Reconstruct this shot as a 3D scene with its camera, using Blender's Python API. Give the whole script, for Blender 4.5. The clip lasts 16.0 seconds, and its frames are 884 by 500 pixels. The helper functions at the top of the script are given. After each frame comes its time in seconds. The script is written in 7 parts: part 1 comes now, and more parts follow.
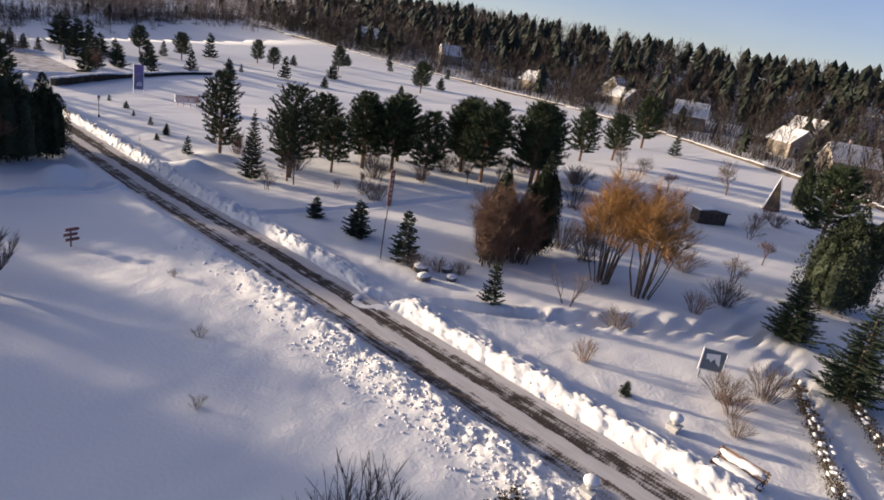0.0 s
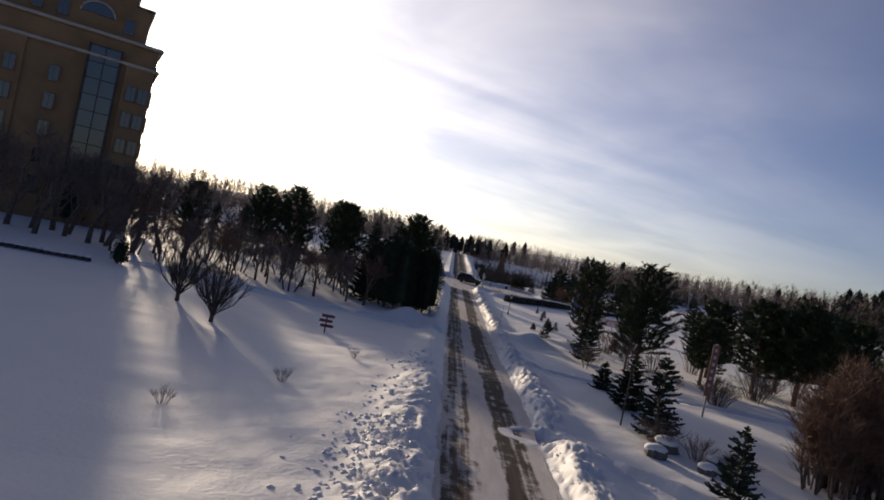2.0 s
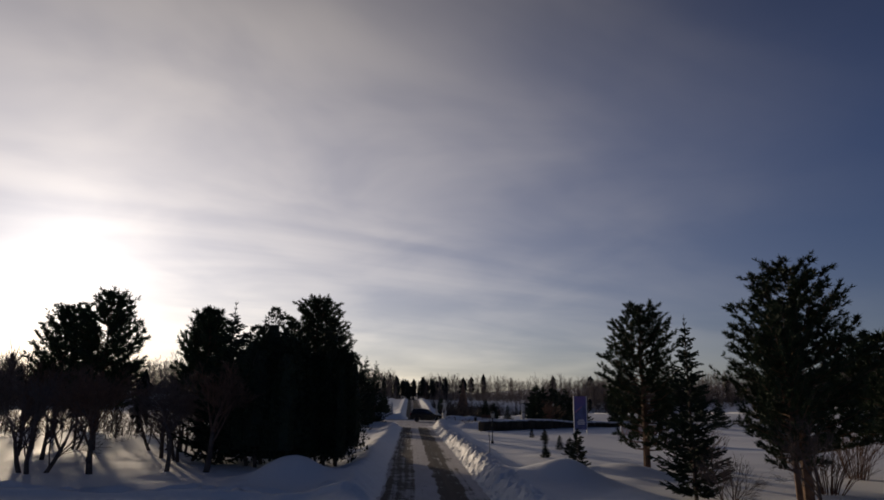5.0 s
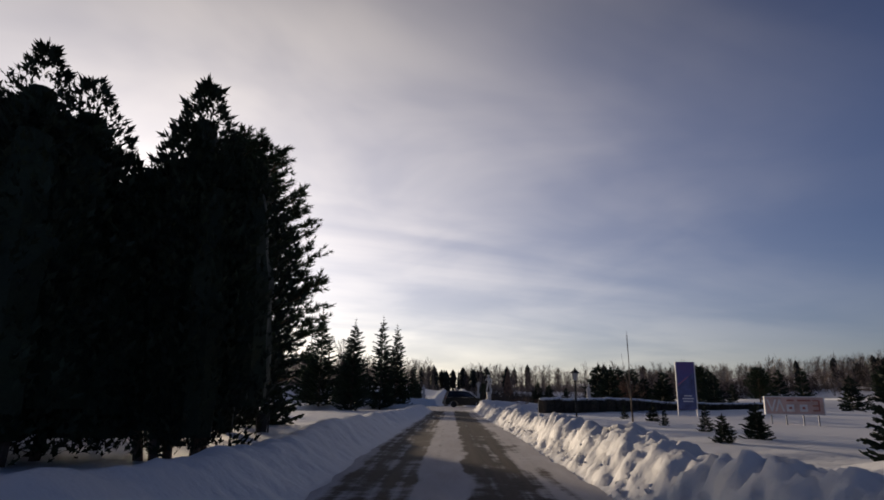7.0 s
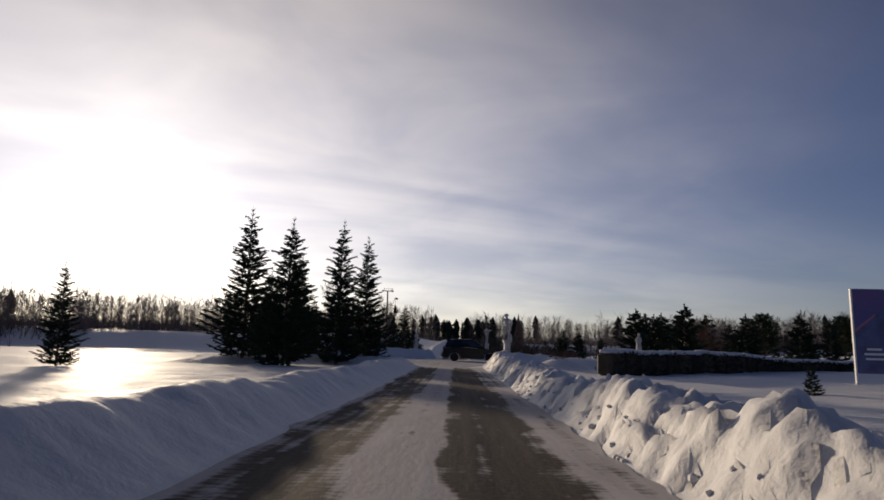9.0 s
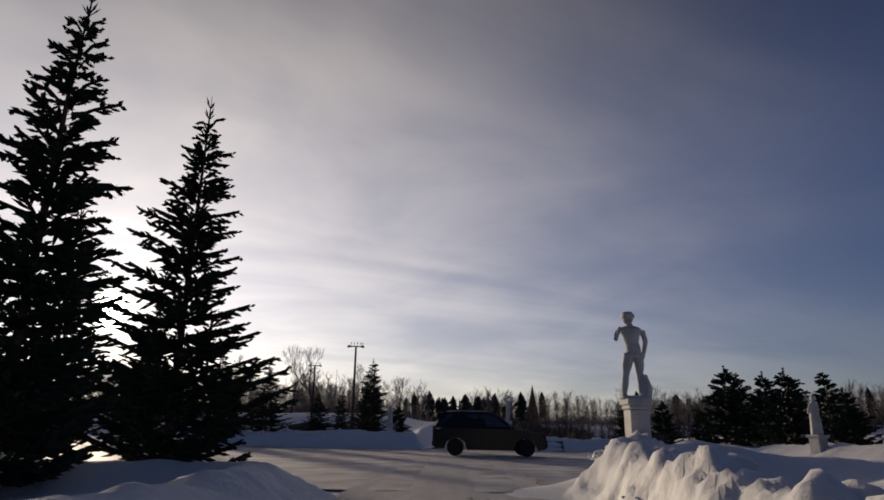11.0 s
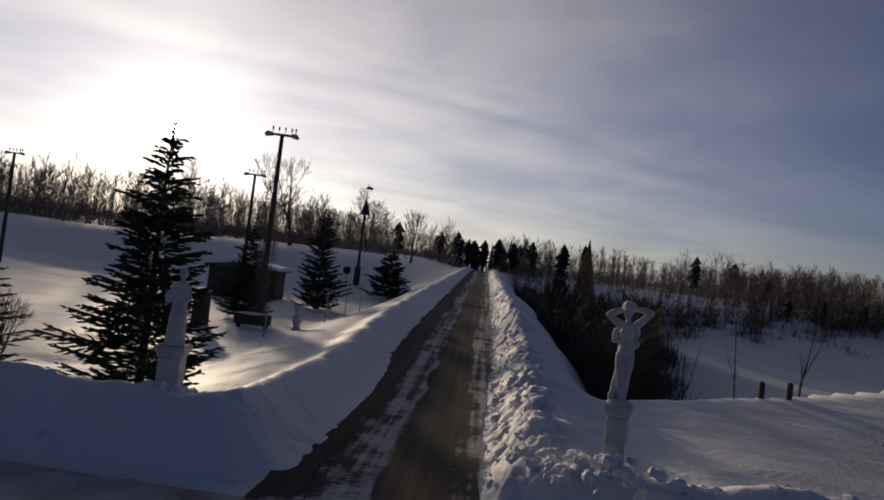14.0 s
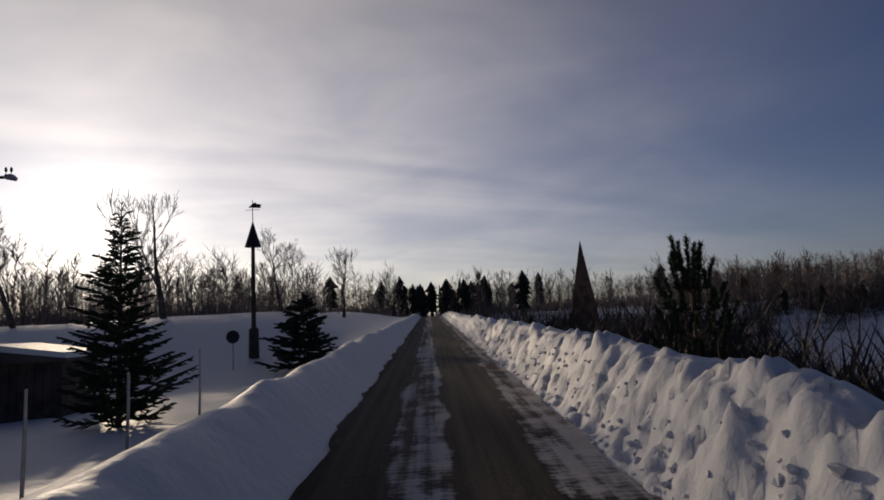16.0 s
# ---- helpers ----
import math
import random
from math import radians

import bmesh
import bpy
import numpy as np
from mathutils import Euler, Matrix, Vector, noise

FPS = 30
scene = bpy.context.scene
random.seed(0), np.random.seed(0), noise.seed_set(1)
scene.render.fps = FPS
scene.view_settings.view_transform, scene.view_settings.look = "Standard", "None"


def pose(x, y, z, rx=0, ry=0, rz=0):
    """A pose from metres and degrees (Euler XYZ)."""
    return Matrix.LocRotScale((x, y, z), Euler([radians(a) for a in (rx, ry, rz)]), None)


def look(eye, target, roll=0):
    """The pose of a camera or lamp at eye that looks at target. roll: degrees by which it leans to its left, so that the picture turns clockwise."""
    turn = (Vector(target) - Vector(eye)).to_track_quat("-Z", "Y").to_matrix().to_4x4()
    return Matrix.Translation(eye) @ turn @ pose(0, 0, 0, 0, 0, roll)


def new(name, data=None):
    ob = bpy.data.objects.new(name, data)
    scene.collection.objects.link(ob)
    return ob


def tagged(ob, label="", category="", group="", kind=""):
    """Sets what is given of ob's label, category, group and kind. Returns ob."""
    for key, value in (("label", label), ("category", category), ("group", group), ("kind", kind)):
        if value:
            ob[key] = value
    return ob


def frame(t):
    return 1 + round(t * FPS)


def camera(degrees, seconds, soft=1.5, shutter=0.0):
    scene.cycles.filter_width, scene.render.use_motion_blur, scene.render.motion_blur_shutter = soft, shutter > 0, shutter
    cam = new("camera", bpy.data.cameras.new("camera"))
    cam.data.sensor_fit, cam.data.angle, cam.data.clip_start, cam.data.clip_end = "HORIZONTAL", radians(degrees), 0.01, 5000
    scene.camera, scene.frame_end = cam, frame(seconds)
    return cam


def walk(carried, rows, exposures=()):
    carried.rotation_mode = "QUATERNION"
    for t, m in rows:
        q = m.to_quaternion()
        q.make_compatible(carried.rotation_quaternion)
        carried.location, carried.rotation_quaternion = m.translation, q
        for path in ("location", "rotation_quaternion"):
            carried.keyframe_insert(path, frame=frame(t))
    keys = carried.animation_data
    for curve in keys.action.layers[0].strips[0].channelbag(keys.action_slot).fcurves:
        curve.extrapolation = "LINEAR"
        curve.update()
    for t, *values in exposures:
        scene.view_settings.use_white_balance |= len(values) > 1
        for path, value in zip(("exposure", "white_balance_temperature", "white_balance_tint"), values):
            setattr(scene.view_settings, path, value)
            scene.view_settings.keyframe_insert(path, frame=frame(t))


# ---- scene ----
PATH = [
    (0, (-17.664, -79.070, 12.496), (-16.238, -77.817, 11.866), 9.6),
    (0.5, (-13.317, -80.791, 10.618), (-12.274, -79.227, 9.934), 7.0),
    (1, (-9.044, -81.350, 8.792), (-8.499, -79.529, 8.170), 9.0),
    (1.5, (-5.133, -80.801, 7.131), (-5.047, -78.855, 6.677), 10.0),
    (2, (-2.204, -78.832, 5.467), (-2.239, -76.833, 5.454), 12.1),
    (2.5, (-0.579, -76.719, 4.365), (-0.794, -74.784, 4.823), 25.7),
    (3, (0.137, -73.693, 4.193), (-0.051, -71.754, 4.644), 20.5),
    (3.5, (0.072, -69.836, 3.690), (-0.076, -67.896, 4.152), 15.7),
    (3.7, (-0.150, -68.071, 3.519), (-0.242, -66.130, 3.992), 13.0),
    (4.22, (-0.394, -63.389, 3.051), (-0.410, -61.447, 3.530), 7.5),
    (4.75, (-0.619, -58.117, 2.612), (-0.565, -56.175, 3.086), 3.1),
    (5.28, (-0.709, -52.768, 2.132), (-0.617, -50.828, 2.607), 0.3),
    (5.8, (-0.547, -47.857, 1.544), (-0.475, -45.921, 2.040), -0.2),
    (6, (-0.429, -46.109, 1.171), (-0.374, -44.174, 1.675), 0.9),
    (6.5, (-0.113, -41.827, 0.657), (-0.114, -39.902, 1.200), 1.0),
    (7, (0.002, -37.426, 0.741), (-0.031, -35.480, 1.204), 0.7),
    (7.5, (0.335, -32.877, 0.784), (0.291, -30.912, 1.158), 1.2),
    (8, (0.189, -28.812, 0.802), (0.155, -26.845, 1.164), 1.5),
    (8.2, (0.362, -27.215, 0.880), (0.316, -25.247, 1.236), 1.6),
    (8.72, (0.344, -21.874, 0.809), (0.296, -19.902, 1.142), 1.6),
    (9.25, (0.275, -15.137, 0.585), (0.227, -13.162, 0.896), 1.4),
    (9.78, (0.196, -8.192, 0.405), (0.149, -6.219, 0.728), 1.1),
    (10.3, (0.147, -2.230, 0.466), (0.104, -0.271, 0.867), 0.9),
    (10.5, (0.129, -0.188, 0.587), (0.085, 1.772, 0.986), 1.1),
    (11, (0.119, 4.536, 0.797), (0.084, 6.455, 1.358), 0.9),
    (11.5, (0.190, 9.061, 1.227), (0.163, 10.938, 1.918), 0.2),
    (12, (0.118, 13.857, 1.813), (0.140, 15.745, 2.473), -2.7),
    (12.5, (0.412, 18.767, 2.591), (0.417, 20.694, 3.126), -1.8),
    (13, (0.712, 23.407, 3.369), (0.697, 25.379, 3.705), -0.2),
    (13.5, (0.854, 27.829, 3.669), (0.819, 29.827, 3.738), 2.0),
    (14, (1.286, 32.022, 3.049), (1.144, 34.016, 3.107), 7.1),
    (14.5, (1.048, 36.036, 1.933), (0.905, 38.024, 2.095), 6.9),
    (15, (0.520, 40.902, 1.429), (0.450, 42.882, 1.697), 2.9),
    (15.5, (0.470, 46.114, 1.499), (0.445, 48.096, 1.763), 0.2),
    (16, (0.063, 51.402, 2.054), (0.110, 53.387, 2.288), -2.6),
]
cam = camera(70.0, 16.0, soft=1.7)
walk(cam, [(t, look(eye, target, roll)) for t, eye, target, roll in PATH],
     exposures=[(0.0, 1.95), (0.6, 1.78), (1.2, 1.62), (2.0, 1.0), (2.6, 0.5), (3.0, 0.18), (3.6, -0.05), (6.0, -0.05), (6.6, 0.1), (7.2, 0.58), (8.2, 0.5), (10.3, 0.25), (11.2, 0.1), (12.0, -0.2), (13.0, -0.25), (13.6, 0.0), (14.5, 0.1), (16.0, 0.05)])

# ---- sky and sun ----
SUN_AZ, SUN_EL = radians(-28.8), radians(9.1)          # azimuth from +y towards +x
SUN_DIR = Vector((math.sin(SUN_AZ) * math.cos(SUN_EL), math.cos(SUN_AZ) * math.cos(SUN_EL), math.sin(SUN_EL)))


def make_world():
    w = bpy.data.worlds.new("winter_sky")
    scene.world = w
    w.use_nodes = True
    nt = w.node_tree
    nt.nodes.clear()
    n, l = nt.nodes.new, nt.links.new

    def math_node(op, a, b=None, clamp=False):
        m = n("ShaderNodeMath")
        m.operation, m.use_clamp = op, clamp
        for k, v in enumerate((a, b)):
            if v is None:
                continue
            if isinstance(v, (int, float)):
                m.inputs[k].default_value = v
            else:
                l(v, m.inputs[k])
        return m.outputs[0]

    sky = n("ShaderNodeTexSky")
    sky.sky_type, sky.sun_disc = "NISHITA", False
    sky.sun_elevation, sky.sun_rotation = SUN_EL, SUN_AZ
    sky.altitude, sky.air_density, sky.dust_density, sky.ozone_density = 150, 1.0, 0.7, 2.0
    coord = n("ShaderNodeTexCoord")
    sep = n("ShaderNodeSeparateXYZ")
    l(coord.outputs["Generated"], sep.inputs[0])
    # thin high cloud: streaks drawn out across the sky, thicker towards the sun
    height = math_node("ADD", math_node("MAXIMUM", sep.outputs[2], 0.0), 0.12)
    flat = n("ShaderNodeCombineXYZ")
    l(math_node("DIVIDE", sep.outputs[0], height), flat.inputs[0])
    l(math_node("DIVIDE", sep.outputs[1], height), flat.inputs[1])
    mp = n("ShaderNodeMapping")
    mp.vector_type = "TEXTURE"
    mp.inputs["Rotation"].default_value = (0, 0, radians(20))
    mp.inputs["Scale"].default_value = (2.3, 0.95, 1.0)
    l(flat.outputs[0], mp.inputs[0])
    noise1 = n("ShaderNodeTexNoise")
    noise1.inputs["Scale"].default_value, noise1.inputs["Detail"].default_value = 0.9, 4.0
    noise1.inputs["Roughness"].default_value, noise1.inputs["Distortion"].default_value = 0.48, 0.8
    l(mp.outputs[0], noise1.inputs["Vector"])
    noise2 = n("ShaderNodeTexNoise")
    noise2.inputs["Scale"].default_value, noise2.inputs["Detail"].default_value, noise2.inputs["Distortion"].default_value = 1.5, 4.0, 0.4
    l(flat.outputs[0], noise2.inputs["Vector"])
    cloud = math_node("ADD", math_node("MULTIPLY", noise1.outputs[0], 0.62), math_node("MULTIPLY", noise2.outputs[0], 0.38))
    ramp = n("ShaderNodeMapRange")
    ramp.interpolation_type = "SMOOTHSTEP"
    ramp.inputs[1].default_value, ramp.inputs[2].default_value = 0.36, 0.66
    l(cloud, ramp.inputs[0])
    dot = n("ShaderNodeVectorMath")
    dot.operation = "DOT_PRODUCT"
    norm = n("ShaderNodeVectorMath")
    norm.operation = "NORMALIZE"
    l(coord.outputs["Generated"], norm.inputs[0])
    l(norm.outputs[0], dot.inputs[0])
    dot.inputs[1].default_value = SUN_DIR
    cosine = math_node("MAXIMUM", dot.outputs["Value"], 0.0)
    wide = math_node("POWER", cosine, 4.0)
    mid = math_node("POWER", cosine, 26.0)
    core = math_node("POWER", cosine, 330.0)
    disc = math_node("POWER", cosine, 9000.0)
    veil = math_node("MULTIPLY", math_node("ADD", math_node("MULTIPLY", ramp.outputs[0], 0.50), 0.50),
                     math_node("ADD", math_node("MULTIPLY", wide, VEIL_WIDE), VEIL_BASE))
    glow = math_node("ADD", math_node("ADD", math_node("MULTIPLY", mid, GLOW_MID), math_node("MULTIPLY", core, GLOW_CORE)),
                     math_node("MULTIPLY", disc, GLOW_DISC))
    # pale warm haze along the horizon
    hz = math_node("POWER", math_node("SUBTRACT", 1.0, math_node("ABSOLUTE", sep.outputs[2]), True), 9.0)
    haze = math_node("MULTIPLY", hz, math_node("ADD", math_node("MULTIPLY", wide, HAZE_SUN), HAZE_BASE))

    def tint(colour, value):
        m = n("ShaderNodeVectorMath")
        m.operation = "SCALE"
        m.inputs[0].default_value = colour
        l(value, m.inputs["Scale"])
        return m.outputs[0]

    def add(a, b):
        m = n("ShaderNodeVectorMath")
        m.operation = "ADD"
        l(a, m.inputs[0])
        l(b, m.inputs[1])
        return m.outputs[0]

    base = n("ShaderNodeVectorMath")
    base.operation = "MULTIPLY"
    l(sky.outputs[0], base.inputs[0])
    base.inputs[1].default_value = (SKY * 0.70, SKY * 0.84, SKY * 1.42)
    deep = n("ShaderNodeMapRange")            # the sky deepens overhead
    deep.interpolation_type = "SMOOTHSTEP"
    deep.inputs[1].default_value, deep.inputs[2].default_value, deep.inputs[3].default_value, deep.inputs[4].default_value = 0.34, 0.78, 1.0, 0.58
    l(sep.outputs[2], deep.inputs[0])
    overhead = n("ShaderNodeVectorMath")
    overhead.operation = "SCALE"
    l(base.outputs[0], overhead.inputs[0])
    l(deep.outputs[0], overhead.inputs["Scale"])
    veil = math_node("MULTIPLY", veil, deep.outputs[0])
    total = add(add(overhead.outputs[0], tint((1.0, 0.85, 0.63), veil)),
                add(tint((1.0, 0.93, 0.80), glow), tint((1.0, 0.90, 0.77), haze)))
    bg = n("ShaderNodeBackground")
    l(total, bg.inputs[0])
    bg.inputs[1].default_value = 1.0
    out = n("ShaderNodeOutputWorld")
    l(bg.outputs[0], out.inputs[0])


SKY, VEIL_WIDE, VEIL_BASE = 0.0325, 0.68, 0.012
GLOW_MID, GLOW_CORE, GLOW_DISC = 0.065, 0.42, 40.0
HAZE_SUN, HAZE_BASE = 0.25, 0.095
make_world()
sun = new("sun", bpy.data.lights.new("sun", "SUN"))
sun.data.energy, sun.data.angle, sun.data.color = 2.2, radians(2.0), (1.0, 0.80, 0.58)
sun.matrix_world = look(SUN_DIR * 100, (0, 0, 0))

# ---- materials ----
def material(name, colour, rough=0.8, vary=0.15, scale=3.0, fine=40.0, bump=0.2, metal=0.0, second=None, detail=5.0, spec=None, island=0.0, per_object=0.0):
    """Colour varied by a broad and a fine noise in object space, with a matching relief."""
    m = bpy.data.materials.new(name)
    m.use_nodes = True
    nt = m.node_tree
    n, l = nt.nodes.new, nt.links.new
    bsdf = nt.nodes["Principled BSDF"]
    bsdf.inputs["Roughness"].default_value, bsdf.inputs["Metallic"].default_value = rough, metal
    if spec is not None:
        bsdf.inputs["Specular IOR Level"].default_value = spec
    coord = n("ShaderNodeTexCoord")
    broad, grain = n("ShaderNodeTexNoise"), n("ShaderNodeTexNoise")
    for node, s, d in ((broad, scale, 3.0), (grain, fine, detail)):
        node.inputs["Scale"].default_value, node.inputs["Detail"].default_value = s, d
        l(coord.outputs["Object"], node.inputs["Vector"])
    mix = n("ShaderNodeMix")
    mix.data_type = "RGBA"
    dark = second or tuple(c * (1 - 2.2 * vary) for c in colour)
    mix.inputs[6].default_value, mix.inputs[7].default_value = (*dark, 1), (*colour, 1)
    rng = n("ShaderNodeMapRange")
    rng.inputs[1].default_value, rng.inputs[2].default_value = 0.34, 0.62
    l(broad.outputs[0], rng.inputs[0])
    l(rng.outputs[0], mix.inputs[0])
    mul = n("ShaderNodeMix")
    mul.data_type, mul.blend_type = "RGBA", "MULTIPLY"
    mul.inputs[0].default_value = min(1.0, 2 * vary)
    g2 = n("ShaderNodeMapRange")
    g2.inputs[1].default_value, g2.inputs[2].default_value, g2.inputs[3].default_value, g2.inputs[4].default_value = 0.3, 0.7, 0.55, 1.25
    l(grain.outputs[0], g2.inputs[0])
    l(mix.outputs[2], mul.inputs[6])
    l(g2.outputs[0], mul.inputs[7])
    colour_out = mul.outputs[2]
    for amount, kind, socket in ((island, "ShaderNodeNewGeometry", "Random Per Island"), (per_object, "ShaderNodeObjectInfo", "Random")):
        if amount:
            src, r, hv = n(kind), n("ShaderNodeMapRange"), n("ShaderNodeHueSaturation")
            r.inputs[3].default_value, r.inputs[4].default_value = 1 - amount, 1 + amount
            l(src.outputs[socket], r.inputs[0])
            l(r.outputs[0], hv.inputs["Value"])
            l(colour_out, hv.inputs["Color"])
            colour_out = hv.outputs[0]
    l(colour_out, bsdf.inputs["Base Color"])
    if bump:
        b = n("ShaderNodeBump")
        b.inputs["Strength"].default_value, b.inputs["Distance"].default_value = bump, 0.02
        l(grain.outputs[0], b.inputs["Height"])
        l(b.outputs[0], bsdf.inputs["Normal"])
    return m


def leafy(name, colour, second, island=0.35):
    m = material(name, colour, 0.65, 0.2, 1.2, 30, 0.0, second=second, island=island, spec=0.25)
    return m


def snow_material():
    m = bpy.data.materials.new("snow")
    m.use_nodes = True
    nt = m.node_tree
    n, l = nt.nodes.new, nt.links.new
    bsdf = nt.nodes["Principled BSDF"]
    bsdf.inputs["Roughness"].default_value, bsdf.inputs["Specular IOR Level"].default_value = 0.65, 0.3
    coord = n("ShaderNodeTexCoord")
    drift, crust, grit = n("ShaderNodeTexNoise"), n("ShaderNodeTexNoise"), n("ShaderNodeTexNoise")
    for node, s, d in ((drift, 0.35, 4.0), (crust, 7.0, 7.0), (grit, 38.0, 3.0)):
        node.inputs["Scale"].default_value, node.inputs["Detail"].default_value = s, d
        l(coord.outputs["Object"], node.inputs["Vector"])
    mix = n("ShaderNodeMix")
    mix.data_type = "RGBA"
    mix.inputs[6].default_value, mix.inputs[7].default_value = (0.76, 0.755, 0.755, 1), (0.83, 0.825, 0.82, 1)
    l(drift.outputs[0], mix.inputs[0])
    l(mix.outputs[2], bsdf.inputs["Base Color"])
    b1, b2 = n("ShaderNodeBump"), n("ShaderNodeBump")
    b1.inputs["Strength"].default_value, b1.inputs["Distance"].default_value = 0.35, 0.06
    b2.inputs["Strength"].default_value, b2.inputs["Distance"].default_value = 0.25, 0.012
    l(crust.outputs[0], b1.inputs["Height"])
    l(grit.outputs[0], b2.inputs["Height"])
    l(b1.outputs[0], b2.inputs["Normal"])
    l(b2.outputs[0], bsdf.inputs["Normal"])
    return m


def road_material():
    """Ploughed road: bare brown-black wheel ruts, packed snow between them, patchy."""
    m = bpy.data.materials.new("ploughed_road")
    m.use_nodes = True
    nt = m.node_tree
    n, l = nt.nodes.new, nt.links.new
    bsdf = nt.nodes["Principled BSDF"]
    bsdf.inputs["Specular IOR Level"].default_value = 0.06
    coord, sep = n("ShaderNodeTexCoord"), n("ShaderNodeSeparateXYZ")
    l(coord.outputs["Object"], sep.inputs[0])
    rut = n("ShaderNodeFloatCurve")               # bareness across the road, from x = -1.8 to 1.8
    across = n("ShaderNodeMapRange")
    across.inputs[1].default_value, across.inputs[2].default_value = -1.8, 1.8
    wob = n("ShaderNodeTexNoise")
    wob.inputs["Scale"].default_value, wob.inputs["Detail"].default_value = 0.5, 3.0
    l(coord.outputs["Object"], wob.inputs["Vector"])
    shift = n("ShaderNodeMath")
    shift.operation, shift.inputs[1].default_value, shift.inputs[2].default_value = "MULTIPLY_ADD", 0.55, -0.275
    l(wob.outputs[0], shift.inputs[0])
    xx = n("ShaderNodeMath")
    l(sep.outputs[0], xx.inputs[0])
    l(shift.outputs[0], xx.inputs[1])
    l(xx.outputs[0], across.inputs[0])
    l(across.outputs[0], rut.inputs["Value"])
    cv = rut.mapping.curves[0]
    for k, (px, py) in enumerate(((0.0, 0.05), (0.10, 0.20), (0.16, 0.84), (0.30, 0.82), (0.37, 0.50), (0.43, 0.15), (0.54, 0.15), (0.59, 1.0), (0.76, 1.0), (0.83, 0.55), (0.91, 0.25), (1.0, 0.05))):
        if k < 2:
            cv.points[k].location = (px, py)
        else:
            cv.points.new(px, py)
    rut.mapping.update()
    mp = n("ShaderNodeMapping")
    mp.inputs["Scale"].default_value = (2.6, 0.55, 1.0)
    l(coord.outputs["Object"], mp.inputs[0])
    patch, grit = n("ShaderNodeTexNoise"), n("ShaderNodeTexNoise")
    patch.inputs["Scale"].default_value, patch.inputs["Detail"].default_value, patch.inputs["Roughness"].default_value = 1.3, 8.0, 0.65
    grit.inputs["Scale"].default_value, grit.inputs["Detail"].default_value = 22.0, 5.0
    l(mp.outputs[0], patch.inputs["Vector"])
    l(coord.outputs["Object"], grit.inputs["Vector"])
    mp2 = n("ShaderNodeMapping")
    mp2.inputs["Scale"].default_value = (5.5, 0.10, 1.0)
    l(coord.outputs["Object"], mp2.inputs[0])
    streak = n("ShaderNodeTexNoise")
    streak.inputs["Scale"].default_value, streak.inputs["Detail"].default_value = 1.0, 4.0
    l(mp2.outputs[0], streak.inputs["Vector"])
    tread = n("ShaderNodeTexWave")
    tread.bands_direction = "Y"
    tread.inputs["Scale"].default_value, tread.inputs["Distortion"].default_value, tread.inputs["Detail Scale"].default_value = 2.6, 7.0, 2.0
    l(coord.outputs["Object"], tread.inputs["Vector"])
    lines = n("ShaderNodeMath")
    lines.operation, lines.inputs[1].default_value = "MULTIPLY_ADD", 1.9
    l(streak.outputs[0], lines.inputs[0])
    l(rut.outputs[0], lines.inputs[2])
    tr = n("ShaderNodeMath")
    tr.operation, tr.inputs[1].default_value = "MULTIPLY_ADD", 0.16
    l(tread.outputs["Fac"], tr.inputs[0])
    l(lines.outputs[0], tr.inputs[2])
    sm = n("ShaderNodeMath")
    sm.operation, sm.inputs[1].default_value = "MULTIPLY_ADD", 1.3
    l(patch.outputs[0], sm.inputs[0])
    l(tr.outputs[0], sm.inputs[2])
    mottle = n("ShaderNodeTexNoise")              # ragged rut edges and patches of packed snow
    mottle.inputs["Scale"].default_value, mottle.inputs["Detail"].default_value, mottle.inputs["Roughness"].default_value = 1.7, 6.0, 0.6
    l(coord.outputs["Object"], mottle.inputs["Vector"])
    lift = n("ShaderNodeMath")
    lift.operation, lift.inputs[1].default_value, lift.inputs[2].default_value = "MULTIPLY_ADD", 1.5, -0.75
    l(mottle.outputs[0], lift.inputs[0])
    ragged = n("ShaderNodeMath")
    l(sm.outputs[0], ragged.inputs[0])
    l(lift.outputs[0], ragged.inputs[1])
    sm = ragged
    late = n("ShaderNodeMapRange")
    late.inputs[1].default_value, late.inputs[2].default_value, late.inputs[3].default_value, late.inputs[4].default_value = -60.0, 46.0, -0.30, 0.12
    l(sep.outputs[1], late.inputs[0])
    sm2 = n("ShaderNodeMath")
    l(sm.outputs[0], sm2.inputs[0])
    l(late.outputs[0], sm2.inputs[1])
    enter, leave = n("ShaderNodeMapRange"), n("ShaderNodeMapRange")     # packed snow covers the ruts on the square
    for node, y0, y1, a, b in ((enter, 11.0, 16.0, 0.0, -1.5), (leave, 38.0, 40.5, 0.0, 1.72)):
        node.interpolation_type = "SMOOTHSTEP"
        node.inputs[1].default_value, node.inputs[2].default_value, node.inputs[3].default_value, node.inputs[4].default_value = y0, y1, a, b
        l(sep.outputs[1], node.inputs[0])
        nxt = n("ShaderNodeMath")
        l(sm2.outputs[0], nxt.inputs[0])
        l(node.outputs[0], nxt.inputs[1])
        sm2 = nxt
    sm = sm2
    bare = n("ShaderNodeMapRange")
    bare.interpolation_type = "SMOOTHSTEP"
    bare.inputs[1].default_value, bare.inputs[2].default_value = 1.86, 2.46
    l(sm.outputs[0], bare.inputs[0])
    dirt = n("ShaderNodeMix")
    dirt.data_type = "RGBA"
    dirt.inputs[6].default_value, dirt.inputs[7].default_value = (0.024, 0.021, 0.020, 1), (0.105, 0.085, 0.073, 1)
    mud = n("ShaderNodeMath")
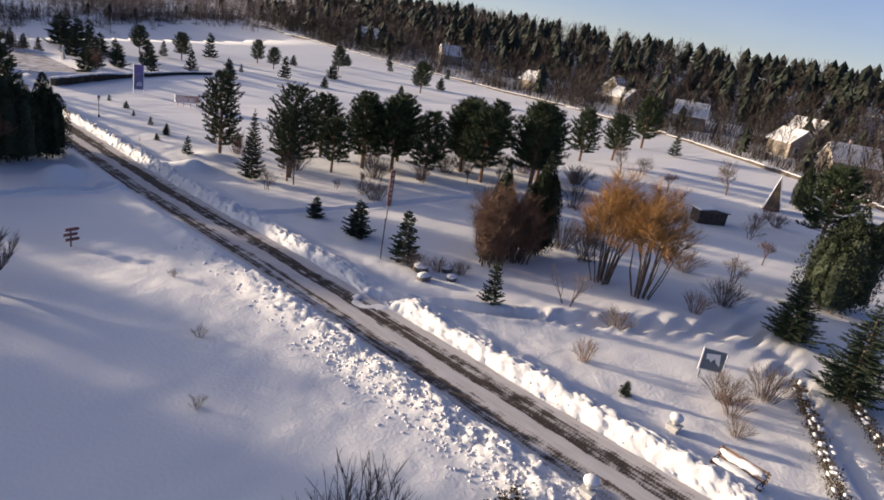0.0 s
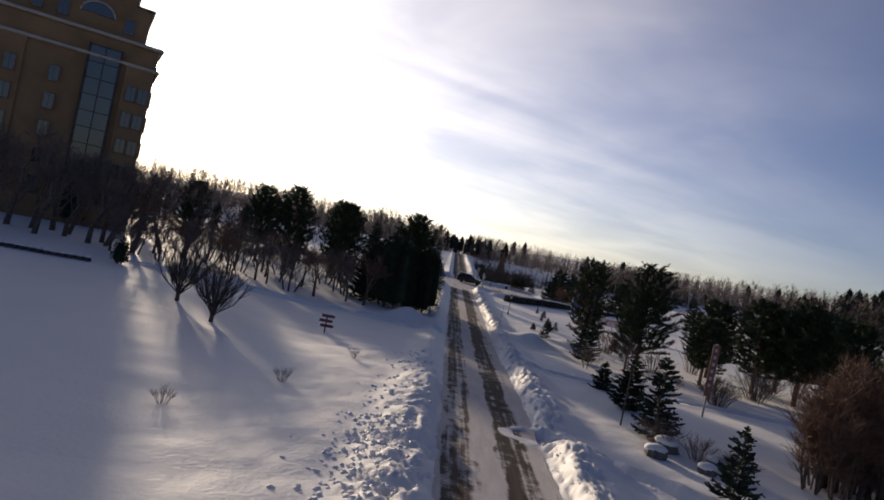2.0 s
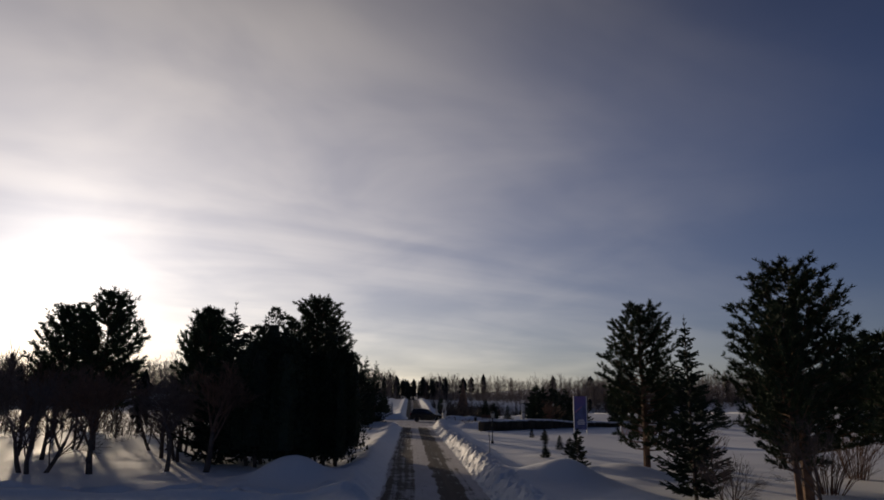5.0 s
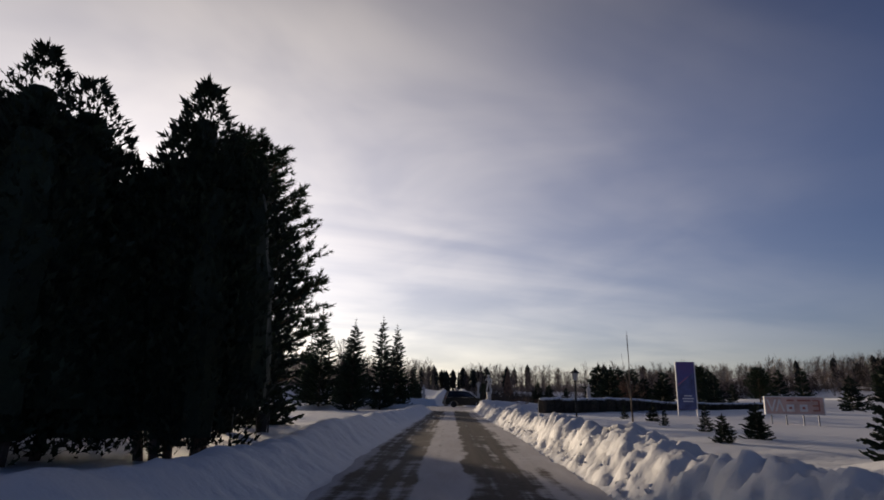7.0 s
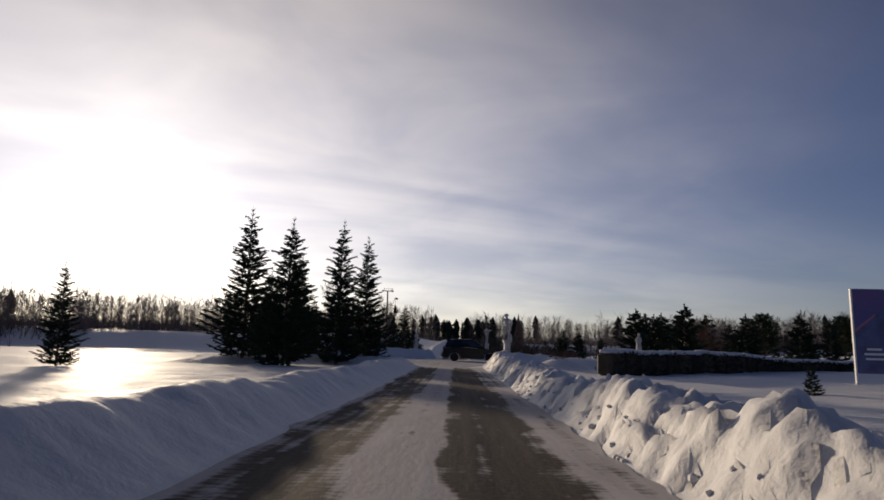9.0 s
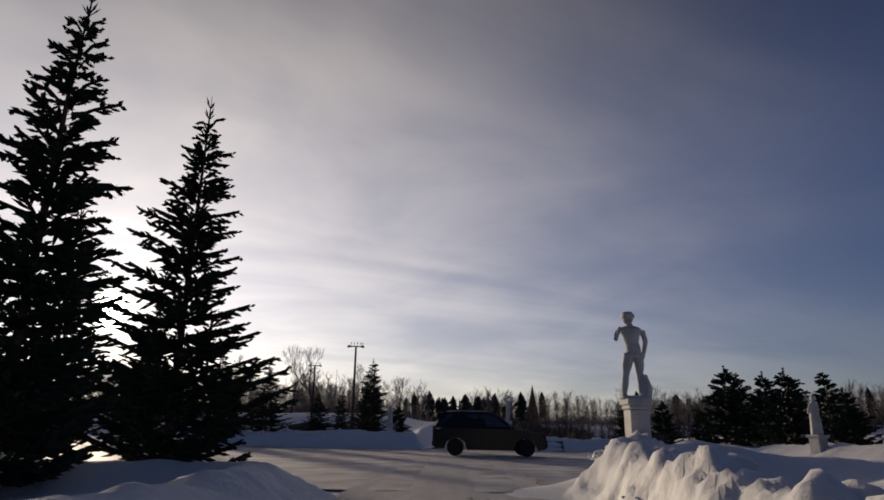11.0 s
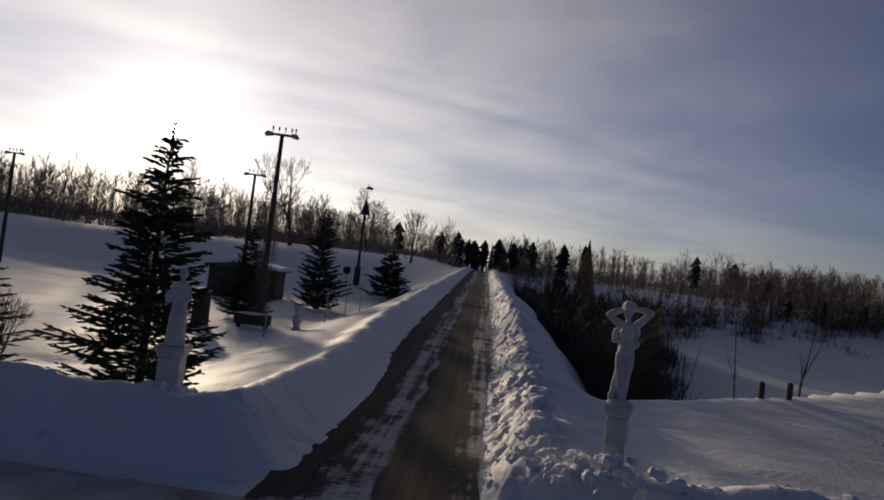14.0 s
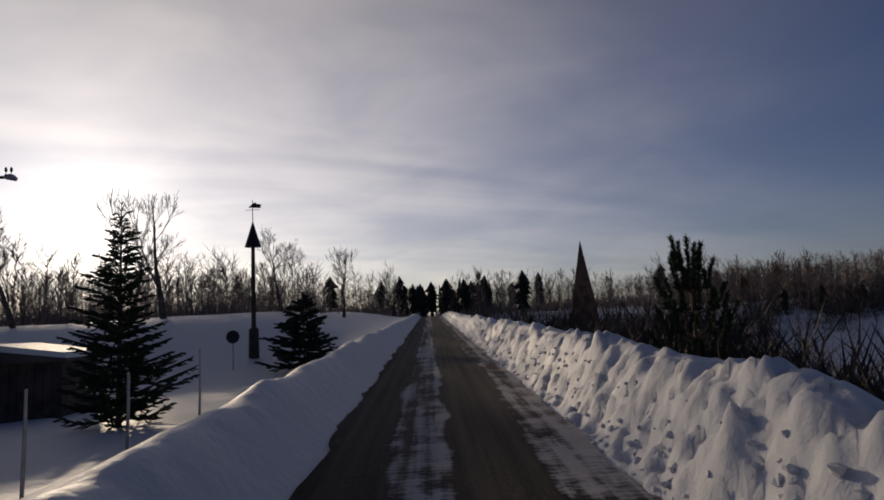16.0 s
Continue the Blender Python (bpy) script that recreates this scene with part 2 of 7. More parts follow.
    mud.operation = "MULTIPLY"
    l(grit.outputs[0], mud.inputs[0])
    blotch = n("ShaderNodeMapRange")
    blotch.inputs[1].default_value, blotch.inputs[2].default_value, blotch.inputs[3].default_value, blotch.inputs[4].default_value = 0.3, 0.7, 0.0, 2.0
    l(streak.outputs[0], blotch.inputs[0])
    l(blotch.outputs[0], mud.inputs[1])
    l(mud.outputs[0], dirt.inputs[0])
    packed = n("ShaderNodeMix")
    packed.data_type = "RGBA"
    packed.inputs[6].default_value, packed.inputs[7].default_value = (0.38, 0.34, 0.32, 1), (0.72, 0.71, 0.72, 1)
    l(patch.outputs[0], packed.inputs[0])
    mix = n("ShaderNodeMix")
    mix.data_type = "RGBA"
    l(bare.outputs[0], mix.inputs[0])
    l(packed.outputs[2], mix.inputs[6])
    l(dirt.outputs[2], mix.inputs[7])
    l(mix.outputs[2], bsdf.inputs["Base Color"])
    gloss = n("ShaderNodeMapRange")
    gloss.inputs[3].default_value, gloss.inputs[4].default_value = 0.85, 0.8
    l(bare.outputs[0], gloss.inputs[0])
    l(gloss.outputs[0], bsdf.inputs["Roughness"])
    b = n("ShaderNodeBump")
    b.inputs["Strength"].default_value, b.inputs["Distance"].default_value = 0.5, 0.03
    l(patch.outputs[0], b.inputs["Height"])
    b2 = n("ShaderNodeBump")
    b2.inputs["Strength"].default_value, b2.inputs["Distance"].default_value = 0.3, 0.01
    l(grit.outputs[0], b2.inputs["Height"])
    l(b.outputs[0], b2.inputs["Normal"])
    l(b2.outputs[0], bsdf.inputs["Normal"])
    return m


SNOW, ROAD = snow_material(), road_material()
BARK = material("bark", (0.15, 0.11, 0.085), 0.9, 0.25, 4, 60, 0.6)
PINE_BARK = material("pine_bark", (0.24, 0.14, 0.085), 0.9, 0.25, 3, 40, 0.6)
TWIG = material("grey_brown_twigs", (0.17, 0.13, 0.11), 0.85, 0.2, 6, 50, 0.2)
DARK_TWIG = material("dark_thicket_twigs", (0.075, 0.058, 0.05), 0.9, 0.2, 6, 50, 0.2)
BROWN_TWIG = material("red_brown_twigs", (0.20, 0.115, 0.075), 0.85, 0.2, 6, 50, 0.2)
WILLOW_TWIG = material("orange_willow_twigs", (0.38, 0.20, 0.06), 0.8, 0.18, 5, 50, 0.1, island=0.3)
SPRUCE = leafy("spruce_needles", (0.040, 0.062, 0.034), (0.022, 0.038, 0.026))
PINE = leafy("pine_needles", (0.055, 0.080, 0.034), (0.030, 0.048, 0.026))
THUJA = leafy("thuja_sprays", (0.034, 0.045, 0.022), (0.020, 0.028, 0.016))
HEDGE = leafy("dry_hedge_leaves", (0.095, 0.070, 0.045), (0.05, 0.042, 0.030))
WOODS = leafy("far_conifer_needles", (0.026, 0.033, 0.022), (0.017, 0.022, 0.016), 0.4)
BROWN_WOODS = leafy("far_bare_twigs", (0.066, 0.050, 0.041), (0.044, 0.034, 0.028), 0.22)
# twig colour lightened to stand in for haze over distant backlit trees
HAZED_WOODS = leafy("haze_paled_twigs", (0.26, 0.205, 0.17), (0.17, 0.13, 0.11), 0.4)
STONE = material("white_cast_stone", (0.62, 0.61, 0.59), 0.75, 0.12, 2.5, 35, 0.35)
TAN_WALL = material("ochre_plaster", (0.27, 0.165, 0.078), 0.85, 0.10, 0.4, 25, 0.2)
DULL_FRAME = material("brown_window_frame", (0.21, 0.15, 0.10), 0.7, 0.1, 2, 30, 0.05)
TRIM = material("pale_cornice", (0.46, 0.40, 0.33), 0.8, 0.08, 1, 20, 0.1)
GLASS = material("dark_window_glass", (0.03, 0.035, 0.04), 0.06, 0.05, 1, 5, 0.0, spec=0.8)
WOOD = material("weathered_brown_wood", (0.22, 0.12, 0.07), 0.75, 0.25, 2, 45, 0.3)
DARK_WOOD = material("dark_stained_wood", (0.075, 0.055, 0.045), 0.75, 0.25, 2, 45, 0.3)
IRON = material("black_iron", (0.03, 0.03, 0.032), 0.5, 0.15, 3, 50, 0.15, metal=0.6)
STEEL = material("galvanised_steel", (0.36, 0.36, 0.37), 0.45, 0.12, 3, 50, 0.1, metal=0.8)
CAR_PAINT = material("black_car_paint", (0.007, 0.007, 0.009), 0.2, 0.05, 1, 8, 0.0, spec=0.35)
RUBBER = material("tyre_rubber", (0.018, 0.018, 0.018), 0.85, 0.1, 5, 60, 0.2)
CAR_GLASS = material("tinted_car_glass", (0.02, 0.022, 0.026), 0.05, 0.02, 1, 5, 0.0, spec=0.9)
RED_LAMP = material("red_lamp_plastic", (0.28, 0.02, 0.02), 0.25, 0.05, 3, 10, 0.0)
WHITE_PAINT = material("white_paint", (0.78, 0.78, 0.78), 0.5, 0.06, 2, 30, 0.05)
RED_PAINT = material("dull_red_paint", (0.45, 0.16, 0.12), 0.6, 0.12, 3, 30, 0.1)
BANNER_BLUE = material("blue_print", (0.10, 0.13, 0.30), 0.5, 0.15, 2, 20, 0.02, second=(0.06, 0.07, 0.17))
VIOLET = material("violet_banner_print", (0.16, 0.09, 0.26), 0.55, 0.15, 0.6, 30, 0.05, second=(0.10, 0.10, 0.30))
PINK = material("pink_banner_print", (0.40, 0.16, 0.28), 0.55, 0.1, 0.8, 30, 0.05)
BLUE_GREY = material("blue_grey_board", (0.13, 0.17, 0.22), 0.5, 0.1, 1.5, 30, 0.05)
BRICK_PINK = material("pale_pink_masonry", (0.72, 0.52, 0.46), 0.85, 0.12, 1.5, 30, 0.2)
ROOF = material("dark_roof_sheet", (0.10, 0.075, 0.07), 0.7, 0.15, 1, 30, 0.2)
COTTAGE = material("painted_cottage_boards", (0.34, 0.29, 0.24), 0.8, 0.15, 1, 30, 0.2, per_object=0.35)


# ---- building helpers ----
class Shape:
    """Vertices and faces of one mesh, gathered before the mesh is made."""

    def __init__(self):
        self.v, self.f = [], []

    def face(self, *points):
        i = len(self.v)
        self.v.extend(tuple(p) for p in points)
        self.f.append(tuple(range(i, i + len(points))))

    def tube(self, points, radii, sides=6, cap=True):
        points = [Vector(p) for p in points]
        rings = []
        for k, p in enumerate(points):
            d = (points[min(k + 1, len(points) - 1)] - points[max(k - 1, 0)]).normalized()
            u = d.cross(Vector((0, 0, 1)) if abs(d.z) < 0.9 else Vector((1, 0, 0))).normalized()
            w = d.cross(u)
            i = len(self.v)
            for s in range(sides):
                a = 2 * math.pi * s / sides
                q = p + (u * math.cos(a) + w * math.sin(a)) * radii[k]
                self.v.append((q.x, q.y, q.z))
            rings.append(i)
        for a, b in zip(rings, rings[1:]):
            for s in range(sides):
                t = (s + 1) % sides
                self.f.append((a + s, b + s, b + t, a + t))
        if cap:
            self.f.append(tuple(rings[0] + s for s in range(sides)))
            self.f.append(tuple(rings[-1] + s for s in reversed(range(sides))))
        return self

    def box(self, centre, size, bevel=0.0, turn=0.0, taper=1.0):
        cx, cy, cz = centre
        hx, hy, hz = (s / 2 for s in size)
        b = min(bevel, hx * 0.9, hy * 0.9, hz * 0.9)
        c, s = math.cos(turn), math.sin(turn)
        levels = ((-hz, b), (-hz + b, 0), (hz - b, 0), (hz, b)) if b else ((-hz, 0), (hz, 0))
        rings = []
        for z, inset in levels:
            k = 1 if z < 0 else taper
            x, y = (hx - inset) * k, (hy - inset) * k
            ring = [(-x + b, -y), (x - b, -y), (x, -y + b), (x, y - b), (x - b, y), (-x + b, y), (-x, y - b), (-x, -y + b)] if b else [(-x, -y), (x, -y), (x, y), (-x, y)]
            i = len(self.v)
            for px, py in ring:
                self.v.append((cx + px * c - py * s, cy + px * s + py * c, cz + z))
            rings.append((i, len(ring)))
        for (a, m), (d, _) in zip(rings, rings[1:]):
            for k in range(m):
                t = (k + 1) % m
                self.f.append((a + k, a + t, d + t, d + k))
        a, m = rings[0]
        self.f.append(tuple(a + k for k in reversed(range(m))))
        a, m = rings[-1]
        self.f.append(tuple(a + k for k in range(m)))
        return self

    def blob(self, centre, size, rng=None, rough=0.0, rows=6, cols=9, turn=0.0):
        """A closed round body, optionally lumpy."""
        i = len(self.v)
        c, s = math.cos(turn), math.sin(turn)
        for r in range(1, rows):
            th = math.pi * r / rows
            for k in range(cols):
                a = 2 * math.pi * k / cols
                g = 1 + (rng.uniform(-rough, rough) if rng else 0)
                x, y, z = math.sin(th) * math.cos(a) * size[0] * g, math.sin(th) * math.sin(a) * size[1] * g, math.cos(th) * size[2] * g
                self.v.append((centre[0] + x * c - y * s, centre[1] + x * s + y * c, centre[2] + z))
        top = len(self.v)
        self.v.append((centre[0], centre[1], centre[2] + size[2]))
        self.v.append((centre[0], centre[1], centre[2] - size[2]))
        for r in range(rows - 2):
            for k in range(cols):
                t = (k + 1) % cols
                self.f.append((i + r * cols + k, i + (r + 1) * cols + k, i + (r + 1) * cols + t, i + r * cols + t))
        for k in range(cols):
            t = (k + 1) % cols
            self.f.append((top, i + k, i + t))
            self.f.append((top + 1, i + (rows - 2) * cols + t, i + (rows - 2) * cols + k))
        return self

    def lathe(self, profile, centre=(0, 0, 0), cols=16):
        """Turned body; profile rows of (radius, height)."""
        i = len(self.v)
        for r, z in profile:
            for k in range(cols):
                a = 2 * math.pi * k / cols
                self.v.append((centre[0] + r * math.cos(a), centre[1] + r * math.sin(a), centre[2] + z))
        for j in range(len(profile) - 1):
            for k in range(cols):
                t = (k + 1) % cols
                self.f.append((i + j * cols + k, i + j * cols + t, i + (j + 1) * cols + t, i + (j + 1) * cols + k))
        self.f.append(tuple(i + k for k in reversed(range(cols))))
        self.f.append(tuple(i + (len(profile) - 1) * cols + k for k in range(cols)))
        return self

    def prism(self, outline, y0, y1):
        """Outline of (x, z) drawn out along y."""
        i, m = len(self.v), len(outline)
        for y in (y0, y1):
            for x, z in outline:
                self.v.append((x, y, z))
        for k in range(m):
            t = (k + 1) % m
            self.f.append((i + k, i + t, i + m + t, i + m + k))
        self.f.append(tuple(i + k for k in reversed(range(m))))
        self.f.append(tuple(i + m + k for k in range(m)))
        return self

    def mesh(self, name, mat, smooth=False):
        me = bpy.data.meshes.new(name)
        me.from_pydata(self.v, [], self.f)
        me.materials.append(mat)
        if smooth:
            me.polygons.foreach_set("use_smooth", [True] * len(me.polygons))
        me.validate()
        me.update()
        return me


def part(name, shape, mat, parent, label="", smooth=False):
    ob = new(name, shape.mesh(name, mat, smooth) if isinstance(shape, Shape) else shape)
    ob.parent = parent
    if label:
        ob["label"] = label
    return ob


def thing(name, label, category, m=None, group="", kind=""):
    ob = new(name)
    ob.empty_display_size = 0.2
    if m is not None:
        ob.matrix_basis = m
    return tagged(ob, label, category, group, kind)


def single(name, shape, mat, label, category, m=None, group="", kind="", smooth=False):
    ob = new(name, shape.mesh(name, mat, smooth))
    if m is not None:
        ob.matrix_basis = m
    return tagged(ob, label, category, group, kind)


# ---- ground ----
def hash_noise(ix, iy, seed):
    h = (ix.astype(np.int64) * 374761393 + iy.astype(np.int64) * 668265263 + seed * 69069) & 0x7FFFFFFF
    h = ((h ^ (h >> 13)) * 1274126177) & 0x7FFFFFFF
    return ((h ^ (h >> 16)) & 0xFFFF) / 65535.0


def value_noise(x, y, seed=0):
    ix, iy = np.floor(x), np.floor(y)
    fx, fy = x - ix, y - iy
    fx, fy = fx * fx * (3 - 2 * fx), fy * fy * (3 - 2 * fy)
    a, b = hash_noise(ix, iy, seed), hash_noise(ix + 1, iy, seed)
    c, d = hash_noise(ix, iy + 1, seed), hash_noise(ix + 1, iy + 1, seed)
    return (a * (1 - fx) + b * fx) * (1 - fy) + (c * (1 - fx) + d * fx) * fy - 0.5


def fbm(x, y, octaves=4, seed=0):
    out, amp = 0, 1.0
    for k in range(octaves):
        out = out + amp * value_noise(x * 2 ** k, y * 2 ** k, seed + k)
        amp *= 0.5
    return out


def blocks(x, y, seed):
    """Broken chunks: a level for each random cell, falling off towards its edges."""
    ix, iy = np.floor(x), np.floor(y)
    best, second, level = np.full(x.shape, 9.0), np.full(x.shape, 9.0), np.zeros(x.shape)
    for dx in (-1, 0, 1):
        for dy in (-1, 0, 1):
            cx, cy = ix + dx, iy + dy
            d = np.hypot(cx + hash_noise(cx, cy, seed) - x, cy + hash_noise(cx, cy, seed + 1) - y)
            near = d < best
            second = np.where(near, best, np.minimum(second, d))
            level = np.where(near, hash_noise(cx, cy, seed + 2), level)
            best = np.where(near, d, best)
    return (level - 0.5) + 0.5 * np.clip((second - best) * 2.2, 0, 1) - 0.3


def step(x, a, b):
    t = np.clip((x - a) / (b - a), 0, 1)
    return t * t * (3 - 2 * t)


SQUARE = (0.5, 27.2, 13.5, 12.4)          # centre x, y and half sizes of the cleared square


def road_level(y):
    return np.interp(y, (-200, -52, -36, -20, 0, 14, 24, 46, 60, 75, 150, 200, 3000), (0, 0, -0.30, -0.18, -0.16, -0.06, 0, 0.05, 0.65, 1.1, 3.4, 3.8, 3.8))


def road_half(y):
    return np.interp(y, (-300, 36, 41, 48, 53, 300), (1.5, 1.5, 1.28, 1.3, 1.48, 1.48))


def road_middle(y):
    return np.interp(y, (-300, 38, 46, 300), (0.0, 0.15, 0.3, 0.3))


def cleared(x, y):
    """Distance outside the ploughed road and square (negative inside)."""
    strip = np.abs(x - road_middle(y)) - road_half(y)
    cx, cy, hx, hy = SQUARE
    qx, qy = np.abs(x - cx) - hx + 2.5, np.abs(y - cy) - hy + 2.5
    square = np.hypot(np.maximum(qx, 0), np.maximum(qy, 0)) + np.minimum(np.maximum(qx, qy), 0) - 2.5
    k = 0.8
    h = np.clip(0.5 + 0.5 * (square - strip) / k, 0, 1)
    return square * (1 - h) + strip * h - k * h * (1 - h)


def terrain(x, y):
    """Height of the open snow without the banks."""
    z = road_level(y) + 0.0 * x
    away = step(np.abs(x), 4, 16)
    z = z + away * 0.7 * fbm(x / 22, y / 22, 3, 5)
    # ravine to the right of the far road, with a flat frozen meadow in it
    edge = 3.7 + 0.9 * fbm(y / 9, y / 9 + 9, 2, 8)
    hollow = step(x, edge, edge + 4.2) * step(y - 0.70 * np.maximum(x - 4.5, 0), 47.9, 51.2) * (1 - step(y, 95, 185)) * (1 - step(x, 75, 130))
    z = z - hollow * (5.0 + np.maximum(road_level(y), 0))
    # lower garden to the left of the far road, then a rising slope
    garden = step(-x, 3.0, 6.5) * step(y, 42, 46) * (1 - step(y, 78, 100))
    z = z - garden * (0.55 + np.maximum(road_level(y) - 0.2, 0))
    z = z + step(-x, 4, 14) * step(y, 80, 98) * 1.3
    # park lawn to the left: slight hollow; long rise towards the woods on the right
    z = z - 0.25 * step(-x, 4, 9) * (1 - step(y, -46, -38)) * step(y, -72, -66)
    far = np.hypot(x, y - 20)
    z = z + step(far, 150, 420) * 6.0 + step(far, 420, 1500) * 16.0
    z = z + step(x, 60, 260) * 5.0 + step(x, 120, 280) * 8.0
    return z


def bank(x, y):
    """Ploughed snow along the cleared ways."""
    d = cleared(x, y)
    left = x < road_middle(y)
    along_left = np.interp(y, (-200, -75, -52, -46, -40, -36, -34, 8, 16, 37, 40, 44, 50, 70, 140, 200), (0.3, 0.32, 0.36, 0.34, 0.35, 0.28, 0.55, 0.50, 0.55, 0.7, 0.98, 0.98, 0.80, 0.75, 0.6, 0.4))
    along_right = np.interp(y, (-200, -80, -60.5, -59.3, -57.2, -56, -44, -38, -30, 8, 14, 38, 42, 48, 52, 56, 62, 80, 200), (0.5, 0.62, 0.6, 0.12, 0.12, 0.48, 0.48, 0.5, 0.52, 0.55, 0.7, 0.7, 0.62, 0.66, 0.78, 1.02, 1.02, 0.85, 0.5))
    height = np.where(left, along_left, along_right)
    wide = np.where(left, np.interp(y, (-80, -50, -40, 200), (2.1, 1.7, 1.3, 1.3)), np.interp(y, (-80, -40, 200), (1.0, 1.1, 1.5)))
    chunky = np.where(left, np.interp(y, (-80, -60, -52, -44, 8, 14, 38, 44, 200), (1, 1, 0.40, 0.25, 0.25, 0.3, 0.6, 0.10, 0.08)), 1.0 - 0.75 * step(x, 2.6, 3.4))
    lump = fbm(x / 0.5, y / 0.42, 3, 21)
    ridge = 1 - np.abs(2 * fbm(x / 0.19 + 7, y / 0.24, 3, 31))
    crumb = 0.5 - 2 * np.abs(fbm(x / 0.17, y / 0.21, 3, 35))
    height = height * (1 + chunky * (0.20 * fbm(x / 1.3, y / 1.3, 2, 41) + 0.10 * lump) + 0.22 * fbm(x / 6, y / 6, 2, 51))
    spread = np.where(left, 0, step(y, 40, 46))          # the far bank lies flatter and more broken
    foot = np.where(chunky > 0.5, 0.62, 1.05) * (1 - spread) + 1.02 * spread
    rise = step(d + 0.08 * chunky * fbm(x / 0.24, y / 0.50, 3, 61) - 0.08, 0.0, foot)
    fall = 1 - step(d, wide * 0.55 + 0.3 * spread, wide * 0.55 + 0.3 * spread + np.where(left, 1.6, 2.2))
    keep = np.where(np.hypot(x, y) > 190, 0, 1)
    body = height * rise * (0.15 + 0.85 * fall)
    body = body + chunky * step(d, 0.02, 0.3) * fall * (0.04 * (ridge - 0.6) + 0.05 * crumb + 0.13 * blocks(x / 0.40 + 0.3 * fbm(y, x, 2, 3), y / 0.46, 111) + 0.075 * blocks(x / 0.17, y / 0.21, 121))
    clot = 0.35 - np.abs(2 * fbm(x / 0.34 + 3, y / 0.36, 3, 39))
    body = body + 0.05 * spread * step(d, 0.1, 0.5) * fall * clot
    body = body + 0.16 * rise * (0.3 + 0.7 * fall) * fbm(x / 0.9, y / 1.2, 3, 37)
    for mx, my, mh, mw in ((-4.5, -33.0, 0.80, 1.25), (4.7, -32.5, 0.85, 1.3), (8.2, -28.6, 0.4, 1.5), (3.1, 15.0, 0.5, 1.2), (5.2, 11.2, 0.55, 1.3)):
        body = body + mh * np.exp(-((x - mx) / mw) ** 2 - ((y - my) / mw) ** 2)
    return body * keep * (1 - step(y, 175, 195))


def ground_height(x, y):
    x, y = np.asarray(x, float), np.asarray(y, float)
    d = cleared(x, y)
    z = terrain(x, y)
    inside = 1 - step(d, -0.15, 0.35)
    z = z * (1 - inside) + inside * (road_level(y) - 0.03)
    z = z + bank(x, y) + 0.05 * fbm(x / 1.3, y / 1.3, 3, 71) * step(d, 0.3, 2)
    # footpath trodden across the park from the gap in the bank
    for px, py, qx, qy, w, deep in PATHS:
        ux, uy = qx - px, qy - py
        t = np.clip(((x - px) * ux + (y - py) * uy) / (ux * ux + uy * uy), 0, 1)
        r = np.hypot(x - px - t * ux, y - py - t * uy) + 0.25 * fbm(x / 0.8, y / 0.8, 2, 81)
        z = z - deep * (1 - step(r, w * 0.5, w)) + 0.5 * deep * step(r, w * 0.7, w) * (1 - step(r, w, w * 1.9)) * (1 + 1.2 * fbm(x / 0.5, y / 0.5, 2, 91))
    return z


PATHS = [(1.8, -58.2, 9.0, -64.5, 0.7, 0.22), (9.0, -64.5, 19.0, -71.5, 0.8, 0.25), (6.5, -79.0, 15.0, -73.5, 0.5, 0.15), (15.0, -73.5, 22.0, -69.5, 0.6, 0.15),
         (-2.5, -36.6, -22.0, -35.5, 0.5, 0.36), (2.5, -44.2, 30.0, -46.5, 0.6, 0.16), (8.5, -63.5, 4.0, -60.5, 0.4, 0.1)]


def z_at(x, y):
    return float(ground_height(np.array([x]), np.array([y]))[0])


def spaced(lo, hi, stepsize, reach, growth=1.13):
    inner = list(np.arange(lo, hi + 1e-6, stepsize))
    out, s, a, b = [], stepsize, lo, hi
    low, high = [], []
    while b < reach:
        s *= growth
        a, b = a - s, b + s
        low.append(a)
        high.append(b)
    return np.array(low[::-1] + inner + high)


def make_ground():
    def rows(*bits):
        return np.concatenate([np.arange(a, b - 1e-6, s) for a, b, s in bits])
    xs, ys = spaced(-5.6, 5.8, 0.12, 3400, 1.15), spaced(-80, 80, 0.15, 3600, 1.14)
    xs = np.concatenate([xs[xs < -5.6], rows((-5.6, -2.6, 0.13), (-2.6, -1.3, 0.09), (-1.3, 1.3, 0.52), (1.3, 3.0, 0.055), (3.0, 5.8, 0.18)), xs[xs > 5.75]])
    ys = np.concatenate([ys[ys < -80], rows((-80, -42, 0.14), (-42, 13, 0.10), (13, 38.5, 0.17), (38.5, 64, 0.08), (64, 80, 0.15)), ys[ys > 79.99]])
    gx, gy = np.meshgrid(xs, ys)
    z = ground_height(gx.ravel(), gy.ravel())
    me = bpy.data.meshes.new("ground")
    nx, ny = len(xs), len(ys)
    co = np.stack([gx.ravel(), gy.ravel(), z], 1).astype(np.float32)
    idx = np.arange(nx * ny).reshape(ny, nx)
    quads = np.stack([idx[:-1, :-1], idx[:-1, 1:], idx[1:, 1:], idx[1:, :-1]], -1).reshape(-1, 4)
    me.vertices.add(len(co))
    me.vertices.foreach_set("co", co.ravel())
    me.loops.add(quads.size)
    me.loops.foreach_set("vertex_index", quads.ravel().astype(np.int32))
    me.polygons.add(len(quads))
    me.polygons.foreach_set("loop_start", np.arange(0, quads.size, 4, dtype=np.int32))
    me.polygons.foreach_set("use_smooth", np.ones(len(quads), dtype=bool))
    me.materials.append(SNOW)
    me.update(calc_edges=True)
    me.validate()
    return tagged(new("ground", me), "deep snow over the park with ploughed banks beside the road", "ground", kind="structure")


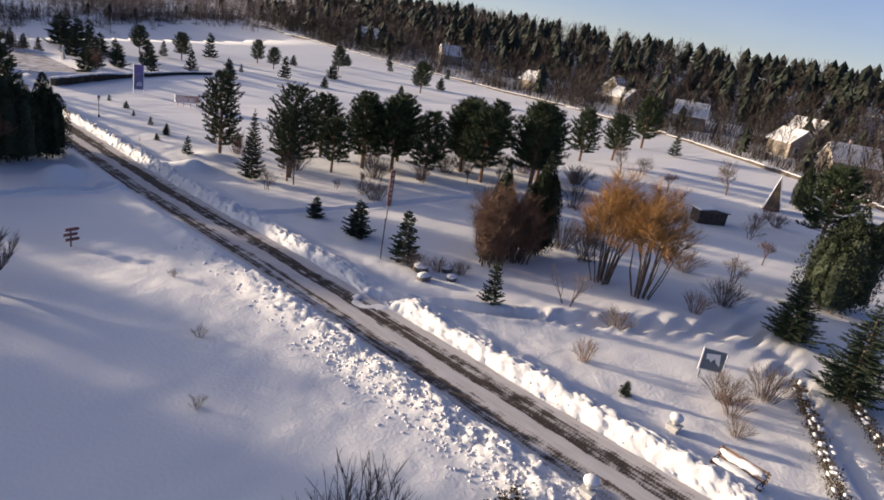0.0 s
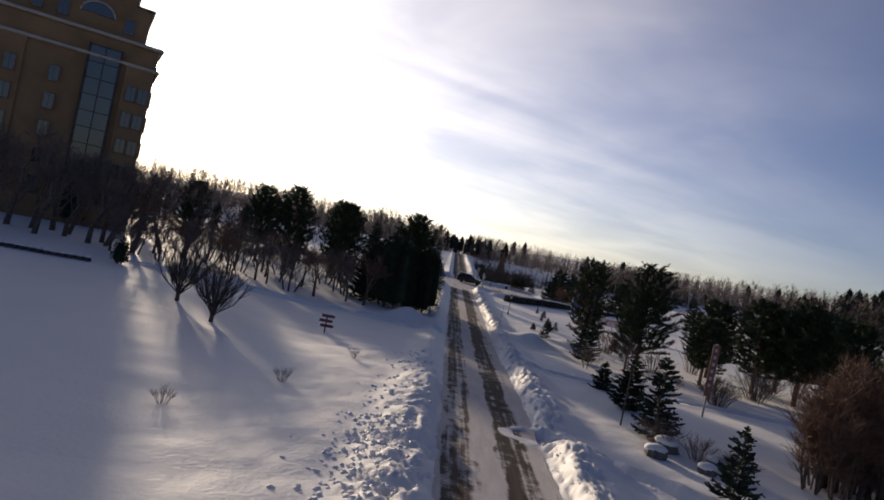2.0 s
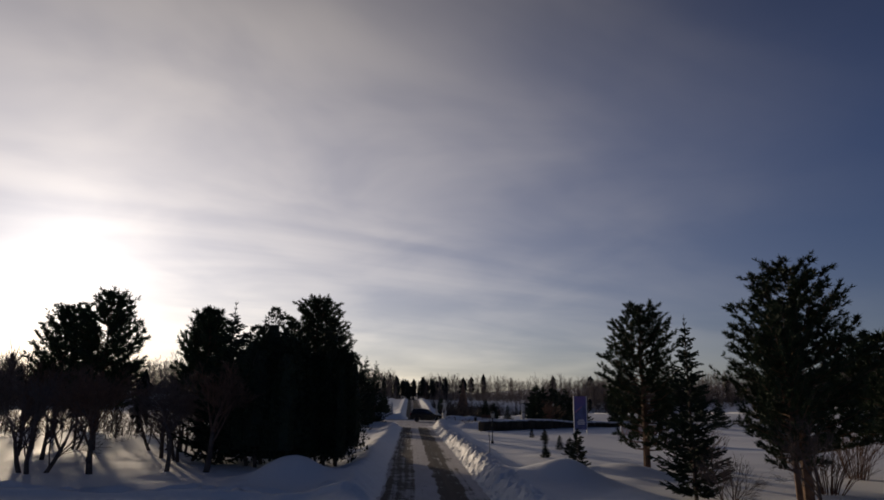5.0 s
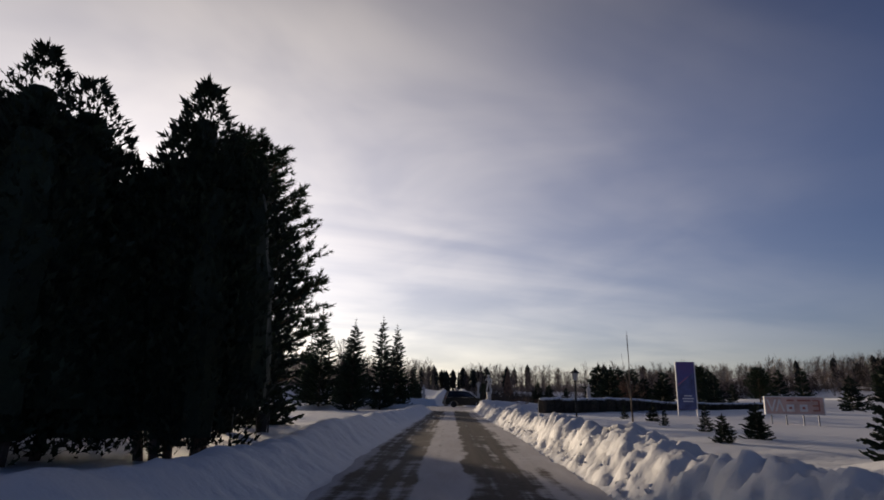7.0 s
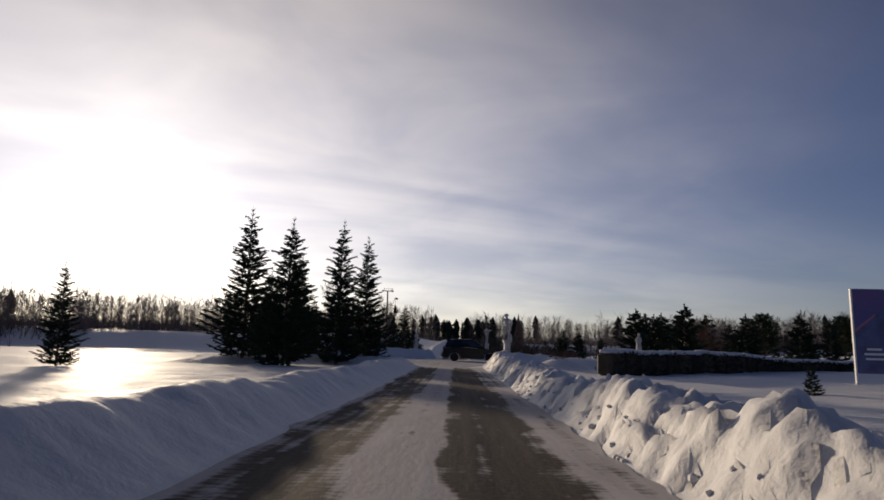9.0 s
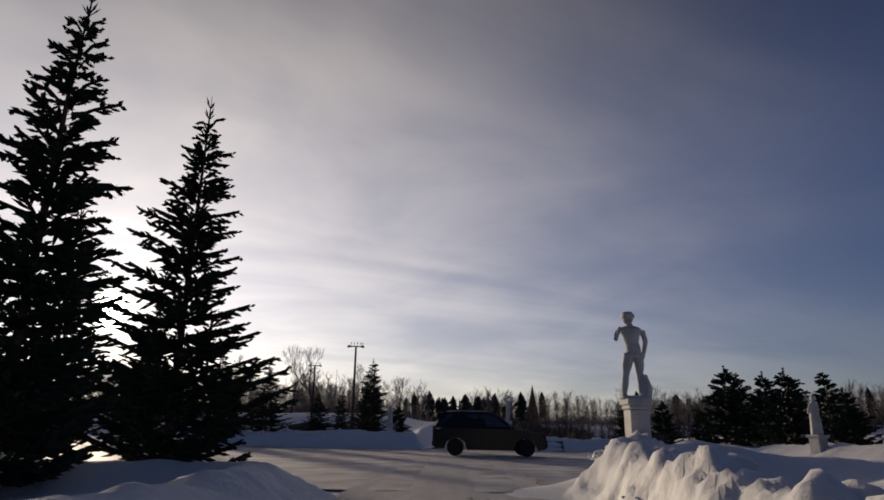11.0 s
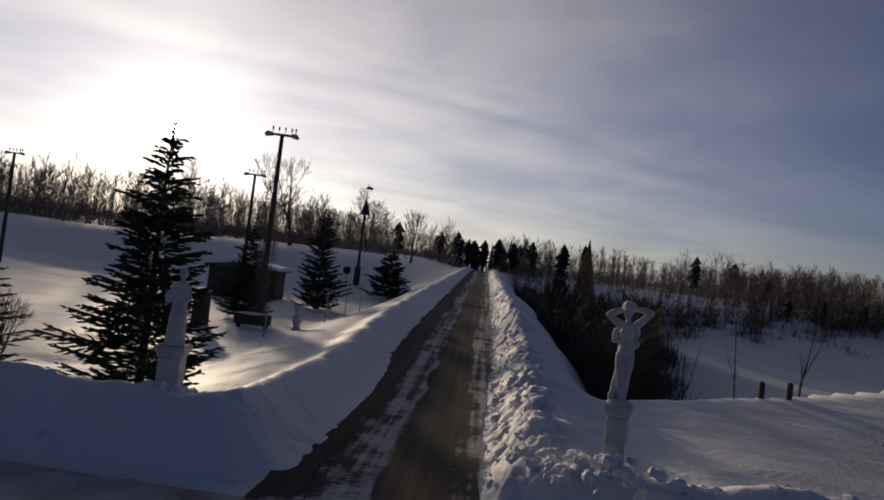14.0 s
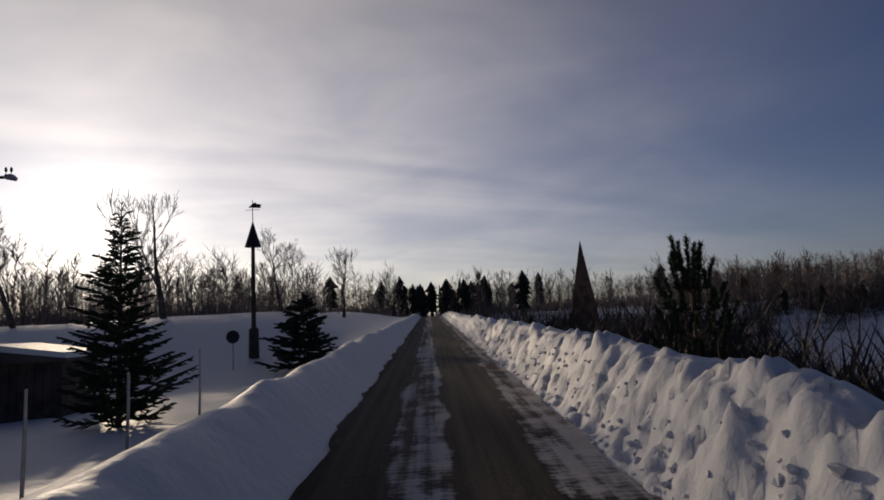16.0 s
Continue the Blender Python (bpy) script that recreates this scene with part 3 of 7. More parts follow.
def make_road():
    """Road surface, laid just above the cleared ground, with ragged edges."""
    ys = np.arange(-140, 176, 0.3)
    us = np.linspace(-1, 1, 11)
    v, f = [], []
    for j, y in enumerate(ys):
        y = float(y)
        wl = float(road_half(y)) + 0.10 + 0.18 * float(fbm(np.array([y / 0.8]), np.array([3.3]), 3, 5)[0])
        wr = float(road_half(y)) + 0.10 + 0.18 * float(fbm(np.array([y / 0.8]), np.array([9.3]), 3, 6)[0])
        for u in us:
            x = float(road_middle(y)) + (u * wl if u < 0 else u * wr)
            rut = 0.015 * math.exp(-((u + 0.62) / 0.2) ** 2) + 0.02 * math.exp(-((u - 0.48) / 0.22) ** 2)
            v.append((x, y, float(road_level(y)) + 0.012 - rut))
    n = len(us)
    for j in range(len(ys) - 1):
        for k in range(n - 1):
            f.append((j * n + k, j * n + k + 1, (j + 1) * n + k + 1, (j + 1) * n + k))
    me = bpy.data.meshes.new("road")
    me.from_pydata(v, [], f)
    me.materials.append(ROAD)
    me.update()
    return tagged(new("road", me), "narrow ploughed road with brown wheel ruts and packed snow", "road", kind="structure")


def make_square():
    cx, cy, hx, hy = SQUARE
    xs, ys = np.arange(cx - hx + 0.2, cx + hx - 0.1, 0.5), np.arange(cy - hy + 0.2, cy + hy - 0.1, 0.5)
    s = Shape()
    for x in xs:
        for y in ys:
            x, y = float(x), float(y)
            if cleared(np.array([x + 0.25]), np.array([y + 0.25]))[0] < 0.05:
                s.face(*[(a, b, float(road_level(b)) + 0.006) for a, b in ((x, y), (x + 0.5, y), (x + 0.5, y + 0.5), (x, y + 0.5))])
    return single("square", s, PACKED, "cleared square of packed brownish snow with tyre marks", "square", kind="structure")


def make_clods():
    """Broken lumps of snow thrown up along the ploughed banks."""
    g = np.random.RandomState(4)
    spots = []
    for lo, hi, y0, y1, n in ((-4.4, -2.2, -76, -60, 1000), (-3.2, -2.4, -60, -48, 130), (1.6, 2.4, -80, -59, 220), (1.6, 2.4, -57, -38, 200), (1.55, 2.0, -38, 12, 420), (1.55, 2.5, 41, 66, 650), (1.55, 2.2, 66, 80, 200)):
        spots.append(np.stack([g.uniform(lo, hi, n), g.uniform(y0, y1, n)], 1))
    spots.append(np.stack([g.uniform(-12, 13, 420), 39.6 + g.uniform(-0.2, 1.5, 420)], 1))
    xy = np.concatenate(spots)
    field = (xy[:, 0] < -2) & (xy[:, 1] < -48)
    xy[field, 0] = np.clip(-3.1 + g.normal(0, 0.62, field.sum()), -5.2, -1.9)
    xy = xy[(np.abs(xy[:, 0]) > 1.55) | (xy[:, 1] < 38)]
    z = ground_height(xy[:, 0], xy[:, 1])
    r2 = random.Random(6)
    s = Shape()
    for (x, y), zz in zip(xy, z):
        q = r2.uniform(0.04, 0.11) if x < 0 and y < 0 else r2.uniform(0.015, 0.062) if x > 1.5 and y > 41.2 else r2.uniform(0.03, 0.12) if 39.3 < y < 41.2 else r2.uniform(0.015, 0.05)
        s.blob((float(x), float(y), float(zz) - q * 0.20), (q, q * r2.uniform(0.6, 1.1), q * r2.uniform(0.5, 0.9)), r2, 0.38, 3, 5, r2.uniform(0, 3))
    return single("snow_clods", s, SNOW, "broken clods of ploughed snow along the banks", "snow clods", kind="stuff")


PACKED = material("packed_snow", (0.60, 0.58, 0.59), 0.7, 0.18, 0.9, 12, 0.5, second=(0.26, 0.22, 0.20))
make_ground()
make_clods()
make_road()
make_square()


# ---- plants ----
def spruce_meshes(h, r, seed, low=0.04, dense=1.0, lean=0.0):
    """Trunk with a bare leader, and whorls of twiggy boughs that droop and lift at their ends."""
    g = random.Random(seed)
    wood, green = Shape(), Shape()
    top = Vector((lean, lean * 0.5, h))
    wood.tube([(0, 0, -0.3), (lean * 0.2, 0, h * 0.35), (lean * 0.6, 0, h * 0.75), top], [0.0125 * h, 0.0095 * h, 0.0045 * h, 0.004], 7)
    z = low * h
    while z < h * 0.905:
        t = z / h
        reach = r * (1 - t) ** 1.02 * (0.62 + 0.38 * min(1, t / 0.10)) * 1.16 + 0.10 * (1 if t < 0.85 else 0.5)
        count = max(4, int((5 + 5.0 * (1 - t)) * dense))
        a0 = g.uniform(0, 6.28)
        for k in range(count):
            a = a0 + 6.283 * k / count + g.uniform(-0.3, 0.3)
            length = reach * (g.uniform(0.55, 1.08) if g.random() < 0.85 else g.uniform(1.05, 1.32))
            out = Vector((math.cos(a), math.sin(a), 0))
            side = Vector((-math.sin(a), math.cos(a), 0))
            droop = (0.14 - 0.80 * t) * length * g.uniform(0.5, 1.5)
            if t > 0.87:
                length = 0.036 * h * g.uniform(0.7, 1.25) * (0.4 + 5.0 * (1 - t))
                droop = -0.95 * length
            base = Vector((lean * t, lean * t * 0.5, z + g.uniform(-0.12, 0.12) * (h / 7.0) ** 0.35))
            pts = [base, base + out * length * 0.5 - Vector((0, 0, droop * 0.75)), base + out * length - Vector((0, 0, droop * 0.6 - 0.20 * length))]
            wood.tube(pts, [0.004 + 0.008 * length, 0.004 + 0.004 * length, 0.003], 3, False)
            m = max(4, int(length * 16 * dense))
            for j in range(m):
                u = 0.10 + 0.9 * (j + g.random()) / m
                p = (pts[0].lerp(pts[1], u * 2) if u < 0.5 else pts[1].lerp(pts[2], u * 2 - 1))
                sgn = 1 if (j + k) % 2 else -1
                tw = length * (0.30 * (1.15 - u)) * g.uniform(0.7, 1.2) + 0.10
                d = (out * g.uniform(0.55, 0.9) + side * sgn * g.uniform(0.35, 0.95) + Vector((0, 0, g.uniform(-0.34, 0.46)))).normalized()
                w = d.cross(Vector((0, 0, 1))).normalized() * g.uniform(0.022, 0.036)
                up = Vector((0, 0, g.uniform(0.020, 0.034)))
                q = p + d * tw
                mid = p.lerp(q, 0.55)
                green.face(p - w * 0.6, mid - w * 1.25, q, mid + w * 1.25)
                green.face(p - up * 0.7, mid - up * 1.3, q, mid + up)
                if tw > 0.16:
                    for s2 in (-1, 1):
                        e = mid + (d * 0.7 + d.cross(Vector((0, 0, 1))).normalized() * s2 * 0.8).normalized() * tw * 0.45
                        green.face(mid - w * 0.5, mid + w * 0.5 + Vector((0, 0, 0.01)), e)
            # needles clothe the bough itself
            for a1, b1 in ((pts[0].lerp(pts[1], 0.3), pts[1]), (pts[1], pts[2])):
                green.face(a1 - side * 0.03, b1 - side * 0.035, b1 + side * 0.035, a1 + side * 0.03)
                green.face(a1 - Vector((0, 0, 0.03)), b1 - Vector((0, 0, 0.03)), b1 + Vector((0, 0, 0.03)), a1 + Vector((0, 0, 0.03)))
        z += (0.17 + 0.05 * (1 - t) + (0.10 if t > 0.87 else 0.0)) * (h / 7.0) ** 0.35 * g.uniform(0.75, 1.25) / max(0.75, dense)
    for t, n in ((0.895, 5), (0.93, 5), (0.962, 4)):          # sparse whorls on the bare leader
        for k in range(n):
            a = 6.283 * k / n + 9 * t
            b = Vector((lean * t, lean * t * 0.5, h * t))
            e = b + Vector((math.cos(a) * 0.55, math.sin(a) * 0.55, 0.75)) * 0.055 * h * g.uniform(0.6, 1.1) * (1.6 - t)
            wood.tube([b, e], [0.007, 0.003], 3, False)
            side = Vector((-math.sin(a), math.cos(a), 0)) * 0.022
            green.face(b - side * 0.5, b.lerp(e, 0.6) - side, e, b.lerp(e, 0.6) + side)
            green.face(b - Vector((0, 0, 0.012)), b.lerp(e, 0.6) - Vector((0, 0, 0.022)), e, b.lerp(e, 0.6) + Vector((0, 0, 0.022)))
    green.tube([(lean * 0.9, lean * 0.45, h * 0.9), (lean * 0.97, lean * 0.48, h * 0.97)], [0.022, 0.010], 4, False)
    return wood.mesh("trunk", BARK), green.mesh("crown", SPRUCE)


def tuft(shape, g, p, d, length, blades):
    for _ in range(blades):
        e = (d + Vector((g.gauss(0, 0.55), g.gauss(0, 0.55), g.gauss(0.1, 0.45)))).normalized() * length * g.uniform(0.6, 1.1)
        w = e.cross(Vector((g.uniform(-1, 1), g.uniform(-1, 1), g.uniform(-1, 1)))).normalized() * length * 0.10
        shape.face(p - w, p + w, p + e)


def pine_meshes(h, r, seed, crown_from=0.16, limbs=88, size=0.17, tufts=4, per=9, twiggy=True):
    g = random.Random(seed)
    wood, green = Shape(), Shape()
    bend = [Vector((g.uniform(-0.02, 0.02) * h * k / 4, g.uniform(-0.02, 0.02) * h * k / 4, h * k / 4)) for k in range(5)]
    bend[0].z = -0.3
    wood.tube(bend, [0.024 * h, 0.020 * h, 0.015 * h, 0.009 * h, 0.005], 8)

    def axis(t):
        k = min(3, int(t * 4))
        return bend[k].lerp(bend[k + 1], t * 4 - k)

    for k in range(limbs):
        t = crown_from + (1 - crown_from) * ((k + g.random()) / limbs) ** 0.9
        t = min(t, 0.985)
        s = (t - crown_from) / (1 - crown_from)
        reach = r * (0.82 + 0.60 * s if s < 0.28 else 0.97 * max(0.0, 1 - ((s - 0.28) / 0.74) ** 1.6) ** 0.72) * g.uniform(0.66, 1.08) + 0.12
        a = k * 2.399 + g.uniform(-0.4, 0.4)
        out = Vector((math.cos(a), math.sin(a), 0))
        base = axis(t)
        lift = (0.16 + 0.72 * s) * reach
        mid = base + out * reach * 0.5 + Vector((0, 0, lift * 0.25 + g.uniform(-0.1, 0.1)))
        end = base + out * reach + Vector((0, 0, lift))
        wood.tube([base, mid, end], [0.010 * h * (1.1 - s) * 0.6 + 0.006, 0.012, 0.006], 4, False)
        twigs = max(5, int(reach * 9))
        for j in range(twigs):
            u = 0.25 + 0.75 * (j + g.random()) / twigs
            p = base.lerp(mid, u * 2) if u < 0.5 else mid.lerp(end, u * 2 - 1)
            d = (out * g.uniform(0.2, 1.0) + Vector((-out.y, out.x, 0)) * g.uniform(-1, 1) + Vector((0, 0, g.uniform(0.1, 0.9)))).normalized()
            tw = g.uniform(0.18, 0.48) * (0.6 + 0.25 * reach)
            q = p + d * tw
            if twiggy:
                wood.tube([p, q], [0.007, 0.004], 3, False)
            for c in range(tufts):
                tuft(green, g, p.lerp(q, 0.25 + 0.92 * c / tufts) + Vector((g.uniform(-.05, .05), g.uniform(-.05, .05), g.uniform(-.03, .05))), d, size * g.uniform(0.8, 1.15), per)
    return wood.mesh("trunk", PINE_BARK), green.mesh("crown", PINE)


def candle_pine_meshes(h, r, seed):
    """Young pine: whorls of limbs that turn up into bottle-brush shoots."""
    g = random.Random(seed)
    wood, green = Shape(), Shape()

    def shoot(points, radii, start, n):
        wood.tube(points, radii, 5, False)
        for k in range(n):
            u = (start + (1 - start) * k / (n - 1)) * (len(points) - 1)
            i = min(len(points) - 2, int(u))
            p = points[i].lerp(points[i + 1], u - i)
            tuft(green, g, p, (points[i + 1] - points[i]).normalized(), 0.15, 12)

    shoot([Vector((0, 0, -0.3)), Vector((0.02, 0, h * 0.5)), Vector((0, 0.02, h))], [0.06, 0.04, 0.012], 0.72, 34)
    for z, n in ((0.18, 6), (0.34, 6), (0.48, 6), (0.60, 5), (0.72, 5), (0.83, 4)):
        for k in range(n):
            a = 6.283 * (k + g.uniform(-0.25, 0.25)) / n + 9 * z
            out = Vector((math.cos(a), math.sin(a), 0))
            reach = r * (1.08 - z) * g.uniform(0.75, 1.1)
            base = Vector((0, 0, z * h))
            mid = base + out * reach * 0.7 + Vector((0, 0, 0.22 * reach))
            end = base + out * reach + Vector((0, 0, 0.35 * reach + h * g.uniform(0.09, 0.15)))
            shoot([base, mid, end], [0.022, 0.016, 0.008], 0.3, 26)
            side = Vector((-out.y, out.x, 0)) * g.choice((-1, 1)) * 0.35 * reach
            shoot([base.lerp(mid, 0.7), mid + side, mid + side * 1.2 + Vector((0, 0, h * 0.08))], [0.014, 0.010, 0.006], 0.35, 14)
    return wood.mesh("trunk", PINE_BARK), green.mesh("crown", PINE)


def thuja_meshes(h, r, seed, flakes=5200, mat=None, spires=13):
    """Dense evergreen: crowded upright spires of flat sprays, uneven in height, over dark hearts."""
    g = random.Random(seed)
    wood, green = Shape(), Shape()
    for k in range(5):
        a = k * 1.25
        wood.tube([(0.25 * r * math.cos(a), 0.25 * r * math.sin(a), -0.3), (0.35 * r * math.cos(a), 0.35 * r * math.sin(a), 0.2 * h), (0.35 * r * math.cos(a), 0.35 * r * math.sin(a), 0.6 * h)], [0.06, 0.05, 0.02], 6)
    lobes = []
    for k in range(spires):
        q = 0.0 if k == 0 else math.sqrt(k / spires) * 0.72 * r
        a = k * 2.399 + g.uniform(-0.4, 0.4)
        top = h * (1.0 if k == 0 else (1 - 0.42 * (q / r) ** 2) * g.uniform(0.80, 0.98))
        lobes.append((q * math.cos(a), q * math.sin(a), top, 0.42 * r * g.uniform(0.85, 1.2), g.uniform(0.0, 0.10) * h))
    area = sum(l[3] * l[2] for l in lobes)
    for cx, cy, top, rad, low in lobes:
        def width(t):
            return rad * (0.85 + 0.375 * t if t < 0.4 else max(0.0, 1 - ((t - 0.4) / 0.6) ** 2.6))
        rows, cols, i0 = 7, 8, len(green.v)
        for j in range(rows + 1):
            t = 0.06 + 0.82 * j / rows
            for k in range(cols):
                a = 6.2832 * k / cols
                q = width(t) * 0.55 * g.uniform(0.75, 1.1)
                green.v.append((cx * (1 - 0.15 * t) + q * math.cos(a), cy * (1 - 0.15 * t) + q * math.sin(a), low + t * (top - low)))
        for j in range(rows):
            for k in range(cols):
                k2 = (k + 1) % cols
                green.f.append((i0 + j * cols + k, i0 + j * cols + k2, i0 + (j + 1) * cols + k2, i0 + (j + 1) * cols + k))
        for _ in range(int(flakes * rad * top / area)):
            t = g.random() ** 0.85
            a = g.uniform(0, 6.2832)
            q = width(t) * g.uniform(0.55, 1.12) + 0.03
            p = Vector((cx * (1 - 0.15 * t) + q * math.cos(a), cy * (1 - 0.15 * t) + q * math.sin(a), low + t * (top - low)))
            out = Vector((math.cos(a), math.sin(a), 0))
            d = (out * g.uniform(0.1, 0.8) + Vector((g.uniform(-.4, .4), g.uniform(-.4, .4), g.uniform(0.25, 1.3)))).normalized()
            w = d.cross(Vector((g.uniform(-1, 1), g.uniform(-1, 1), g.uniform(-0.4, 0.4)))).normalized()
            z = g.uniform(0.05, 0.12) * (1.4 if g.random() < 0.10 else 1.0)
            green.face(p, p + d * z * 0.5 - w * z * 0.26, p + d * z * 1.5, p + d * z * 0.6 + w * z * 0.26)
            green.face(p + d * z * 0.2, p + d * z * 0.9 + w * z * 0.62, p + d * z * 0.6 + w * z * 0.15)
            green.face(p + d * z * 0.2, p + d * z * 0.95 - w * z * 0.62, p + d * z * 0.6 - w * z * 0.15)
    return wood.mesh("trunk", BARK), green.mesh("crown", mat or THUJA)


def bare_tree_meshes(h, seed, spread=0.55, depth=5, trunk_to=0.22, stems=1, mat=None, fine=0.0045, fork=3):
    """Leafless tree: forking limbs down to thin twigs. Returns trunk and branches."""
    g = random.Random(seed)
    wood, twigs = Shape(), Shape()

    def grow(p, d, length, radius, level):
        steps = 2 if level < depth - 1 else 1
        pts, rad = [p], [radius]
        q, e = p, d
        for s in range(steps):
            e = (e + Vector((g.gauss(0, 0.10), g.gauss(0, 0.10), g.gauss(0.03, 0.06)))).normalized()
            q = q + e * length / steps
            pts.append(q)
            rad.append(max(fine, radius * (1 - 0.38 * (s + 1) / steps)))
        (wood if level == 0 else twigs).tube(pts, rad, 7 if level == 0 else 5 if level == 1 else 3, False)
        if level >= depth:
            return
        for k in range(fork + (1 if level == depth - 1 else 0)):
            u = 1.0 if k == 0 else g.uniform(0.35, 1.0)
            b = pts[-1] if k == 0 else pts[0].lerp(pts[-1], u)
            a = g.uniform(0, 6.28)
            sp = spread * g.uniform(0.6, 1.25) * (0.45 if k == 0 else 1.0)
            n = e.cross(Vector((math.cos(a), math.sin(a), 0.3))).normalized()
            nd = (e + n * sp + Vector((0, 0, 0.10))).normalized()
            grow(b, nd, length * g.uniform(0.58, 0.80), rad[-1] * (0.85 if k == 0 else 0.62), level + 1)

    for s in range(stems):
        a = 6.283 * s / max(1, stems) + g.uniform(-0.3, 0.3)
        tilt = 0.0 if stems == 1 else g.uniform(0.18, 0.5)
        d = Vector((math.cos(a) * tilt, math.sin(a) * tilt, 1)).normalized()
        grow(Vector((0.06 * math.cos(a) * stems, 0.06 * math.sin(a) * stems, -0.25)), d, h * (trunk_to + 0.06), 0.020 * h / stems ** 0.4, 0)
    return wood.mesh("trunk", BARK), twigs.mesh("branch_crown", mat or TWIG)


def broom_meshes(h, r, seed):
    """Vase-shaped tree: many long upswept limbs, each set with fine rising twigs."""
    g = random.Random(seed)
    wood, twigs = Shape(), Shape()
    wood.tube([(0, 0, -0.3), (0.02, 0, 0.35), (0, 0.02, 0.7)], [0.12, 0.10, 0.07], 8)
    for k in range(26):
        a, q = k * 2.399, math.sqrt((k + 0.5) / 26)
        base = Vector((0.05 * math.cos(a), 0.05 * math.sin(a), g.uniform(0.25, 0.75)))
        tip = Vector((r * q * math.cos(a), r * q * math.sin(a), h * (1 - 0.38 * q * q) * g.uniform(0.86, 1.0)))
        mid = base.lerp(tip, 0.5) + Vector((0.16 * r * math.cos(a) * q, 0.16 * r * math.sin(a) * q, -0.02 * h))
        pts = [base, base.lerp(mid, 0.5), mid, mid.lerp(tip, 0.5), tip]
        twigs.tube(pts, [0.032, 0.027, 0.021, 0.013, 0.004], 5, False)
        for j in range(24):
            u = g.uniform(0.18, 0.97) * 4
            i = min(3, int(u))
            p = pts[i].lerp(pts[i + 1], u - i)
            d = ((tip - base).normalized() * 1.1 + Vector((g.uniform(-.7, .7), g.uniform(-.7, .7), g.uniform(0.1, 0.5)))).normalized()
            e = p + d * g.uniform(0.3, 0.85)
            twigs.tube([p, p.lerp(e, 0.5) + Vector((0, 0, 0.02)), e], [0.009, 0.007, 0.003], 3, False)
            for s in range(2):
                b = p.lerp(e, g.uniform(0.3, 0.8))
                f2 = b + (d + Vector((g.uniform(-.6, .6), g.uniform(-.6, .6), 0.3))).normalized() * g.uniform(0.15, 0.35)
                twigs.tube([b, f2], [0.005, 0.003], 3, False)
    return wood.mesh("trunk", BARK), twigs.mesh("branch_crown", DARK_TWIG)


def shrub_mesh(h, r, seed, canes=46, mat=None, twist=0.25, thick=0.008):
    g = random.Random(seed)
    s, wood = Shape(), Shape()
    for k in range(canes):
        a, q = g.uniform(0, 6.28), math.sqrt(g.random())
        p = Vector((0.25 * r * q * math.cos(a), 0.25 * r * q * math.sin(a), -0.1))
        e = Vector((r * q * math.cos(a + g.gauss(0, twist)), r * q * math.sin(a + g.gauss(0, twist)), h * g.uniform(0.65, 1.05) * math.sqrt(max(0.1, 1 - 0.5 * q * q))))
        mid = p.lerp(e, 0.5) + Vector((0, 0, 0.12 * h))
        wood.tube([p, mid, e], [thick, thick * 0.75, thick * 0.35], 3, False)
        for j in range(7):
            b = mid.lerp(e, j / 7) if j else mid
            d = ((e - mid).normalized() + Vector((g.uniform(-.9, .9), g.uniform(-.9, .9), g.uniform(-.1, .8)))).normalized()
            c = b + d * g.uniform(0.15, 0.34) * h
            s.tube([b, c], [thick * 0.5, thick * 0.3], 3, False)
    return wood.mesh("cane_stool", mat or TWIG), s.mesh("branch_crown", mat or TWIG)


def place_tree(name, meshes, label, category, x, y, scale=1.0, turn=0.0, group="", sink=0.0, wide=1.0):
    ob = thing(name, label, category, None, group)
    ob.matrix_basis = pose(x, y, z_at(x, y) - sink, 0, 0, turn)
    ob.scale = (scale * wide, scale * wide, scale)
    names = ("trunk", "crown") if len(meshes) == 2 and meshes[1].name.startswith("crown") else ("trunk", "branch_crown")
    if meshes[0].name.startswith("cane"):
        names = ("cane_stool", "branch_crown")
    for nm, me in zip(names, meshes):
        part(nm, me, None, ob)
    return ob


SPRUCES = [(7.0, spruce_meshes(7.0, 1.55, 3)), (7.0, spruce_meshes(7.0, 1.75, 11, dense=1.05, lean=0.12)), (7.0, spruce_meshes(7.0, 1.35, 23, lean=-0.1))]
SMALL_SPRUCES = [(2.2, spruce_meshes(2.2, 0.75, 31, low=0.06)), (2.2, spruce_meshes(2.2, 0.62, 37, low=0.10, dense=0.9))]
PINES = [(7.0, pine_meshes(7.0, 1.9, 5, 0.12, 110, 0.19, 5, 10)), (7.0, pine_meshes(7.0, 2.1, 17, 0.18, 100, 0.19, 5, 10)), (9.5, pine_meshes(9.5, 2.5, 29, 0.13, 190, 0.23, 4, 9)),
         (7.0, pine_meshes(7.0, 2.1, 33, 0.22, 104, 0.34, 2, 8, False)), (7.0, pine_meshes(7.0, 1.9, 35, 0.18, 104, 0.34, 2, 8, False))]
THUJAS = [(6.0, thuja_meshes(6.0, 1.75, 7, 26000, None, 17)), (6.0, thuja_meshes(6.0, 1.35, 19, 20000, None, 9))]
ORCHARD = [(4.2, bare_tree_meshes(4.2, 41, 0.66, 5, 0.24, fork=4)), (4.2, bare_tree_meshes(4.2, 43, 0.70, 4, 0.20, 3, fork=4)), (4.2, bare_tree_meshes(4.2, 47, 0.60, 5, 0.26, mat=BROWN_TWIG, fork=4))]
TALL_BARE = [(11.0, bare_tree_meshes(11.0, 53, 0.42, 5, 0.34, fine=0.014)), (11.0, bare_tree_meshes(11.0, 59, 0.46, 6, 0.30, fine=0.014))]
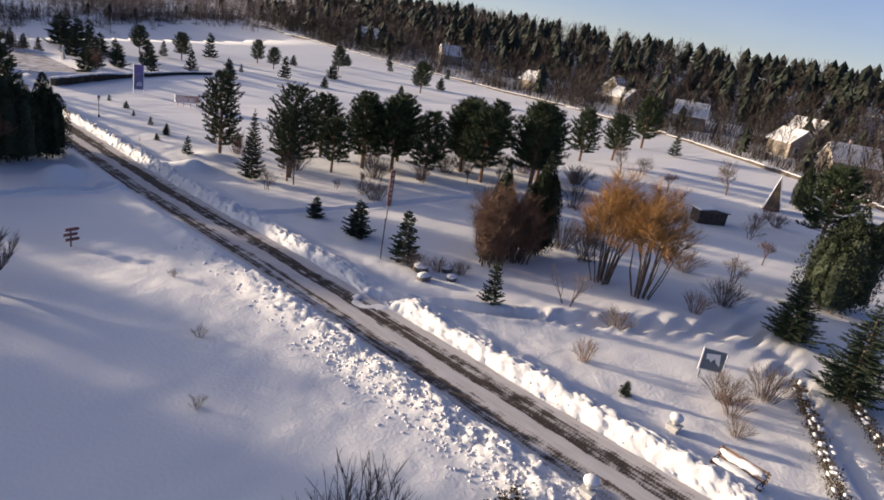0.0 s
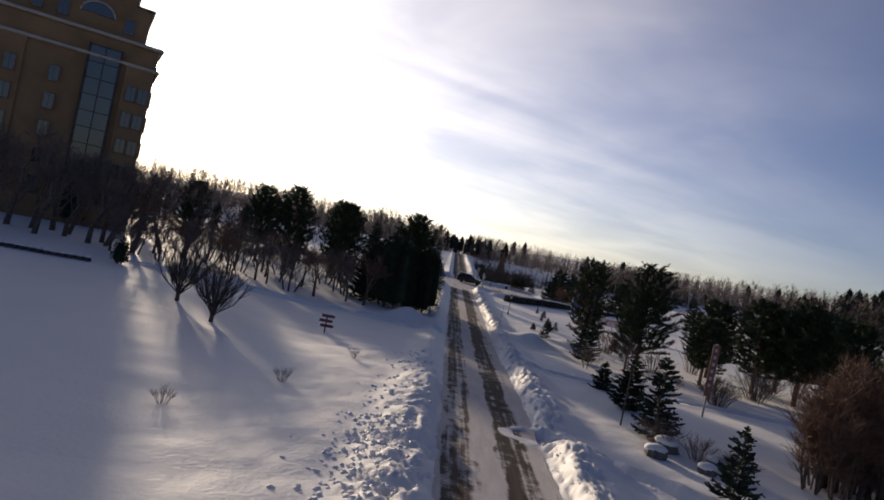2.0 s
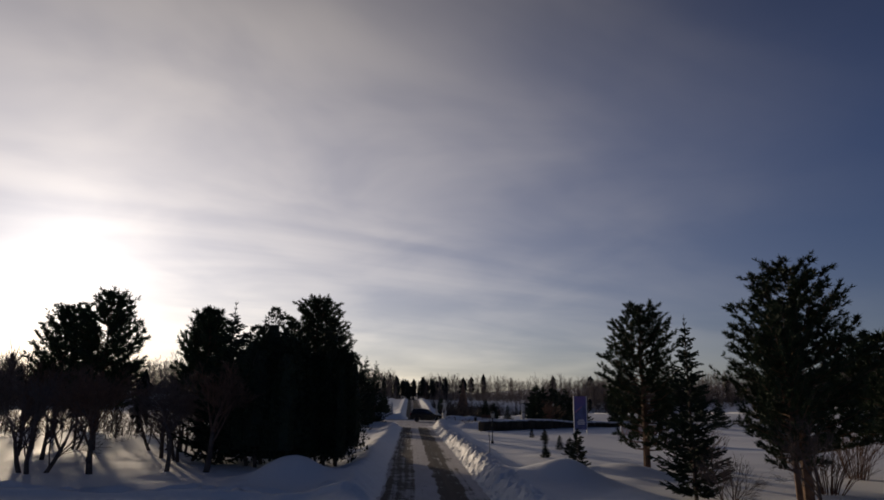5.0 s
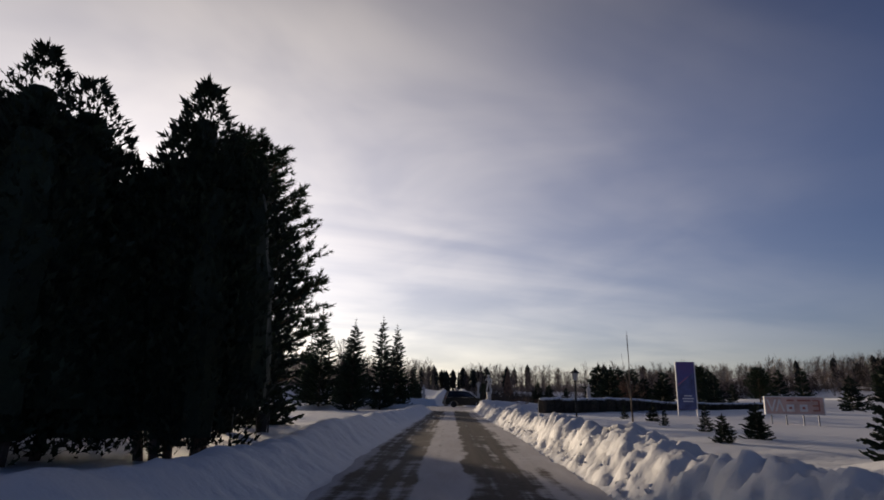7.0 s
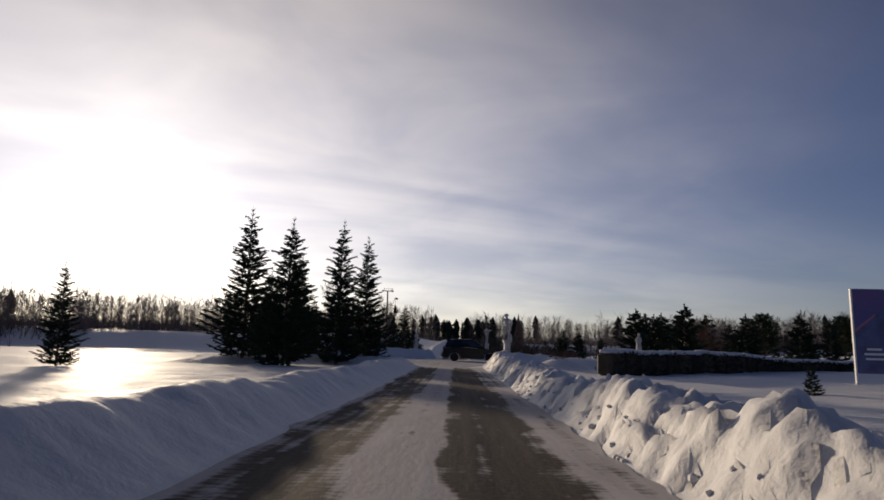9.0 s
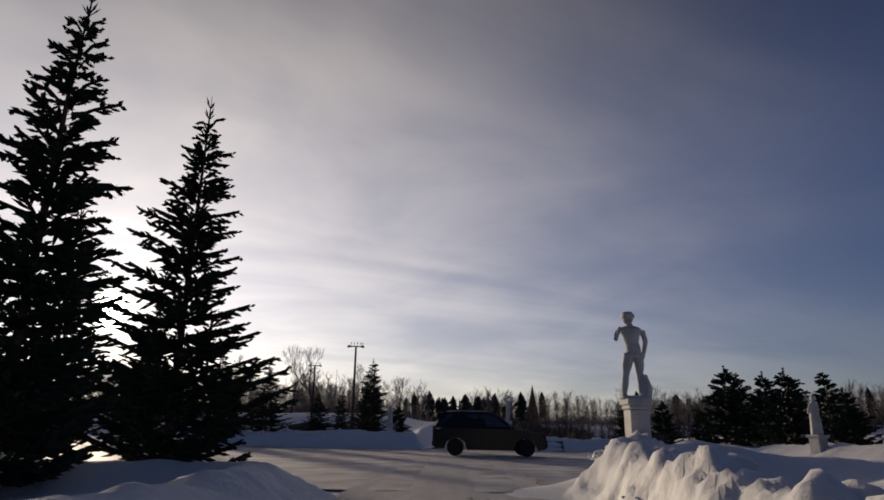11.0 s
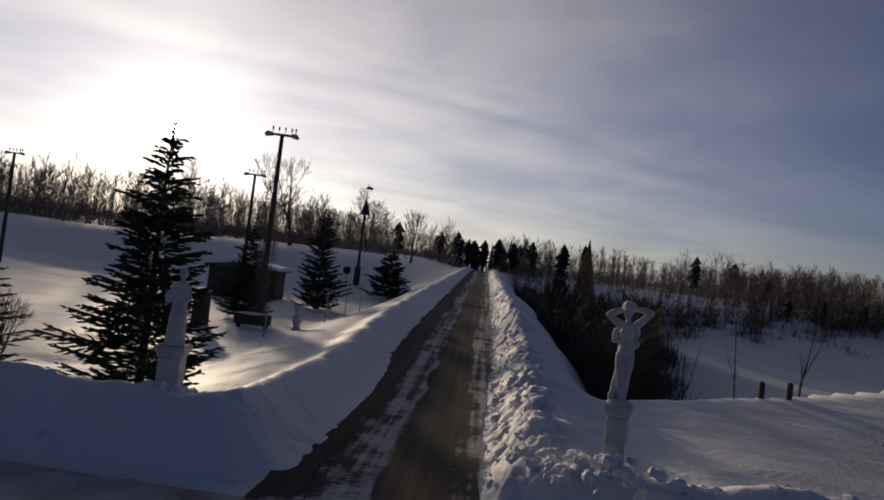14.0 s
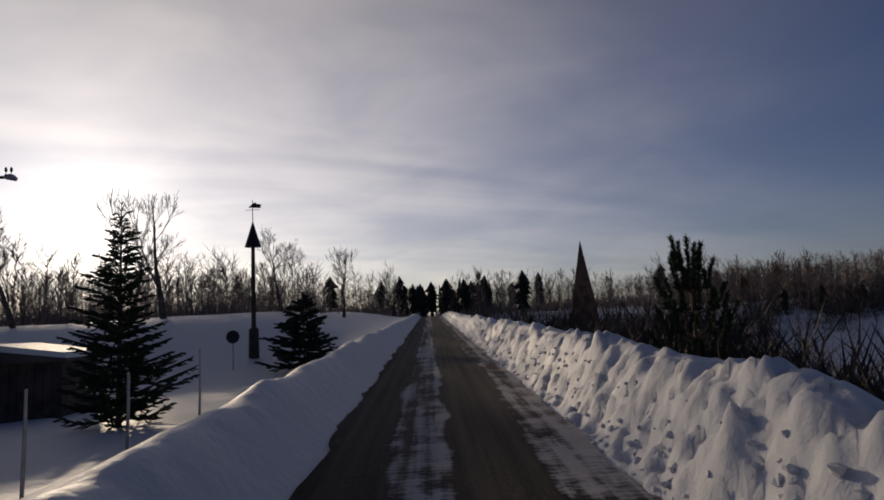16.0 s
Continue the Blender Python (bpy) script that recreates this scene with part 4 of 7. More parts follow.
BUSHES = [(1.0, shrub_mesh(1.0, 0.75, 61, 70)), (1.0, shrub_mesh(1.0, 0.6, 67, 40, BROWN_TWIG))]


def spruce(x, y, h, k=0, turn=0, label="tall dark green spruce standing in deep snow", group="", wide=1.0):
    base, me = SPRUCES[k % 3]
    return place_tree("spruce", me, label, "spruce tree", x, y, h / base, turn, group, 0.0, wide)


def far_spruce(x, y, h, k, turn, label, group, wide):
    base, me = SMALL_SPRUCES[k % 2]
    return place_tree("spruce", me, label, "spruce tree", x, y, h / base, turn, group, 0.0, wide)


def small_spruce(x, y, h, k=0, turn=0, label="young dark green spruce half buried in snow", group="", wide=1.0):
    base, me = SMALL_SPRUCES[k % 2]
    return place_tree("young_spruce", me, label, "spruce tree", x, y, h / base, turn, group, 0.05, wide)


def pine(x, y, h, k=0, turn=0, label="green pine with a bare reddish lower trunk", group="", wide=1.0):
    base, me = PINES[k]
    return place_tree("pine", me, label, "pine tree", x, y, h / base, turn, group, 0.0, wide)


def thuja(x, y, h, k=0, turn=0, label="dense dark thuja with an uneven rounded crown", group="", wide=1.0):
    base, me = THUJAS[k % 2]
    return place_tree("thuja", me, label, "thuja tree", x, y, h / base, turn, group, 0.0, wide)


def orchard_tree(x, y, h, k=0, turn=0, label="leafless low-forking orchard tree in snow", group="orchard trees", wide=1.0):
    base, me = ORCHARD[k % 3]
    return place_tree("orchard_tree", me, label, "bare tree", x, y, h / base, turn, group, 0.0, wide)


def bush(x, y, h, k=0, turn=0, label="leafless twiggy grey-brown shrub in snow", group="", wide=1.0):
    base, me = BUSHES[k % 2]
    return place_tree("shrub", me, label, "shrub", x, y, h / base, turn, group, 0.05, wide)


# the big evergreens left of the road, before the square
thuja(-6.5, -28.4, 6.35, 0, 40, group="thujas by the road", wide=1.32)
thuja(-4.05, -27.9, 5.95, 1, 120, group="thujas by the road", wide=1.22)
spruce(-8.6, -27.2, 6.9, 1, 30, "spruce rising behind the thujas", "", 0.9)
pine(-5.7, -21.0, 7.7, 2, 75, "tall dark pine leaning over the snow bank", wide=1.1)
small_spruce(-6.2, -16.6, 3.4, 0, 50, "young spruce beside a black litter bin")
spruce(-13.0, 2.5, 3.6, 2, 20, "small spruce on the snowy lawn")
spruce(-10.4, 13.4, 7.8, 0, 40, group="spruces by the square")
spruce(-7.2, 9.2, 6.7, 1, 0, group="spruces by the square", wide=0.95)
spruce(-9.0, 19.0, 6.5, 0, 80, group="spruces by the square")
spruce(-5.5, 12.6, 7.3, 2, 150, group="spruces by the square", wide=0.92)
spruce(-4.5, 15.2, 7.0, 0, 200, group="spruces by the square", wide=0.92)
# right of the road
pine(9.4, -27.8, 6.7, 0, 0, group="pines by the road")
pine(11.6, -35.4, 7.2, 1, 70, group="pines by the road")
pine(10.6, -36.6, 5.6, 1, 190, group="pines by the road", wide=0.7)
spruce(8.0, -35.6, 5.6, 2, 30, "dense spruce beside a pine", wide=0.9)
for k, (x, y, h) in enumerate(((19.2, -29.0, 5.8), (20.4, -34.0, 6.4), (22.3, -36.0, 6.6), (24.9, -28.5, 6.3), (27.2, -31.4, 6.6), (23.5, -39.2, 6.0), (31.5, -36.5, 7.0), (35.5, -33.0, 6.8), (38.8, -31.0, 6.8), (43.2, -31.3, 6.8), (33.6, -44.0, 8.0), (37.5, -42.0, 7.6), (29.5, -41.0, 6.8), (41.0, -39.0, 7.2), (16.5, -34.5, 4.6), (57.0, -35.0, 6.7), (64.5, -35.7, 6.2), (87.0, -28.7, 8.4), (46.3, -67.3, 7.2))):
    pine(x, y, h, 3 + k % 2, 47 * k, group="pine clump in the park", wide=1.15)
for k, (x, y, h) in enumerate(((8.0, -20.2, 1.0), (8.6, -15.2, 0.9), (9.4, -6.9, 0.9), (9.3, -2.3, 0.8), (6.2, -22.4, 0.7), (8.6, -11.0, 0.7), (13.0, -24.5, 1.3))):
    small_spruce(x, y, h, k, 60 * k, group="young spruces by the road")
small_spruce(6.4, -28.0, 1.7, 1, 20, "young spruce with a bare stem beside the bank", wide=0.9)
small_spruce(8.9, -18.2, 0.85, 1, 40, "little spruce showing above the snow", wide=1.3)
small_spruce(6.8, -46.0, 1.6, 0, 10, "dark drooping young spruce in snow", wide=1.0)
small_spruce(6.9, -50.3, 2.5, 0, 75, "conical young spruce in snow")
small_spruce(6.6, -54.9, 3.2, 1, 140, "slender young spruce beside snowy stones")
small_spruce(6.6, -61.6, 2.3, 1, 200, "narrow conical young spruce in snow", wide=0.9)
small_spruce(5.0, -70.2, 0.75, 0, 0, "tiny spruce top showing above the snow")
spruce(14.3, -76.3, 5.0, 0, 0, "broad spruce with snow on its boughs", wide=1.5)
spruce(19.4, -72.4, 3.8, 1, 90, "broad spruce with snow on its boughs", wide=1.6)
thuja(28.4, -72.4, 7.0, 0, 60, "broad dark evergreen in the park", wide=1.15)
thuja(65.0, -60.5, 5.6, 1, 20, "dark narrow evergreen beside the hut", wide=0.9)
thuja(46.5, -71.6, 4.6, 0, 10, "rounded dark evergreen in the park", wide=0.95)
spruce(17.2, -79.5, 4.0, 2, 60, "dark spruce beside the hedge", wide=1.4)
thuja(16.5, -57.0, 6.8, 1, 30, "tall narrow dark thuja beside brown shrubs", wide=0.92)
thuja(14.6, -55.2, 5.8, 1, 200, "dark thuja rising out of brown shrubs", wide=0.8)


def twig_dome_meshes(h, r, seed, stems, foot, mat, shoot, per=26, bare=0.42, lean=0.5, stout=0.085):
    """Many crooked stems that fork upwards into a rounded haze of fine shoots."""
    g = random.Random(seed)
    wood, shoots = Shape(), Shape()
    for k in range(stems):
        a, q = k * 2.399 + g.uniform(-0.3, 0.3), math.sqrt((k + 0.6) / stems)
        p = Vector((foot * q * math.cos(a), foot * q * math.sin(a), -0.2))
        top = h * g.uniform(0.84, 0.98) * math.sqrt(max(0.2, 1 - 0.62 * q * q))
        e = Vector((r * 0.80 * q * math.cos(a), r * 0.80 * q * math.sin(a), top * 0.86))
        m1 = p.lerp(e, 0.35) + Vector((g.uniform(-.16, .16), g.uniform(-.16, .16), lean * 0.3))
        m2 = p.lerp(e, 0.68) + Vector((g.uniform(-.2, .2), g.uniform(-.2, .2), lean * 0.35))
        pts = [p, m1, m2, e]
        th = stout * (h / 7) * g.uniform(0.7, 1.2)
        wood.tube(pts, [th, th * 0.8, th * 0.5, th * 0.2], 5, False)
        for j in range(9):
            u = g.uniform(bare, 0.98) * 3
            i = min(2, int(u))
            b = pts[i].lerp(pts[i + 1], u - i)
            c = g.uniform(0, 6.28)
            f0 = b + Vector((math.cos(c), math.sin(c), g.uniform(0.5, 1.3))) * g.uniform(0.35, 0.85) * (r / 2.2)
            wood.tube([b, b.lerp(f0, 0.5) + Vector((0, 0, -0.04)), f0], [th * 0.30, th * 0.22, th * 0.12], 3, False)
            for t in range(per):
                o = b.lerp(f0, g.uniform(0.25, 1.0))
                d = (Vector((o.x * 0.30 / r, o.y * 0.30 / r, 0.55)) + Vector((g.gauss(0, 0.5), g.gauss(0, 0.5), g.gauss(0.1, 0.35)))).normalized()
                n = g.uniform(0.35, 1.0) * shoot
                w = d.cross(Vector((g.uniform(-1, 1), g.uniform(-1, 1), 0.2))).normalized() * 0.0085
                tip = o + d * n
                if tip.z > h * 1.02:
                    tip.z = h * g.uniform(0.96, 1.02)
                shoots.face(o - w, o + w, tip)
                s1 = o.lerp(tip, 0.45)
                shoots.face(s1 - w * 0.7, s1 + w * 0.7, s1 + (d + Vector((g.gauss(0, 0.5), g.gauss(0, 0.5), 0.1))).normalized() * n * 0.5)
    return wood.mesh("trunk", BARK), shoots.mesh("branch_crown", mat)


for x, y, h, r, seed in ((12.9, -56.4, 5.4, 2.0, 71), (14.2, -57.4, 5.0, 1.9, 73), (11.9, -57.2, 4.0, 1.5, 75)):
    place_tree("tall_shrub", twig_dome_meshes(h, r, seed, 26, 0.8, BROWN_TWIG, 0.9, 30, 0.18, 0.3), "tall dense red-brown leafless shrub", "shrub", x, y, 1.0, 0, "brown shrubs by the thujas")
WILLOW = twig_dome_meshes(7.9, 2.35, 83, 15, 0.5, WILLOW_TWIG, 1.3, 44, 0.50, 0.5, 0.055)
for x, y, h, t in ((16.2, -62.4, 7.9, 0), (16.3, -65.0, 7.7, 140)):
    place_tree("willow", WILLOW, "leafless willow with bright orange shoots in snow", "willow tree", x, y, h / 7.9, t, "willows")
for x, y, h, k in ((55.4, -41.9, 4.4, 0), (57.9, -43.9, 4.0, 1), (60.5, -53.4, 5.2, 0), (33.8, -66.4, 2.6, 2), (26.3, -66.9, 3.0, 1), (52.0, -50.0, 3.2, 2), (41.0, -63.0, 2.4, 1)):
    orchard_tree(x, y, h, k, 70 * x, "leafless garden tree below the woods", "garden trees below the woods", 1.2)
place_tree("young_tree", bare_tree_meshes(3.6, 87, 0.5, 4, 0.2, 3), "leafless several-stemmed young tree in snow", "bare tree", 11.1, -63.4, 1.0, 0)
for k, (x, y, h) in enumerate(((11.2, -66.3, 1.1), (6.0, -67.6, 1.05), (20.8, -68.3, 1.6), (17.4, -67.9, 1.3), (24.5, -64.0, 1.6), (47.0, -61.5, 1.5), (50.0, -62.5, 1.4), (53.5, -60.5, 1.5), (10.5, -74.0, 1.4), (7.6, -73.6, 1.1), (8.6, -72.9, 1.2))):
    bush(x, y, h, k, 35 * k, wide=1.15)
for k, (x, y, h) in enumerate(((10.4, -37.8, 3.2), (7.6, -38.6, 2.6), (15.0, -40.5, 2.0), (18.5, -39.0, 2.2), (22.0, -40.5, 2.6), (27.0, -41.5, 2.2), (31.0, -42.0, 2.6), (13.0, -40.0, 1.4))):
    orchard_tree(x, y, h, k, 70 * k, "leafless undergrowth tree below the pines", "undergrowth trees")

g = random.Random(15)
for k in range(30):
    x, y = (g.uniform(11, 44), g.uniform(-44, -25)) if k < 20 else (g.uniform(18, 34), g.uniform(-62, -48))
    bush(x, y, g.uniform(1.1, 2.4), k, g.uniform(0, 360), "brown leafless undergrowth between the pines", "undergrowth shrubs", g.uniform(0.9, 1.4))

# the orchard to the left
g = random.Random(5)
for k in range(34):
    row, col = divmod(k, 12)
    x, y = -8.2 - 1.75 * col + g.uniform(-0.6, 0.6), -31.0 + 4.2 * row + g.uniform(-1.0, 1.0) - 0.10 * col
    orchard_tree(x, y, g.uniform(4.3, 5.8), g.randrange(3), g.uniform(0, 360), wide=g.uniform(1.0, 1.3))
LAWN_TREE = broom_meshes(2.9, 1.35, 95)
for x, y, q in ((-12.4, -50.1, 1.0), (-15.4, -47.0, 1.0)):
    place_tree("young_tree", LAWN_TREE, "leafless vase-shaped young tree on the lawn", "bare tree", x, y, q, 80 * x, "young lawn trees")
place_tree("bare_tree", broom_meshes(4.6, 1.35, 91), "leafless many-stemmed tree standing over the lawn edge", "bare tree", -10.2, -71.5, 1.0, 0)
for k, (x, y, h) in enumerate(((-17.5, -19.5, 7.8), (-12.5, -17.5, 7.4), (-21.5, -16.0, 7.4), (-14.5, -12.0, 7.6), (-26.0, -22.0, 6.4))):
    pine(x, y, h, 3 + k % 2, 67 * k, "tall pine behind the orchard", "pines behind the orchard", 0.85)
for k in range(16):
    x, y = -24.5 - 1.25 * k + g.uniform(-1, 1), -27.5 + g.uniform(-2.5, 2.5) - 0.12 * k
    base, me = TALL_BARE[k % 2]
    place_tree("bare_tree", me, "dark leafless tree in the row before the tower", "bare tree", x, y, g.uniform(6.4, 8.5) / base, g.uniform(0, 360), "trees before the tower", 0, 1.5)
place_tree("clipped_shrub", thuja_meshes(1.6, 0.55, 93, 1500, None, 7), "small rounded evergreen shrub beside the stone edging", "shrub", -23.6, -37.6, 1.0, 0)
# weeds poking through the snow on the lawn
WEED = shrub_mesh(0.55, 0.42, 97, 26, HEDGE, 0.3, 0.006)
for k, (x, y) in enumerate(((-6.9, -57.8), (-9.0, -62.0), (-5.4, -52.0))):
    place_tree("dry_weeds", WEED, "dry brown weeds poking through smooth snow", "weeds", x, y, 0.9 - 0.2 * (k == 2), 50 * k, "lawn weeds")


def leaf_hedge_mesh(length, h, w, seed, n):
    g2 = random.Random(seed)
    s = Shape()
    for _ in range(n):
        p = Vector((g2.uniform(-length / 2, length / 2), g2.gauss(0, w / 3), 0))
        p.z = h * (0.15 + 0.85 * g2.random()) * (1 - 0.35 * abs(p.y) / w) * (0.8 + 0.3 * math.sin(p.x * 2.1) * math.sin(p.x * 0.9))
        d = Vector((g2.uniform(-1, 1), g2.uniform(-1, 1), g2.uniform(0, 1.2))).normalized()
        e = d.cross(Vector((g2.uniform(-1, 1), g2.uniform(-1, 1), g2.uniform(-1, 1)))).normalized()
        q = g2.uniform(0.05, 0.11)
        s.face(p, p + d * q * 0.6 + e * q * 0.35, p + d * q * 1.3, p + d * q * 0.6 - e * q * 0.35)
    return s


def hedge(x, y, turn, length, h, w, seed, n, label):
    ob = thing("hedge", label, "hedge", pose(x, y, z_at(x, y) - 0.03, 0, 0, turn))
    part("leaves", leaf_hedge_mesh(length, h, w, seed, n), HEDGE, ob)["kind"] = "stuff"
    g2 = random.Random(seed)
    s = Shape()
    for k in range(int(length * 14)):
        p = Vector((g2.uniform(-length / 2, length / 2), g2.gauss(0, w / 4), -0.05))
        s.tube([p, p + Vector((g2.gauss(0, 0.1), g2.gauss(0, 0.1), h * g2.uniform(0.7, 1.2)))], [0.007, 0.003], 3, False)
    part("stems", s, TWIG, ob)["kind"] = "stuff"
    c = Shape()
    for k in range(int(length * 5)):
        c.blob((g2.uniform(-length / 2, length / 2), g2.gauss(0, w / 3.5), h * g2.uniform(0.5, 0.95)), (g2.uniform(0.06, 0.16), g2.uniform(0.06, 0.13), g2.uniform(0.03, 0.06)), g2, 0.2, 4, 6)
    part("snow_cap", c, SNOW, ob, "clumps of snow caught on the twigs", True)["kind"] = "stuff"
    return ob


hedge(-8.2, -71.3, 0, 9.4, 0.55, 0.5, 101, 2600, "low dry brown hedge along the lawn edge")
hedge(9.3, -76.2, 24, 9.0, 0.6, 0.5, 103, 2400, "low dark hedge with snow caught on it beside a path")
hedge(11.2, -78.0, 27, 9.0, 0.6, 0.5, 107, 2400, "low dark hedge with snow caught on it beside a path")
# saplings on the open shelf above the hollow, thickets on its slope
SAPLING = bare_tree_meshes(2.2, 99, 0.22, 2, 0.5, fine=0.005)
for x, y, h in ((8.9, 51.0, 1.6), (11.6, 53.0, 2.3), (15.2, 52.0, 1.3), (2.76, -27.5, 1.28)):
    place_tree("sapling", SAPLING, "thin leafless sapling standing in the snow", "sapling", x, y, h / 2.2, 90 * x + (180 if y < 0 else 0), "saplings", 0.0, 0.65 if y < 0 else 1.0)
place_tree("shrub", shrub_mesh(0.5, 0.9, 131, 26, BROWN_TWIG, 0.4, 0.008), "bent leafless twigs sticking out of a snow mound", "shrub", 5.2, 11.0, 1.0, 0)
THICKET = shrub_mesh(3.4, 2.2, 111, 210, DARK_TWIG, 0.35, 0.011)
for k, (x, y) in enumerate(((16.5, 24.0), (17.6, 26.0), (15.8, 22.3))):
    bush(x, y, 2.0 + 0.3 * k, 1, 50 * k, "tall leafless shrub beyond the square", "shrubs beyond the square", 1.1)
for k, (x, y) in enumerate(((8.4, 71.0), (9.4, 76.0), (8.5, 80.0), (7.8, 86.0), (11.0, 83.0), (9.0, 92.0))):
    place_tree("thicket", THICKET, "dark leafless thicket on the ravine slope", "shrub", x, y, min(0.9, max(0.35, (float(road_level(y)) - 0.2 - z_at(x, y)) / 3.4)), 67 * k, "thickets in the hollow", 0.15, 1.2)
spruce(-7.6, 42.2, 3.0, 0, 10, "spreading young spruce behind the snow bank", wide=1.7)
spruce(-4.7, 43.2, 5.1, 2, 100, "spreading spruce behind a white statue", wide=1.35)
spruce(-8.3, 68.7, 6.2, 0, 200, "spruce beside the far road", wide=1.05)
for x, y, h, k in ((-20.5, 101.0, 10.6, 0), (-14.0, 112.0, 8.0, 1), (-30.0, 98.0, 8.2, 1), (-9.0, 118.0, 7.5, 0), (-24.5, 104.0, 8.5, 1)):
    place_tree("bare_tree", TALL_BARE[k][1], "tall leafless round-crowned tree on the rise", "bare tree", x, y, h / 11.0, 40 * x, "bare trees on the rise", 0, 1.25)
far_spruce(-6.4, 84.0, 4.0, 0, 30, "broad spruce beside the far road", "", 1.25)
spruce(11.0, 45.0, 3.5, 1, 60, "spreading young spruce beside the square", wide=1.35)
for k, (x, y, h) in enumerate(((20.5, 52.8, 5.8), (21.9, 54.0, 5.2), (23.4, 53.0, 5.4), (25.6, 53.6, 5.0))):
    far_spruce(x, y, h, k, 50 * k, "tall spruce above the hollow", "spruces above the hollow", 1.0)
spruce(-17.5, 41.2, 8.4, 1, 30, "tall spruce beside the square", wide=1.0)
spruce(-13.2, 41.5, 5.6, 0, 120, "spruce below a light mast", wide=1.15)
spruce(-10.4, 41.6, 4.6, 2, 10, "young spruce behind the snow bank", wide=1.4)
far_spruce(-15.5, 50.5, 4.4, 1, 10, "young spruce in the garden", "", 1.0)
spruce(-9.3, 60.0, 4.4, 0, 77, "spruce below the lamp pole", wide=1.3)
place_tree("pine", candle_pine_meshes(4.0, 1.35, 57), "young open pine with upright shoots behind the snow bank", "pine", 5.0, 63.2, (3.45 - z_at(5.0, 63.2)) / 4.0, 40)
for k, (x, y, h) in enumerate(((5.6, 52.4, 2.4), (5.3, 53.6, 2.2), (6.0, 54.8, 3.2))):
    place_tree("thicket", THICKET, "dark leafless shrub on the slope behind the snow bank", "shrub", x, y, h / 3.4, 70 * k, "shrubs below the bank", 0.1, 0.6)
for k, (x, y, h) in enumerate(((14.0, 19.5, 4.0), (17.0, 24.0, 3.4), (21.0, 27.0, 3.8), (24.0, 22.0, 3.2), (28.0, 33.0, 4.4), (33.0, 28.0, 4.0))):
    far_spruce(x, y, h, k, 40 * k, "young spruce in the park beyond the square", "spruces beyond the square", 0.95)
orchard_tree(-10.5, 47.0, 2.6, 1, 0, "leafless garden tree behind the snow bank", "garden trees")
orchard_tree(-12.8, 44.0, 2.8, 1, 120, "leafless garden tree behind the snow bank", "garden trees")


